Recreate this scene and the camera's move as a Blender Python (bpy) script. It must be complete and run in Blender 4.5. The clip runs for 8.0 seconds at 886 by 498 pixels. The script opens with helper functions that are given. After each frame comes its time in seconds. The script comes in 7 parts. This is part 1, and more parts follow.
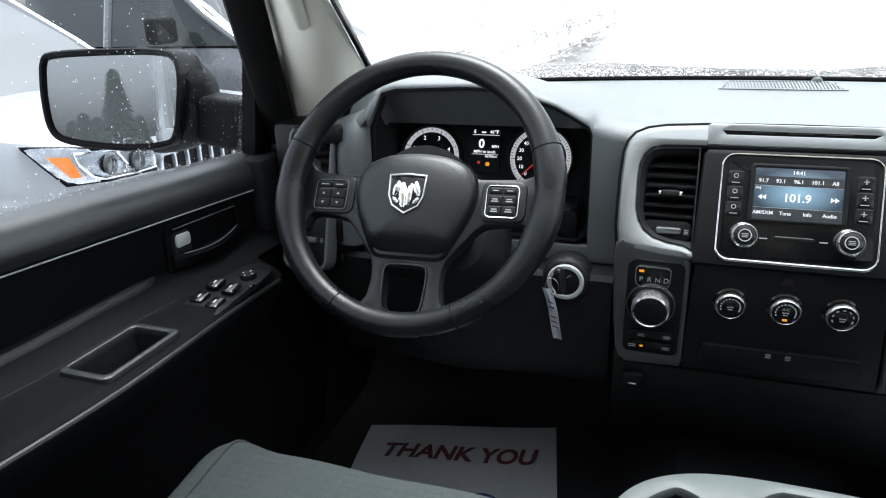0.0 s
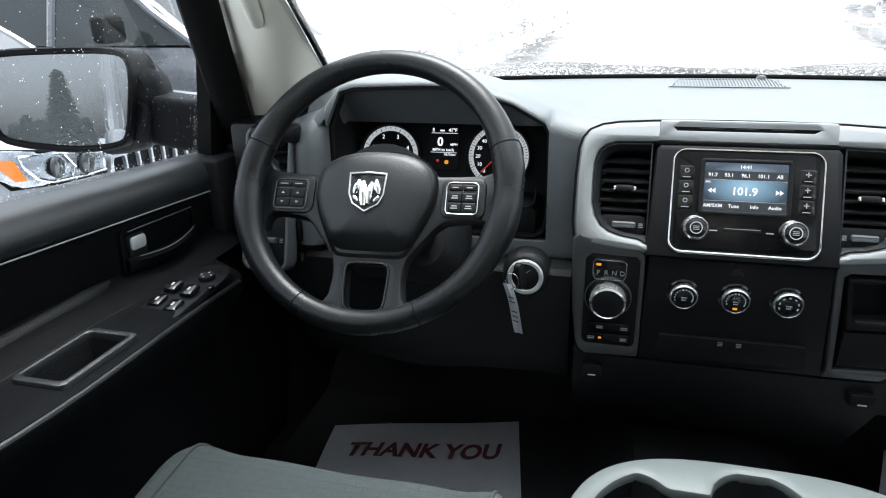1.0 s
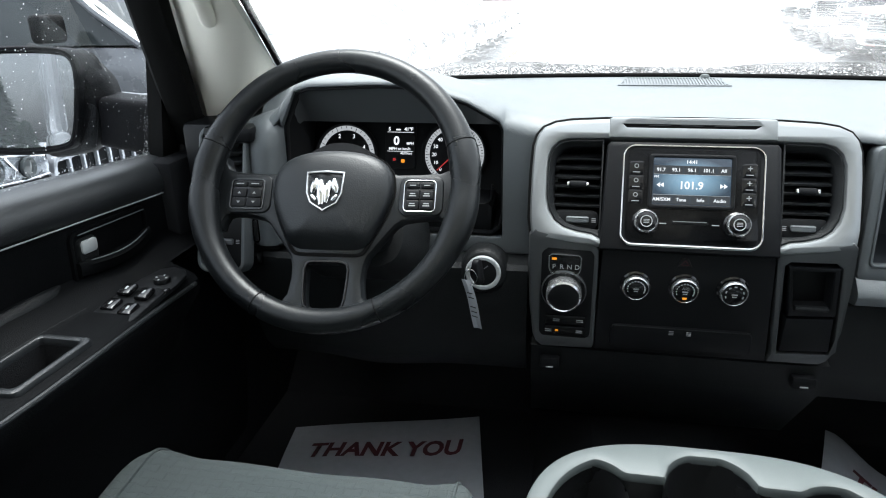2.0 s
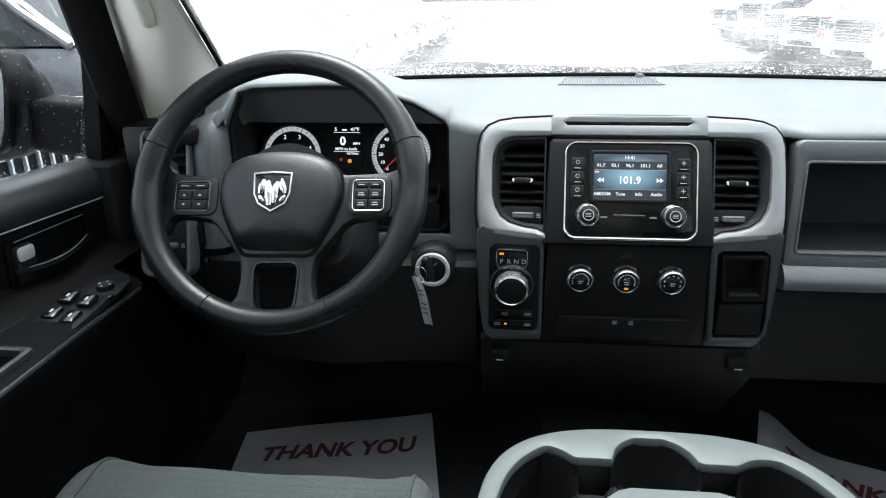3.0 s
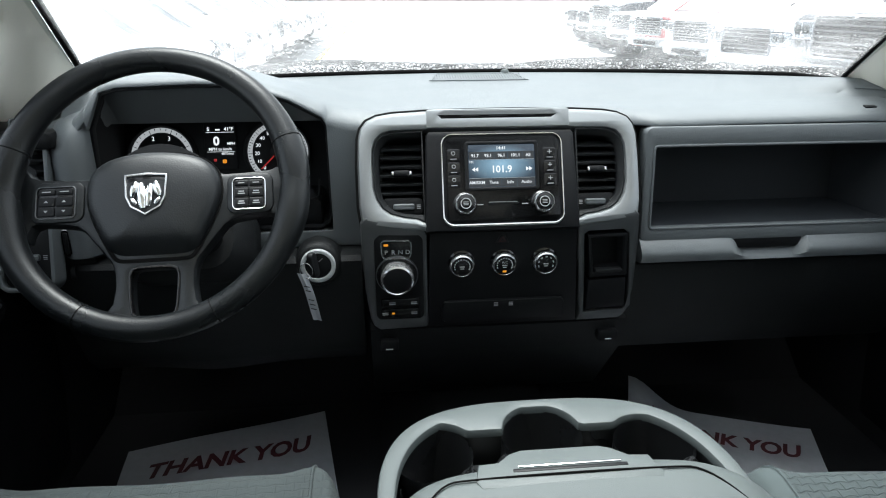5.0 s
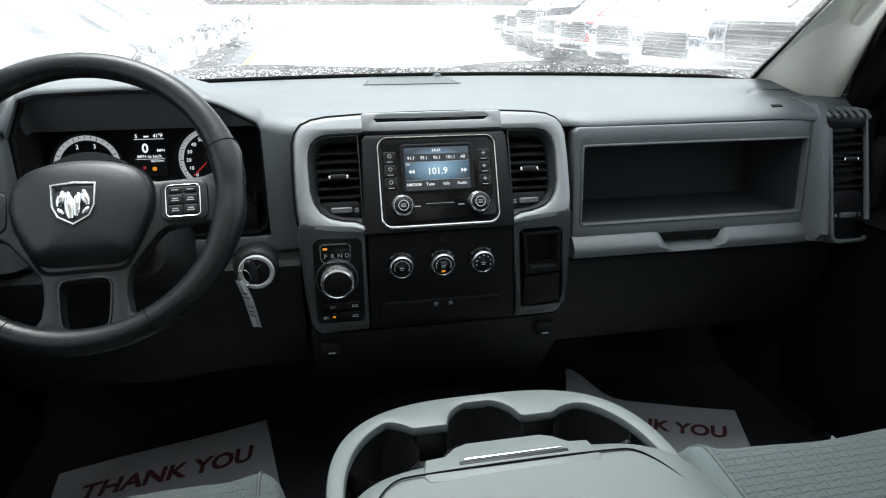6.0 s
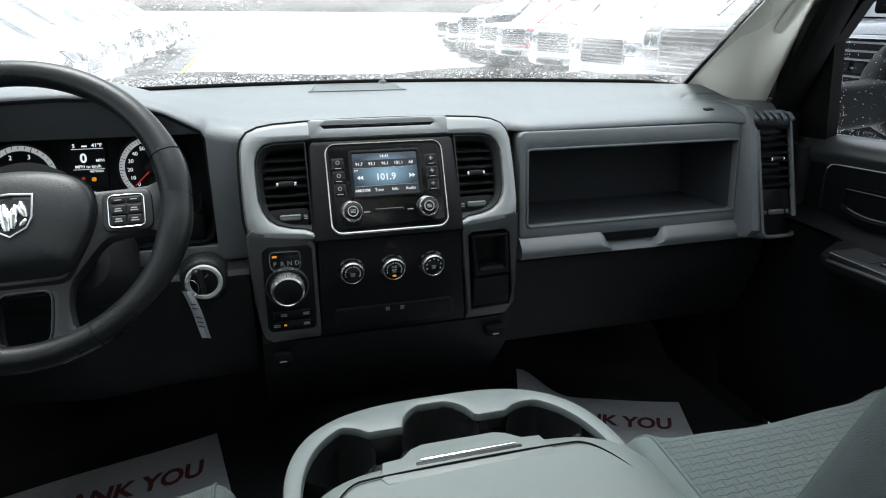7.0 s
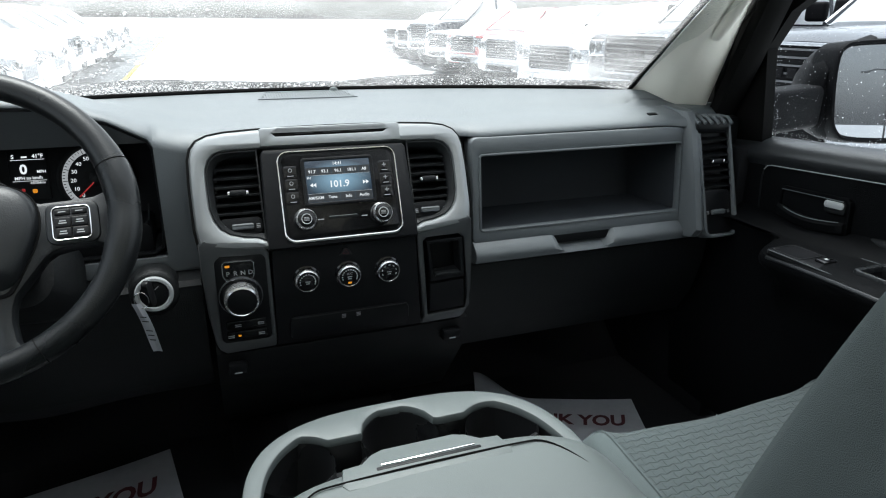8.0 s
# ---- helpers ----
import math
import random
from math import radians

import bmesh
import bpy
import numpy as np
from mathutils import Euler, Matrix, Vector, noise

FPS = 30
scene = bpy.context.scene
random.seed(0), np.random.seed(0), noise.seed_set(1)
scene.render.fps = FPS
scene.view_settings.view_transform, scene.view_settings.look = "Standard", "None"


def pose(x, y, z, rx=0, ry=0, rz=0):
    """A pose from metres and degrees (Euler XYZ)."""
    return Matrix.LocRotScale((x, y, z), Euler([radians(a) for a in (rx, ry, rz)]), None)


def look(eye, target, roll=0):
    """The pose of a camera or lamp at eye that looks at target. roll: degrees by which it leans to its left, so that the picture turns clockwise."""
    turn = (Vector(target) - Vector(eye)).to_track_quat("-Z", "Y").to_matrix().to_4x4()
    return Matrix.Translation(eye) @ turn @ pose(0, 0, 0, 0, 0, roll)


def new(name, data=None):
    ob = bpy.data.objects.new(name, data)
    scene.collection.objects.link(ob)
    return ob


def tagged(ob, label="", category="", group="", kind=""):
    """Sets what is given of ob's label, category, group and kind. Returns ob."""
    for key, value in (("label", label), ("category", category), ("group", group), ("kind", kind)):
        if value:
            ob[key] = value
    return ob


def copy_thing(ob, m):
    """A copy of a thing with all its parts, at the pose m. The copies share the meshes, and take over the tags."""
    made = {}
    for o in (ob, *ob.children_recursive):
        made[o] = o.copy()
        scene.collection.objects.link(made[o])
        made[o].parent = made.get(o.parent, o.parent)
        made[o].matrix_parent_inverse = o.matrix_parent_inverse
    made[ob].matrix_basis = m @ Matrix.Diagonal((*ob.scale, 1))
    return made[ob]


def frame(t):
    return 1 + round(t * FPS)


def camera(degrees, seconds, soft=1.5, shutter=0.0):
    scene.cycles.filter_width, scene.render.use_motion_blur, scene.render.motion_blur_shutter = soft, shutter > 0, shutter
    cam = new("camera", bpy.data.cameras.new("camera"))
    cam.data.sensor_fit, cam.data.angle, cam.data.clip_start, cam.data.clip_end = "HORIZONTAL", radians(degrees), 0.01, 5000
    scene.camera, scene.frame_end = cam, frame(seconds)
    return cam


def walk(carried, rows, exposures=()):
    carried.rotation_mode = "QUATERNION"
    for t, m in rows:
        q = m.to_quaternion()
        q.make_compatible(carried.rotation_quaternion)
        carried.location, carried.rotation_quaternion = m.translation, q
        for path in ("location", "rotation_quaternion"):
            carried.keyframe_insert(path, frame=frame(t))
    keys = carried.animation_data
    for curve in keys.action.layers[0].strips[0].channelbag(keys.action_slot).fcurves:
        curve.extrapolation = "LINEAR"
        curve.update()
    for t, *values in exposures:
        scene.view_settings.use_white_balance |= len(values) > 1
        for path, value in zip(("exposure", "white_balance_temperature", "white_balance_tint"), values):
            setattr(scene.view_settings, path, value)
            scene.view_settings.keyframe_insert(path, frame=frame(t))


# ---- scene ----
cam = camera(68.59, 8.0, 1.1)
PATH = [
    (0, (-0.190, -0.939, 1.581), (-0.7888, 0.8320, 0.8717), -1.51),
    (0.5, (-0.191, -0.944, 1.581), (-0.7310, 0.8460, 0.8704), -1.34),
    (1, (-0.190, -0.947, 1.580), (-0.6695, 0.8593, 0.8671), -1.22),
    (1.5, (-0.190, -0.952, 1.579), (-0.6093, 0.8689, 0.8653), -1.08),
    (3, (-0.192, -0.974, 1.580), (-0.3791, 0.8854, 0.8659), -0.62),
    (3.5, (-0.193, -0.982, 1.577), (-0.2951, 0.8828, 0.8627), -0.49),
    (4, (-0.195, -0.989, 1.577), (-0.2057, 0.8791, 0.8613), -0.33),
    (4.5, (-0.196, -0.996, 1.577), (-0.1142, 0.8700, 0.8603), -0.21),
    (6, (-0.205, -1.019, 1.579), (0.1699, 0.8148, 0.8742), 0.21),
    (6.5, (-0.207, -1.024, 1.580), (0.2490, 0.7948, 0.8837), 0.30),
    (7, (-0.211, -1.030, 1.580), (0.3202, 0.7718, 0.8939), 0.42),
    (7.5, (-0.213, -1.033, 1.580), (0.3925, 0.7485, 0.9024), 0.52),
    (8, (-0.215, -1.037, 1.581), (0.4524, 0.7266, 0.9141), 0.56),
]
walk(cam, [(t, look(eye, target, roll)) for t, eye, target, roll in PATH], exposures=((0, 1.88, 6180, 7), (2, 1.92, 6180, 6), (4, 1.76, 6180, 5), (6, 1.60, 6200, 5), (8, 1.48, 6200, 5)))

# ---- light ----
world = bpy.data.worlds.new("overcast_sky")
scene.world = world
world.use_nodes = True
wn = world.node_tree
sky = wn.nodes.new("ShaderNodeTexSky")
sky.sky_type, sky.sun_disc = "NISHITA", False
sky.sun_elevation, sky.sun_rotation = radians(78), radians(0)
sky.air_density, sky.dust_density, sky.ozone_density = 1.0, 4.0, 1.0
grey = wn.nodes.new("ShaderNodeHueSaturation")
grey.inputs["Saturation"].default_value = 0.22
wn.links.new(sky.outputs["Color"], grey.inputs["Color"])
wn.links.new(grey.outputs["Color"], wn.nodes["Background"].inputs["Color"])
wn.nodes["Background"].inputs["Strength"].default_value = 0.15

sun = new("sun", bpy.data.lights.new("sun", "SUN"))
sun.data.energy, sun.data.angle, sun.data.color = 1.75, radians(35), (1.0, 0.98, 0.95)
sun.matrix_world = look((0, 0, 0), (0, -0.208, -0.978))


# ---- materials ----
def material(name, color, rough=0.5, metal=0.0, vary=0.15, grain=0.0, size=400.0, blotch=6.0, spec=0.5, coat=0.0, wear=0.0):
    """A surface with colour that varies at two scales, a fine relief of the given size, and uneven gloss."""
    m = bpy.data.materials.new(name)
    m.use_nodes = True
    t, n = m.node_tree, m.node_tree.nodes
    b = n["Principled BSDF"]
    co = n.new("ShaderNodeTexCoord")
    big, fine = n.new("ShaderNodeTexNoise"), n.new("ShaderNodeTexNoise")
    big.inputs["Scale"].default_value, big.inputs["Detail"].default_value = blotch, 5
    fine.inputs["Scale"].default_value, fine.inputs["Detail"].default_value = size, 3
    for k in (big, fine):
        t.links.new(co.outputs["Object"], k.inputs["Vector"])
    both = n.new("ShaderNodeMath")
    both.operation = "ADD"
    t.links.new(big.outputs["Fac"], both.inputs[0])
    t.links.new(fine.outputs["Fac"], both.inputs[1])
    span = n.new("ShaderNodeMapRange")
    span.inputs["From Min"].default_value, span.inputs["From Max"].default_value = 0.6, 1.4
    span.inputs["To Min"].default_value, span.inputs["To Max"].default_value = 1 - vary, 1 + vary
    t.links.new(both.outputs[0], span.inputs["Value"])
    mul = n.new("ShaderNodeVectorMath")
    mul.operation = "SCALE"
    mul.inputs[0].default_value = color
    t.links.new(span.outputs[0], mul.inputs["Scale"])
    t.links.new(mul.outputs[0], b.inputs["Base Color"])
    gl = n.new("ShaderNodeMapRange")
    gl.inputs["From Min"].default_value, gl.inputs["From Max"].default_value = 0.3, 0.7
    gl.inputs["To Min"].default_value, gl.inputs["To Max"].default_value = max(rough - 0.08 - wear, 0.02), min(rough + 0.08 + wear, 1)
    t.links.new(big.outputs["Fac"], gl.inputs["Value"])
    t.links.new(gl.outputs[0], b.inputs["Roughness"])
    b.inputs["Metallic"].default_value = metal
    b.inputs["Specular IOR Level"].default_value = spec
    b.inputs["Coat Weight"].default_value = coat
    b.inputs["Coat Roughness"].default_value = 0.06
    if grain:
        bump = n.new("ShaderNodeBump")
        bump.inputs["Strength"].default_value, bump.inputs["Distance"].default_value = grain, 0.001
        t.links.new(fine.outputs["Fac"], bump.inputs["Height"])
        t.links.new(bump.outputs[0], b.inputs["Normal"])
    return m


def glow(name, color, strength):
    m = bpy.data.materials.new(name)
    m.use_nodes = True
    b = m.node_tree.nodes["Principled BSDF"]
    b.inputs["Base Color"].default_value = (0.01, 0.01, 0.01, 1)
    b.inputs["Emission Color"].default_value = (*color, 1)
    b.inputs["Emission Strength"].default_value = strength
    return m


def hexes(m, w, h, depth, dark=0.3):
    """Adds a woven pattern of long staggered hexagons, w by h, to a cloth: a shallow groove round each."""
    t, n = m.node_tree, m.node_tree.nodes

    def calc(op, a, b=None):
        k = n.new("ShaderNodeMath")
        k.operation = op
        for i, q in enumerate((a, b)):
            if q is None:
                continue
            if isinstance(q, (int, float)):
                k.inputs[i].default_value = q
            else:
                t.links.new(q, k.inputs[i])
        return k.outputs[0]
    co, sep, com, brick, bump, mix = (n.new("ShaderNode" + k) for k in ("TexCoord", "SeparateXYZ", "CombineXYZ", "TexBrick", "Bump", "VectorMath"))
    t.links.new(co.outputs["Object"], sep.inputs[0])
    v = calc("ADD", sep.outputs["Y"], sep.outputs["Z"])
    tri = calc("SUBTRACT", calc("DIVIDE", calc("PINGPONG", sep.outputs["X"], w / 2), w / 2), 0.5)
    v = calc("ADD", v, calc("MULTIPLY", calc("MULTIPLY", tri, h * 0.30), calc("COSINE", calc("MULTIPLY", v, math.pi / h))))
    t.links.new(sep.outputs["X"], com.inputs[0])
    t.links.new(v, com.inputs[1])
    t.links.new(com.outputs[0], brick.inputs["Vector"])
    for key, value in (("Scale", 1.0), ("Brick Width", w), ("Row Height", h), ("Mortar Size", h * 0.12), ("Mortar Smooth", 1.0)):
        brick.inputs[key].default_value = value
    bump.inputs["Strength"].default_value, bump.inputs["Distance"].default_value = 1.0, depth
    t.links.new(calc("SUBTRACT", 1.0, brick.outputs["Fac"]), bump.inputs["Height"])
    base = n["Principled BSDF"].inputs["Base Color"]
    mix.operation = "SCALE"
    t.links.new(base.links[0].from_socket, mix.inputs[0])
    t.links.new(calc("SUBTRACT", 1.0, calc("MULTIPLY", brick.outputs["Fac"], dark)), mix.inputs["Scale"])
    t.links.new(mix.outputs[0], base)
    old = n["Principled BSDF"].inputs["Normal"]
    if old.is_linked:
        t.links.new(old.links[0].from_socket, bump.inputs["Normal"])
    t.links.new(bump.outputs[0], old)
    return m


def glass(name, tint=(1, 1, 1), film=0.0, gloss=0.06):
    """Clear pane: sees through, mirrors a little; film: share of a thin milky film of water on it."""
    m = bpy.data.materials.new(name)
    m.use_nodes = True
    t, n = m.node_tree, m.node_tree.nodes
    n.remove(n["Principled BSDF"])
    clear, shine, wet, mixa, mixb = (n.new("ShaderNode" + k) for k in ("BsdfTransparent", "BsdfGlossy", "BsdfTranslucent", "MixShader", "MixShader"))
    clear.inputs["Color"].default_value = (*tint, 1)
    shine.inputs["Roughness"].default_value = 0.02
    wet.inputs["Color"].default_value = (0.95, 0.95, 0.95, 1)
    fr = n.new("ShaderNodeFresnel")
    fr.inputs["IOR"].default_value = 1.3
    fac = n.new("ShaderNodeMath")
    fac.operation = "MULTIPLY"
    fac.inputs[1].default_value = gloss / 0.06
    t.links.new(fr.outputs[0], fac.inputs[0])
    t.links.new(fac.outputs[0], mixa.inputs["Fac"])
    t.links.new(clear.outputs[0], mixa.inputs[1])
    t.links.new(shine.outputs[0], mixa.inputs[2])
    mixb.inputs["Fac"].default_value = film
    if film and not name.endswith("drop"):
        # uneven water: fine specks over broad streaks
        co, fine, broad, both = (n.new("ShaderNode" + k) for k in ("TexCoord", "TexNoise", "TexNoise", "Math"))
        fine.inputs["Scale"].default_value, broad.inputs["Scale"].default_value = 230, 9
        fine.inputs["Detail"].default_value = 4
        both.operation = "MULTIPLY"
        for q in (fine, broad):
            t.links.new(co.outputs["Object"], q.inputs["Vector"])
        t.links.new(fine.outputs[0], both.inputs[0])
        t.links.new(broad.outputs[0], both.inputs[1])
        span = n.new("ShaderNodeMapRange")
        span.inputs["From Min"].default_value, span.inputs["From Max"].default_value = 0.12, 0.42
        span.inputs["To Min"].default_value, span.inputs["To Max"].default_value = film * 0.35, film * 1.75
        t.links.new(both.outputs[0], span.inputs["Value"])
        t.links.new(span.outputs[0], mixb.inputs["Fac"])
    t.links.new(mixa.outputs[0], mixb.inputs[1])
    t.links.new(wet.outputs[0], mixb.inputs[2])
    t.links.new(mixb.outputs[0], n["Material Output"].inputs["Surface"])
    return m


DASH = material("dash_plastic", (0.110, 0.122, 0.129), 0.40, grain=0.7, size=850, vary=0.12, spec=0.5)
LOWDASH = material("dark_lower_plastic", (0.0092, 0.0104, 0.0114), 0.46, grain=1.0, size=650, vary=0.14, spec=0.28)
PALE = material("pale_ring_plastic", (0.42, 0.44, 0.45), 0.45, vary=0.08)
BLACK = material("black_plastic", (0.0072, 0.0077, 0.0088), 0.42, grain=0.25, size=900, vary=0.2, spec=0.2)
HOODBLACK = material("matt_hood_black", (0.016, 0.017, 0.0185), 0.62, grain=0.3, size=900, vary=0.2, spec=0.08)
GLOSS = material("gloss_black", (0.008, 0.008, 0.009), 0.16, vary=0.1)
SATIN = material("satin_grey_trim", (0.27, 0.283, 0.29), 0.45, metal=0.65, vary=0.06, size=1500)
CHROME = material("chrome", (0.82, 0.83, 0.84), 0.1, metal=1.0, vary=0.03)
LEATHER = material("wheel_rubber", (0.0072, 0.0084, 0.0094), 0.30, grain=0.3, size=560, vary=0.18, spec=0.33)
PAD = material("airbag_pad", (0.0115, 0.0132, 0.0148), 0.36, grain=0.28, size=520, vary=0.14, spec=0.36)
VINYL = material("grey_vinyl", (0.078, 0.091, 0.091), 0.52, grain=0.22, size=700, vary=0.08)
TRAY = material("grey_tray_plastic", (0.067, 0.079, 0.080), 0.54, grain=0.18, size=900, vary=0.08)
CLOTH = hexes(material("grey_seat_cloth", (0.047, 0.060, 0.062), 0.9, grain=0.8, size=1500, vary=0.15), 0.022, 0.0115, 0.0012, 0.16)
BOLSTER = material("grey_bolster_cloth", (0.054, 0.069, 0.071), 0.8, grain=1.0, size=1100, vary=0.12)
PILLAR = material("beige_pillar_trim", (0.88, 0.86, 0.77), 0.55, grain=0.3, size=900, vary=0.06)
ROOF = material("grey_headliner", (0.5, 0.49, 0.45), 0.95, grain=0.8, size=900, vary=0.08)
CARPET = material("black_carpet", (0.012, 0.0125, 0.014), 0.95, grain=1.0, size=600, vary=0.4, spec=0.1)
DOORP = material("door_plastic", (0.0040, 0.0044, 0.0050), 0.52, grain=0.8, size=650, vary=0.15, spec=0.05)
ROLL = material("door_top_vinyl", (0.017, 0.019, 0.021), 0.34, grain=0.35, size=650, vary=0.12, spec=0.5)
BIN = material("black_bin_plastic", (0.038, 0.042, 0.048), 0.5, grain=0.6, size=700, vary=0.15, spec=0.12)
# the seat cloth again, with the driver cushion's shade put into a darker grey
SHADECLOTH = hexes(material("shaded_grey_seat_cloth", (0.030, 0.039, 0.040), 0.9, grain=1.0, size=1500, vary=0.18), 0.022, 0.0115, 0.0004, 0.07)
CUP = material("black_cup_rubber", (0.012, 0.0128, 0.0138), 0.27, grain=0.2, size=900, vary=0.2, spec=0.5)
PAPER = material("mat_paper", (0.45, 0.47, 0.51), 0.6, grain=0.5, size=60, vary=0.08)
INK = material("red_ink", (0.060, 0.007, 0.012), 0.7, vary=0.2)
BLUEINK = material("navy_ink", (0.012, 0.03, 0.09), 0.7, vary=0.2)
RUBBER = material("black_rubber", (0.015, 0.015, 0.015), 0.7, grain=0.4, size=500)
MARK = material("grey_print", (0.32, 0.33, 0.34), 0.6, vary=0.1)
WHITEPRINT = glow("lit_white_print", (0.95, 0.97, 1.0), 0.33)
AMBER = glow("lit_amber_lamp", (1.0, 0.36, 0.02), 0.24)
REDLIT = glow("lit_red_lamp", (1.0, 0.05, 0.05), 0.10)
MIRROR = material("mirror_glass", (0.29, 0.30, 0.315), 0.02, metal=1.0, vary=0.0)
mirror_face = MIRROR.node_tree.nodes["Principled BSDF"]
MIRROR.node_tree.links.remove(mirror_face.inputs["Roughness"].links[0])
mirror_face.inputs["Roughness"].default_value = 0.0
mirror_face.inputs["Metallic"].default_value = 0.75
BODYBLACK = material("mirror_housing", (0.0038, 0.0038, 0.0045), 0.55, grain=0.6, size=900, spec=0.06)
SEAL = material("black_seal", (0.005, 0.005, 0.005), 0.8, grain=0.3, size=600, spec=0.08)
PAINTWHITE = material("white_car_paint", (0.78, 0.79, 0.80), 0.25, vary=0.04, coat=0.6)
WINDSHIELD = glass("wet_windshield", (0.93, 0.95, 0.94), film=0.13, gloss=0.012)
SIDEGLASS = glass("side_window", (0.90, 0.93, 0.95), film=0.0, gloss=0.006)
PRIVACY = glass("rear_window_glass", (0.30, 0.31, 0.31), gloss=0.02)
SILVER = material("silver_rim", (0.60, 0.61, 0.62), 0.22, metal=0.85, vary=0.04)
RAIN = glass("clear_drop", (0.45, 0.47, 0.49), film=0.36, gloss=0.10)
DROP = glass("water_drop", (0.9, 0.92, 0.93), film=0.75, gloss=0.06)


# ---- builders ----
from mathutils.geometry import tessellate_polygon


def V(*a):
    return Vector(a)


def part(name, bm, mat, parent=None, label="", smooth=True, recalc=True):
    """Links a bmesh as one mesh object, under a thing or a part."""
    if recalc:
        bmesh.ops.recalc_face_normals(bm, faces=bm.faces)
    me = bpy.data.meshes.new(name)
    bm.to_mesh(me)
    bm.free()
    me.materials.append(mat)
    if smooth:
        me.shade_smooth()
        me.set_sharp_from_angle(angle=radians(38))
    ob = new(name, me)
    if parent is not None:
        ob.parent = parent
    if label:
        ob["label"] = label
    return ob


def thing(name, label, category, at=(0, 0, 0), group="", kind=""):
    ob = new(name)
    ob.empty_display_size = 0.05
    return tagged(ob, label, category, group, kind)


def B():
    return bmesh.new()


def rr(x0, y0, x1, y1, r, n=5):
    """Rounded rectangle, counterclockwise."""
    r = min(r, (x1 - x0) / 2 - 1e-5, (y1 - y0) / 2 - 1e-5)
    out = []
    for cx, cy, a in ((x1 - r, y0 + r, -90), (x1 - r, y1 - r, 0), (x0 + r, y1 - r, 90), (x0 + r, y0 + r, 180)):
        for k in range(n + 1):
            w = radians(a + 90 * k / n)
            out.append((cx + r * math.cos(w), cy + r * math.sin(w)))
    return out


def circle(cx, cy, r, n=32, ry=None):
    return [(cx + r * math.cos(2 * math.pi * k / n), cy + (ry or r) * math.sin(2 * math.pi * k / n)) for k in range(n)]


def inset(pts, d):
    """The outline moved inwards by d."""
    n, out = len(pts), []
    for k in range(n):
        a, b, c = Vector(pts[k - 1]), Vector(pts[k]), Vector(pts[(k + 1) % n])
        e, f = (b - a), (c - b)
        if e.length < 1e-7 or f.length < 1e-7:
            out.append(tuple(b))
            continue
        e.normalize(), f.normalize()
        m = Vector((-e.y - f.y, e.x + f.x))
        m = m / max(m.length, 1e-6)
        s = max(0.4, m.dot(Vector((-e.y, e.x))))
        out.append(tuple(b + m * d / s))
    return out


def loops(bm, rings, M, closed=True, caps=(True, True)):
    """Skins a row of outlines [(pts2d, z)] given in the frame M."""
    made = [[bm.verts.new(M @ V(p[0], p[1], z)) for p in pts] for pts, z in rings]
    n = len(made[0])
    for a, b in zip(made, made[1:]):
        for k in range(n if closed else n - 1):
            bm.faces.new((a[k], a[(k + 1) % n], b[(k + 1) % n], b[k]))
    if caps[0]:
        bm.faces.new(made[0][::-1])
    if caps[1]:
        bm.faces.new(made[-1])
    return made


def slab(bm, pts, z0, z1, M, b=0.002):
    """A plate with a rounded front rim."""
    b = min(b, abs(z1 - z0) * 0.9)
    loops(bm, [(pts, z0), (pts, z1 - b), (inset(pts, b * 0.3), z1 - b * 0.3), (inset(pts, b), z1)], M)
    return bm


def frame_ring(bm, outer, inner, z0, z1, M, b=0.002):
    """A plate with a hole; both outlines have the same count of points."""
    rings = [(outer, z0), (outer, z1 - b), (inset(outer, b * 0.3), z1 - b * 0.3), (inset(outer, b), z1),
             (inset(inner, -b), z1), (inset(inner, -b * 0.3), z1 - b * 0.3), (inner, z1 - b), (inner, z0)]
    made = loops(bm, rings, M, caps=(False, False))
    n = len(outer)
    for k in range(n):
        bm.faces.new((made[-1][k], made[-1][(k + 1) % n], made[0][(k + 1) % n], made[0][k]))
    return bm


def lathe(bm, profile, M, seg=32):
    """Turns a profile of (radius, height) about the frame's Z."""
    rings = []
    for r, z in profile:
        rings.append([bm.verts.new(M @ V(r * math.cos(2 * math.pi * k / seg), r * math.sin(2 * math.pi * k / seg), z)) for k in range(seg)])
    for a, b in zip(rings, rings[1:]):
        for k in range(seg):
            bm.faces.new((a[k], a[(k + 1) % seg], b[(k + 1) % seg], b[k]))
    bm.faces.new(rings[0][::-1]), bm.faces.new(rings[-1])
    return bm


def skin(bm, rows, closed_u=False, closed_v=False, caps=False):
    """Quads over a grid of points."""
    g = [[bm.verts.new(p) for p in row] for row in rows]
    n, m = len(g), len(g[0])
    for i in range(n if closed_u else n - 1):
        for k in range(m if closed_v else m - 1):
            a, b = g[i], g[(i + 1) % n]
            bm.faces.new((a[k], a[(k + 1) % m], b[(k + 1) % m], b[k]))
    if caps:
        bm.faces.new(g[0][::-1]), bm.faces.new(g[-1])
    return bm


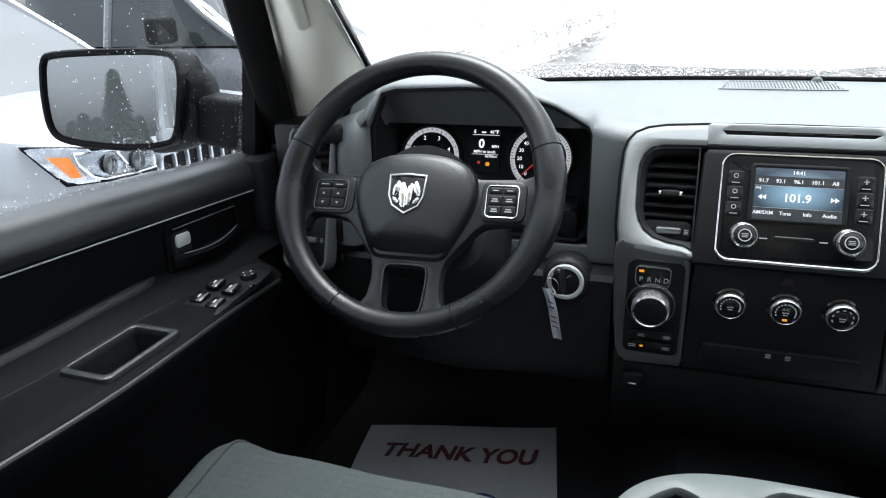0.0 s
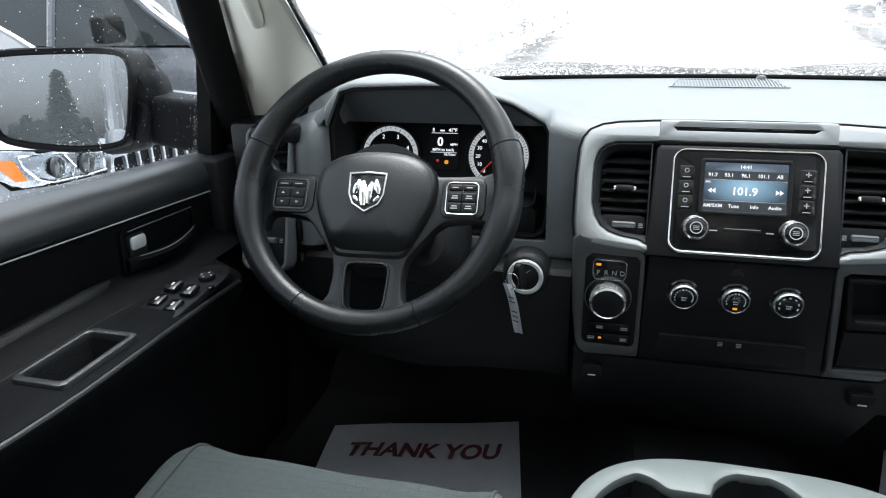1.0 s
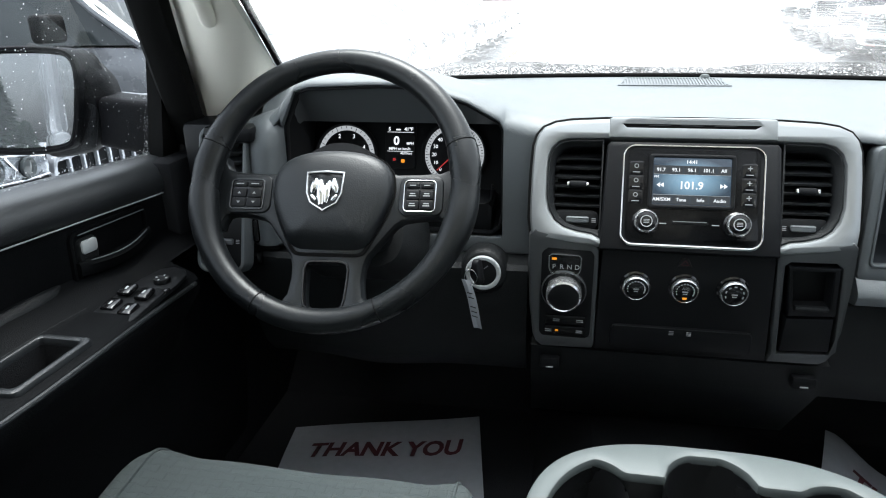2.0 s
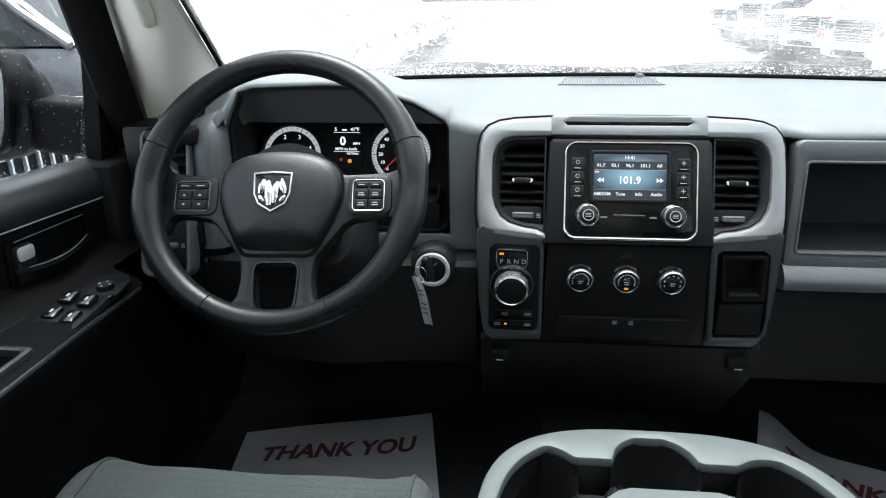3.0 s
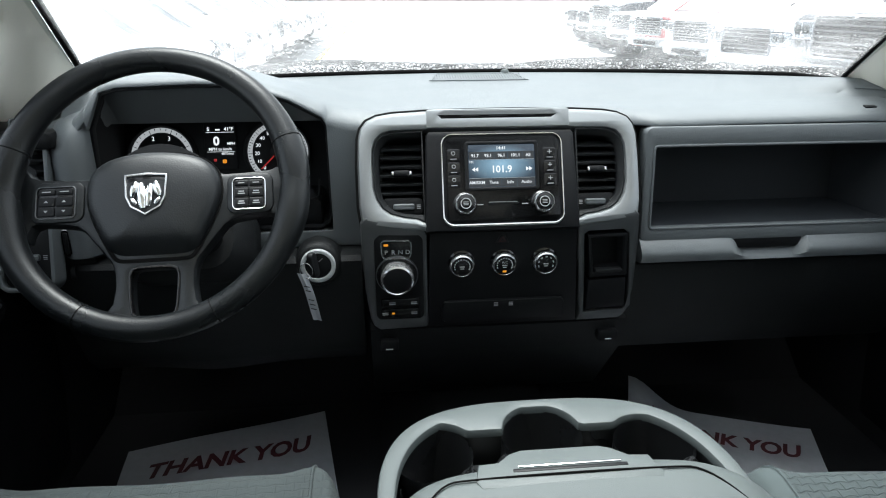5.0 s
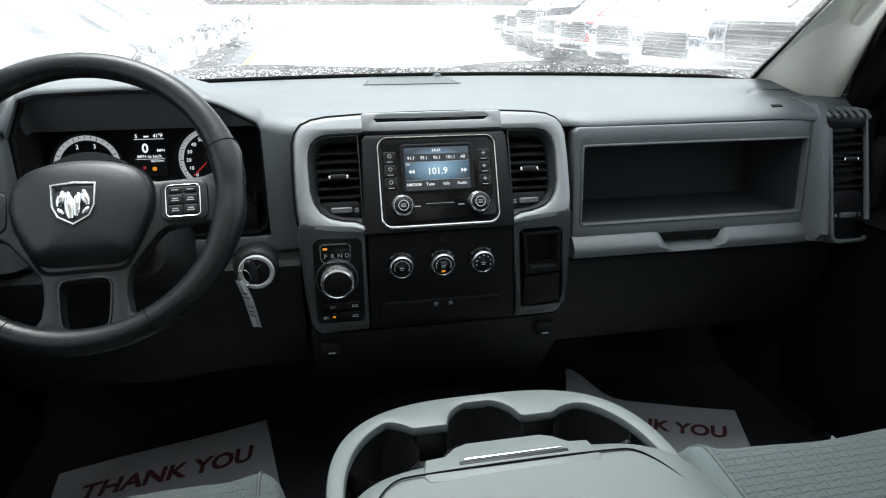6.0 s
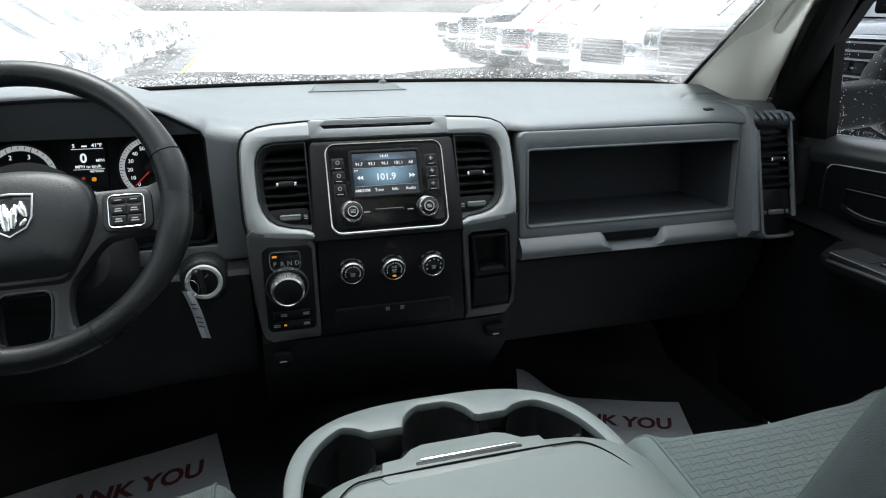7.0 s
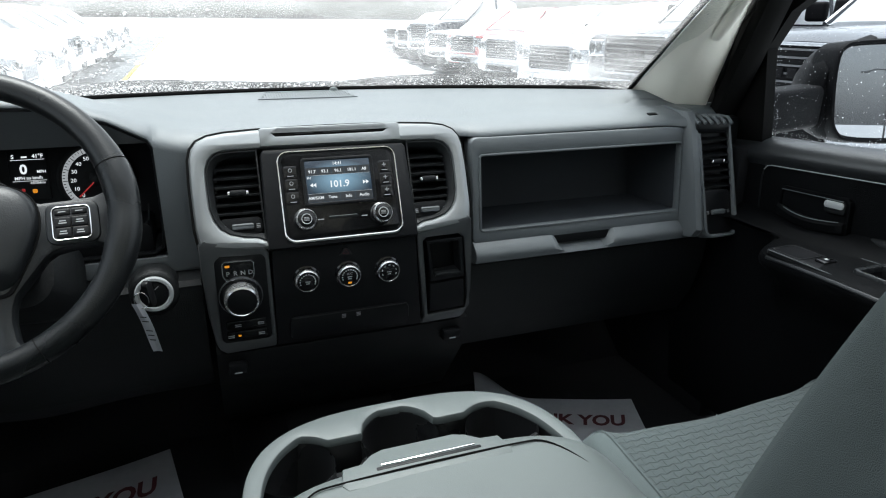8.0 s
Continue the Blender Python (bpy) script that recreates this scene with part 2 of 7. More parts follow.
def tube(bm, path, rad, seg=10, squash=1.0, closed=False):
    """A round bar along a path; rad: a number or a function of 0 to 1."""
    path = [Vector(p) for p in path]
    n, rows = len(path), []
    for k, p in enumerate(path):
        d = path[(k + 1) % n] - path[k - 1] if closed else path[min(k + 1, n - 1)] - path[max(k - 1, 0)]
        d.normalize()
        up = V(0, 0, 1) if abs(d.z) < 0.9 else V(1, 0, 0)
        s = d.cross(up).normalized()
        u = s.cross(d).normalized()
        r = rad(k / max(n - 1, 1)) if callable(rad) else rad
        rows.append([p + s * r * math.cos(2 * math.pi * j / seg) + u * r * squash * math.sin(2 * math.pi * j / seg) for j in range(seg)])
    return skin(bm, rows, closed_u=closed, closed_v=True, caps=not closed)


def box(bm, x0, x1, y0, y1, z0, z1, b=0.004, M=Matrix.Identity(4), n=2):
    """A block with rounded edges."""
    made = bmesh.ops.create_cube(bm, size=1.0, matrix=M @ Matrix.Translation(((x0 + x1) / 2, (y0 + y1) / 2, (z0 + z1) / 2)) @ Matrix.Diagonal((x1 - x0, y1 - y0, z1 - z0, 1)))
    if b:
        es = list({e for v in made["verts"] for e in v.link_edges})
        bmesh.ops.bevel(bm, geom=es, offset=b, segments=n, profile=0.5, affect="EDGES")
    return bm


def text_mesh(name, body, size, M, mat, parent, depth=0.0003, align="CENTER", label="", bold=0.0):
    cu = bpy.data.curves.new(name, "FONT")
    cu.body, cu.size, cu.extrude, cu.align_x, cu.align_y, cu.offset = body, size, depth, align, "CENTER", bold
    cu.resolution_u = 3
    tmp = new("lettering", cu)
    bpy.context.view_layer.update()
    me = bpy.data.meshes.new_from_object(tmp.evaluated_get(bpy.context.evaluated_depsgraph_get()))
    bpy.data.objects.remove(tmp)
    bpy.data.curves.remove(cu)
    me.transform(M)
    me.materials.clear()
    me.materials.append(mat)
    ob = new(name, me)
    ob.parent = parent
    if label:
        ob["label"] = label
    return ob


def smoothstep(a, b, x):
    t = min(1, max(0, (x - a) / (b - a)))
    return t * t * (3 - 2 * t)


def lerp_table(table, x):
    """Linear value from a short table of (x, value)."""
    if x <= table[0][0]:
        return table[0][1]
    for (a, u), (b, v) in zip(table, table[1:]):
        if x <= b:
            return u + (v - u) * (x - a) / (b - a)
    return table[-1][1]


def rounded(pts, n=4):
    """A closed smooth curve through the points."""
    out = []
    for k in range(len(pts)):
        p0, p1, p2, p3 = (Vector(pts[(k + j) % len(pts)]) for j in (-1, 0, 1, 2))
        for i in range(n):
            u = i / n
            out.append(tuple(0.5 * (2 * p1 + (p2 - p0) * u + (2 * p0 - 5 * p1 + 4 * p2 - p3) * u * u + (3 * p1 - p0 - 3 * p2 + p3) * u ** 3)))
    return out


def plate(bm, outer, holes, z0, z1, M, b=0.002, hb=None):
    """A plate of any outline with holes through it and rounded rims; all outlines run counterclockwise."""
    hb = b if hb is None else hb
    rims = []
    for pts, s, e in [(outer, 1, b)] + [(h, -1, hb) for h in holes]:
        made = loops(bm, [(pts, z0), (pts, z1 - e), (inset(pts, s * e * 0.3), z1 - e * 0.3), (inset(pts, s * e), z1)], M, caps=(False, False))
        rims.append((pts, inset(pts, s * e), made[0], made[-1]))
    for flat, ring in ((0, 2), (1, 3)):
        verts = [v for r in rims for v in r[ring]]
        for tri in tessellate_polygon([[V(x, y, 0) for x, y in r[flat]] for r in rims]):
            bm.faces.new([verts[k] for k in tri])
    return bm


def mirrored(half):
    """A closed counterclockwise outline from its right half, which runs from the foot up to the top."""
    return half + [(-x, y) for x, y in half[::-1] if x > 1e-6]


def headlamp_switch():
    root = thing("headlamp_switch", "rotary headlamp switch with a bright rim", "rotary switch")
    M = pose(-0.690, 0.004, 1.225, 84, 0, 12)
    part("plate", slab(B(), rr(-0.034, -0.075, 0.034, 0.034, 0.010), -0.03, 0.0, M, 0.004), BLACK, root)
    k = part("knob", lathe(B(), [(0.021, 0.0), (0.021, 0.010), (0.018, 0.014), (0.001, 0.0145)], M, 32), GLOSS, root)
    part("rim", lathe(B(), [(0.0205, 0.006), (0.0225, 0.008), (0.0225, 0.011), (0.0200, 0.0135), (0.0190, 0.012)], M, 36), CHROME, k, "bright rim")
    part("grip", box(B(), -0.003, 0.003, -0.017, 0.017, 0.013, 0.020, 0.002, M), BLACK, k)
    part("dimmer_wheel", lathe(B(), [(0.010, -0.004), (0.012, -0.003), (0.012, 0.003), (0.010, 0.004)], M @ pose(0, -0.052, 0.0, 0, 90, 0), 20), LOWDASH, root)
    return root


# ---- cabin shell ----
FLOOR_Z = 0.70


def belt(y, s=-1):
    """Height of the door's upper edge along the cabin."""
    return (1.343 if s < 0 else 1.357) - 0.066 * y


def shell():
    bm = box(B(), -0.86, 0.86, -2.3, 0.62, FLOOR_Z - 0.05, FLOOR_Z, 0.01)
    tagged(part("floor", bm, CARPET), "black carpeted cab floor", "floor", kind="structure")
    # sloping toe board and firewall
    bm = skin(B(), [[V(x, 0.30, FLOOR_Z), V(x, 0.48, 0.84), V(x, 0.52, 1.05), V(x, 0.50, 1.40), V(x, 0.56, 1.40), V(x, 0.60, 0.84), V(x, 0.34, FLOOR_Z - 0.03)] for x in (-0.87, -0.3, 0.3, 0.87)], closed_v=True, caps=True)
    tagged(part("wall_front", bm, CARPET), "black carpeted toe board under the dashboard", "firewall", kind="structure")
    # transmission hump
    rows = []
    for y in (-2.2, -1.0, -0.3, 0.1, 0.45):
        rows.append([V(x, y, FLOOR_Z - 0.01 + 0.13 * (1 - smoothstep(0.10, 0.24, abs(x)))) for x in np.linspace(-0.26, 0.26, 15)])
    tagged(part("floor_tunnel", skin(B(), rows), CARPET), "black carpeted hump along the middle of the floor", "floor", kind="structure")
    # ceiling
    rows = []
    for y in np.linspace(-2.3, -0.50, 8):
        rows.append([V(x, y, 1.90 - 0.08 * (x / 0.7) ** 4 - 0.04 * smoothstep(-0.8, -0.5, y)) for x in np.linspace(-0.72, 0.72, 13)])
    bm = skin(B(), rows)
    bmesh.ops.solidify(bm, geom=bm.faces[:], thickness=-0.05)
    tagged(part("ceiling", bm, ROOF), "pale grey woven headliner", "headliner", kind="structure")
    # rear wall with its window
    bm = B()
    outer, inner = rr(-0.86, 0.7, 0.86, 1.90, 0.02, 4), rr(-0.62, 1.38, 0.62, 1.76, 0.05, 4)
    frame_ring(bm, outer, inner, 0, 0.06, pose(0, -2.3, 0, 90, 0, 0))
    tagged(part("wall_back", bm, DOORP), "dark rear wall of the cab with a wide window", "cab wall", kind="structure")
    bm = slab(B(), rr(-0.63, 1.37, 0.63, 1.77, 0.05, 4), 0.02, 0.026, pose(0, -2.3, 0, 90, 0, 0), 0.001)
    tagged(part("window_back", bm, PRIVACY), "clear rear window of the cab", "window", kind="structure")
    for s in (-1, 1):
        # rear side walls below and above the rear windows
        bm = box(B(), s * 0.845 - 0.03, s * 0.845 + 0.03, -2.3, -1.12, 0.7, 1.40, 0.01)
        tagged(part("wall_rear_side", bm, DOORP), "dark plastic rear door panel", "door panel", kind="structure")
        bm = box(B(), s * 0.80 - 0.05, s * 0.80 + 0.05, -1.12, -0.98, 0.7, 1.86, 0.02)
        tagged(part("pillar_middle", bm, PILLAR), "pale plastic pillar between the doors", "pillar", kind="structure")
        bm = skin(B(), [[V(s * 0.845, y, 1.395), V(s * 0.75, y, 1.81)] for y in (-2.3, -1.7, -1.1)])
        tagged(part("window_rear_side", bm, PRIVACY), "clear rear door window", "window", kind="structure")
        # kick panel in the footwell
        bm = box(B(), s * 0.850 - 0.03, s * 0.850 + 0.03, -0.02, 0.66, 0.62, 1.34, 0.01)
        tagged(part("kick_panel", bm, CARPET), "black kick panel at the side of the footwell", "trim", kind="structure")
        # roof rail over the doors
        pts = [V(s * 0.745, y, 1.815 - 0.03 * smoothstep(-0.8, -0.45, y)) for y in np.linspace(-2.3, -0.42, 9)]
        tagged(part("roof_rail", tube(B(), pts, 0.045, 10), PILLAR), "pale roof rail above the door", "trim", kind="structure")


def pillar(s):
    """Front pillar with a grab-handle recess and dark outer seal."""
    base_in, base_out = V(s * 0.704, 0.22, 1.425), V(s * 0.806, 0.095, 1.388)
    top_in, top_out = V(-0.535, -0.445, 1.74) if s < 0 else V(0.485, -0.41, 1.74), V(s * 0.718, -0.136, 1.74)
    rows = []
    for k in range(18):
        u = k / 14
        a, b = base_in.lerp(top_in, u), base_out.lerp(top_out, u)
        a = a + V(s * 0.004, 0.006, 0.006) * math.sin(min(u, 1) * math.pi)
        row = []
        for j in range(9):
            w = j / 8
            p = a.lerp(b, w)
            bulge = 0.034 * math.sin(w * math.pi)
            row.append(p + V(-s * 0.5, -0.8, 0.0) * bulge)
        row += [b + V(s * 0.03, 0.03, 0.01), a + V(s * 0.030, 0.025, 0.0)]
        rows.append(row)
    root = thing("pillar_front", "pale beige plastic windshield pillar trim", "pillar", kind="structure")
    part("trim_cover", skin(B(), rows, closed_v=True, caps=True), PILLAR, root)
    # dark door-frame seal behind it
    pts = [(base_out + V(s * 0.035, 0.0, -0.04)).lerp(top_out + V(s * 0.035, -0.02, 0.0), u) for u in np.linspace(-0.3, 1.22, 13)]
    part("door_seal", tube(B(), pts, 0.030, 8, 0.8), SEAL, root, "black rubber door seal")
    part("glass_seal", tube(B(), [base_in.lerp(top_in, u) + V(-s * 0.004, 0.006, 0.002) + V(s * 0.004, 0.006, 0.006) * math.sin(min(max(u, 0), 1) * math.pi) for u in np.linspace(-0.05, 1.2, 16)], 0.0062, 6), SEAL, root, "black rubber glass seal")
    # grab handle, a long loop on the pillar
    a0 = base_in.lerp(base_out, 0.55).lerp(top_in.lerp(top_out, 0.55), 0.46)
    a1 = base_in.lerp(base_out, 0.55).lerp(top_in.lerp(top_out, 0.55), 0.98)
    off = V(-s * 0.5, -0.8, 0.05)
    pts = [a0.lerp(a1, u) + off * (0.018 + 0.030 * math.sin(u * math.pi) ** 0.6) for u in np.linspace(0, 1, 16)]
    part("grab_handle", tube(B(), pts, 0.013, 12), PILLAR, root)
    return root


def windshield():
    root = thing("window_1", "wet windshield with melting snow drops", "windshield", kind="structure")
    rows = []
    for u in np.linspace(0, 1.27, 12):
        rows.append([V(x * (1 - 0.25 * u), 0.40 - 0.36 * x * x - 0.74 * u + 0.03 * math.sin(u * math.pi), 1.425 + 0.33 * u) for x in np.linspace(-0.715, 0.715, 21)])
    ob = part("pane", skin(B(), rows), WINDSHIELD, root, recalc=False)
    ob.visible_shadow = False
    # black edge band along the base
    bm = skin(B(), [[V(x, 0.40 - 0.36 * x * x + dy, 1.425 + dz) for x in np.linspace(-0.78, 0.78, 21)] for dy, dz in ((0.02, -0.03), (0.004, 0.0), (-0.012, 0.008), (-0.022, 0.027), (-0.010, 0.030), (0.03, -0.03))], closed_u=True)
    part("edge_band", bm, SEAL, root, "black ceramic band along the glass")
    part("base_seal", tube(B(), [V(x, 0.352 - 0.36 * x * x, 1.4425 - 0.010 * smoothstep(0.60, 0.70, abs(x))) for x in np.linspace(-0.70, 0.70, 29)], 0.0042, 8), SEAL, root, "black rubber seal between dash and glass")
    # header above
    bm = tube(B(), [V(x * 0.80, -0.545 - 0.25 * x * x, 1.852) for x in np.linspace(-0.8, 0.8, 15)], 0.035, 8)
    part("header", bm, ROOF, root)
    return root


# ---- dashboard ----
TOPZ = [(-0.83, 1.392), (-0.70, 1.398), (-0.668, 1.405), (-0.648, 1.425), (-0.625, 1.462), (-0.598, 1.470), (-0.47, 1.4725), (-0.42, 1.469), (-0.34, 1.446), (-0.285, 1.424), (-0.245, 1.413), (-0.2, 1.409), (0.0, 1.411), (0.25, 1.409), (0.60, 1.411), (0.68, 1.415), (0.72, 1.414), (0.83, 1.400)]


def dashboard():
    root = thing("dashboard", "charcoal grained plastic dashboard, long and slightly dusty", "dashboard")
    hood = [(-0.6427, 1.392), (-0.6187, 1.445), (-0.594, 1.4519), (-0.4766, 1.4561), (-0.4229, 1.4543), (-0.3403, 1.4305), (-0.2887, 1.4024), (-0.2823, 1.390)]
    xs = sorted(set(np.linspace(-0.712, 0.742, 110)) | {-0.6440, -0.6427, -0.630, -0.6187, -0.606, -0.594, -0.2887, -0.2823, -0.2815, 0.225, 0.26})
    rows = []
    for x in xs:
        z = sum(lerp_table(TOPZ, x + d * 0.004) for d in range(-4, 5)) / 9
        back = 0.385 - 0.36 * x * x
        lip = 0.039 - 0.034 * smoothstep(0.60, 0.74, abs(x))
        k = smoothstep(0.225, 0.26, x)
        lip = lip * (1 - k) + min(lip, 0.024) * k
        low = z - 0.028 - 0.006 * smoothstep(0.60, 0.70, x)
        if x < -0.2:
            low = max(lerp_table(hood, x), 1.2) if -0.6428 < x < -0.2822 else (1.19 if x > -0.5 else z - 0.03)
        top = max(z, 1.424) if x > 0.66 else z + 0.003
        rise = min(0.032 - 0.006 * k, z - low - 0.004)
        deep = 0.058 - 0.02 * smoothstep(-0.30, -0.36, x) + 0.034 * k
        roll = [V(x, lip + deep * (1 - math.cos(w)), z - rise * (1 - math.sin(w))) for w in np.linspace(0, math.pi / 2, 9)]
        rows.append([V(x, lip + 0.014, low), V(x, lip + 0.003, low + 0.0006), V(x, lip, low + 0.003)] + roll + [V(x, lip + 0.10 + 0.02 * k, top), V(x, (lip + back) / 2 + 0.02, 0.5 * z + 0.5 * 1.436), V(x, back - 0.05, 1.440), V(x, back, 1.438), V(x, back, 1.405), V(x, 0.1, min(low, 1.40) - 0.01)])
    part("upper_pad", skin(B(), rows, closed_v=True, caps=True), DASH, root)
    # face under and beside the instrument opening
    M = pose(0, 0.045, 0, 90, 0, 0)
    inner = [(-0.632, 1.222), (-0.300, 1.2194), (-0.287, 1.2293), (-0.2818, 1.2515), (-0.2815, 1.32)] + hood[::-1] + [(-0.6455, 1.33), (-0.645, 1.238)]
    fine = []
    for a, b in zip(inner, inner[1:] + inner[:1]):
        k = max(1, int((Vector(b) - Vector(a)).length / 0.03))
        fine += [tuple(Vector(a).lerp(Vector(b), j / k)) for j in range(k)]
    sill = [(-0.690, 1.188), (-0.236, 1.188), (-0.236, 1.2160), (-0.690, 1.2160)]
    part("cluster_sill", slab(B(), sill, -0.02, 0.0055, M, 0.003), DASH, root)
    part("hood_edge", frame_ring(B(), inset(fine, -0.001), inset(fine, 0.0035), -0.012, 0.0015, M, 0.001), BLACK, root, "thin dark edge of the instrument hood")
    # deep hood walls, dark plastic
    deep = [(-0.475 + (x + 0.475) * 0.97, 1.33 + (z - 1.33) * 0.86) for x, z in fine]
    b2 = B()
    loops(b2, [(inset(fine, 0.002), -0.002), (inset(fine, 0.004), -0.03), (deep, -0.125)], M, caps=(False, False))
    part("cluster_hood", b2, HOODBLACK, root, "black inside of the instrument hood")
    # stepped ledge under the gauges with a rounded end
    ledge = [(-0.63, 1.215), (-0.300, 1.215), (-0.300, 1.262), (-0.306, 1.268), (-0.63, 1.262)]
    part("cluster_ledge", slab(B(), ledge, -0.11, -0.012, M, 0.006), BLACK, root)
    part("ledge_glint", tube(B(), [V(-0.60, 0.058, 1.2625), V(-0.42, 0.058, 1.2650), V(-0.312, 0.058, 1.2672), V(-0.303, 0.058, 1.2735), V(-0.301, 0.060, 1.30)], 0.0016, 6), LOWDASH, root)
    # lower driver panel round the column
    rows = []
    for x in np.linspace(-0.72, -0.236, 22):
        c = math.exp(-((x + 0.5) / 0.09) ** 2)
        y = 0.012 - 0.022 * c
        rows.append([V(x, y + 0.03, 1.187), V(x, y - 0.012, 1.186), V(x, y - 0.018, 1.178), V(x, y - 0.015, 1.12), V(x, y + 0.0, 1.06), V(x, y + 0.03, 0.99), V(x, y + 0.06, 0.955), V(x, y + 0.12, 0.95), V(x, y + 0.12, 1.18)])
    part("knee_panel", skin(B(), rows, closed_v=True, caps=True), LOWDASH, root)
    # steering column shroud, and its collar in the knee panel
    C = pose(-0.5, -0.09, 1.315, 65, 0, 0)
    bm = B()
    loops(bm, [(rr(-0.055, -0.075, 0.055, 0.01, 0.03), -0.16), (rr(-0.055, -0.075, 0.055, 0.01, 0.03), -0.03), (rr(-0.045, -0.06, 0.045, 0.005, 0.03), 0.0)], C)
    part("column_shroud", bm, BLACK, root)
    bm = B()
    loops(bm, [(rr(-0.115, -0.12, 0.10, 0.015, 0.05), -0.15), (rr(-0.108, -0.115, 0.095, 0.012, 0.05), -0.115), (rr(-0.075, -0.095, 0.07, 0.008, 0.04), -0.085)], C)
    part("column_collar", bm, LOWDASH, root, "dark moulded collar round the steering column")
    # passenger face: tray frame, tray, ledge and glovebox
    M2 = pose(0, 0.012, 1.28, 84, 0, 0)
    frame_out = rr(0.236, -0.092, 0.725, 0.104, 0.012)
    frame_in = rr(0.253, -0.066, 0.694, 0.071, 0.005)
    part("tray_frame", frame_ring(B(), frame_out, frame_in, -0.03, 0.004, M2, 0.005), DASH, root)
    part("tray_edge", frame_ring(B(), inset(frame_in, -0.0035), inset(frame_in, 0.001), -0.01, 0.0062, M2, 0.002), DASH, root, "raised edge round the tray")
    bm2 = B()
    box_in = [(0.253, -0.066), (0.694, -0.066), (0.694, 0.071), (0.253, 0.071)]
    loops(bm2, [(inset(box_in, 0.014), -0.15), (box_in, -0.002)], M2, caps=(True, False))
    part("tray", bm2, BIN, root, "black recessed open tray", smooth=False)
    # ledge with the grab notch
    rows = []
    for x in np.linspace(0.236, 0.765, 80):
        dip = smoothstep(0.398, 0.428, x) * (1 - smoothstep(0.515, 0.538, x))
        end = 0.012 * smoothstep(0.70, 0.765, x)
        t = 1.196 + end - 0.024 * dip
        rows.append([V(x, 0.03, t + 0.002), V(x, 0.010, t + 0.001), V(x, -0.004 + 0.010 * dip, t - 0.004), V(x, -0.017 + 0.010 * dip, t - 0.017), V(x, -0.020 + 0.006 * dip, t - 0.026 + 0.016 * dip), V(x, -0.016, 1.158), V(x, 0.0, 1.154), V(x, 0.03, 1.152)])
    part("ledge", skin(B(), rows, closed_v=True, caps=True), DASH, root)
    part("grab_slot", box(B(), 0.405, 0.532, 0.0, 0.03, 1.172, 1.196, 0.004), BLACK, root)
    rows = []
    for x in np.linspace(0.215, 0.78, 10):
        rows.append([V(x, 0.03, 1.156), V(x, -0.002, 1.150), V(x, 0.0, 1.10), V(x, 0.022, 1.02), V(x, 0.06, 0.955), V(x, 0.14, 0.93), V(x, 0.2, 1.1)])
    part("glovebox_door", skin(B(), rows, closed_v=True, caps=True), LOWDASH, root)
    # end cheeks beside the doors
    for s in (-1, 1):
        rows = []
        off = 0.0 if s > 0 else -0.030
        for x, b in ((0.698, 0.012), (0.704, 0.0), (0.714, -0.004), (0.722, 0.0), (0.726, 0.035), (0.84, 0.035)):
            x += off
            q = 0.012 if s > 0 else 0.0
            rows.append([V(s * x, 0.15, 1.402 + q), V(s * x, 0.055 + b, 1.404 + q), V(s * x, 0.025 + b, 1.400 + q), V(s * x, 0.006 + b, 1.386 + 0.6 * q), V(s * x, -0.026 + b, 1.28), V(s * x, -0.050 + b, 1.185), V(s * x, -0.036 + b, 1.166), V(s * x, 0.03, 1.155), V(s * x, 0.15, 1.155)])
        if s > 0:
            part("end_cheek", skin(B(), rows, closed_v=True, caps=True), DASH, root)
        else:
            part("side_outlet", frame_ring(B(), rr(-0.022, -0.012, 0.022, 0.012, 0.004), rr(-0.019, -0.009, 0.019, 0.009, 0.003), -0.004, 0.002, pose(-0.728, 0.030, 1.402, 55, 0, 20), 0.001), LOWTRIM, root, "framed side window outlet")
        part("end_cap", box(B(), s * (0.795 + off) - 0.052, s * (0.795 + off) + 0.052, 0.02, 0.26, 1.2, 1.398, 0.012), BLACK, root)
        # ribbed side defroster on top of the end
        part("defrost_base", box(B(), s * (0.752 + off) - 0.042, s * (0.752 + off) + 0.042, -0.004, 0.06, 1.37, 1.3965, 0.008), BLACK, root)
        for k in range(6 if s > 0 else 0):
            x = 0.718 + off + k * 0.0125
            part("defrost_rib", tube(B(), [V(s * x, 0.050 - 0.006 * k, 1.402), V(s * (x - 0.001), 0.02 - 0.006 * k, 1.4015), V(s * (x - 0.003), -0.004 - 0.004 * k, 1.392)], 0.0036, 8), DASH, root)
    # rounded barrel between the driver's end vent and the instrument hood
    rows = []
    for u in np.linspace(0, 1, 15):
        x = -0.704 + 0.060 * u
        e = 0.026 * abs(2 * u - 1) ** 2.5
        top = 1.408 + 0.006 * u
        rows.append([V(x, 0.14, top - 0.4 * e), V(x, 0.062 + e, top - 0.4 * e), V(x, 0.040 + e, top - 0.004 - 0.4 * e), V(x, 0.022 + e, top - 0.013 - 0.3 * e), V(x, 0.010 + e, top - 0.030), V(x, 0.003 + e, top - 0.055), V(x, -0.004 + e, top - 0.11), V(x, -0.012 + e, 1.20), V(x, 0.03, 1.186), V(x, 0.14, 1.186)])
    part("end_pod", skin(B(), rows, closed_v=True, caps=True), DASH, root, "rounded dash barrel beside the vent")
    # printed mark by the passenger air bag
    for k in range(3):
        part("print_bar", box(B(), 0.632 + k * 0.007, 0.638 + k * 0.007, -0.004, 0.004, -0.002, 0.0012, 0, pose(0, 0.050, 1.4060, 15)), BLACK, root)
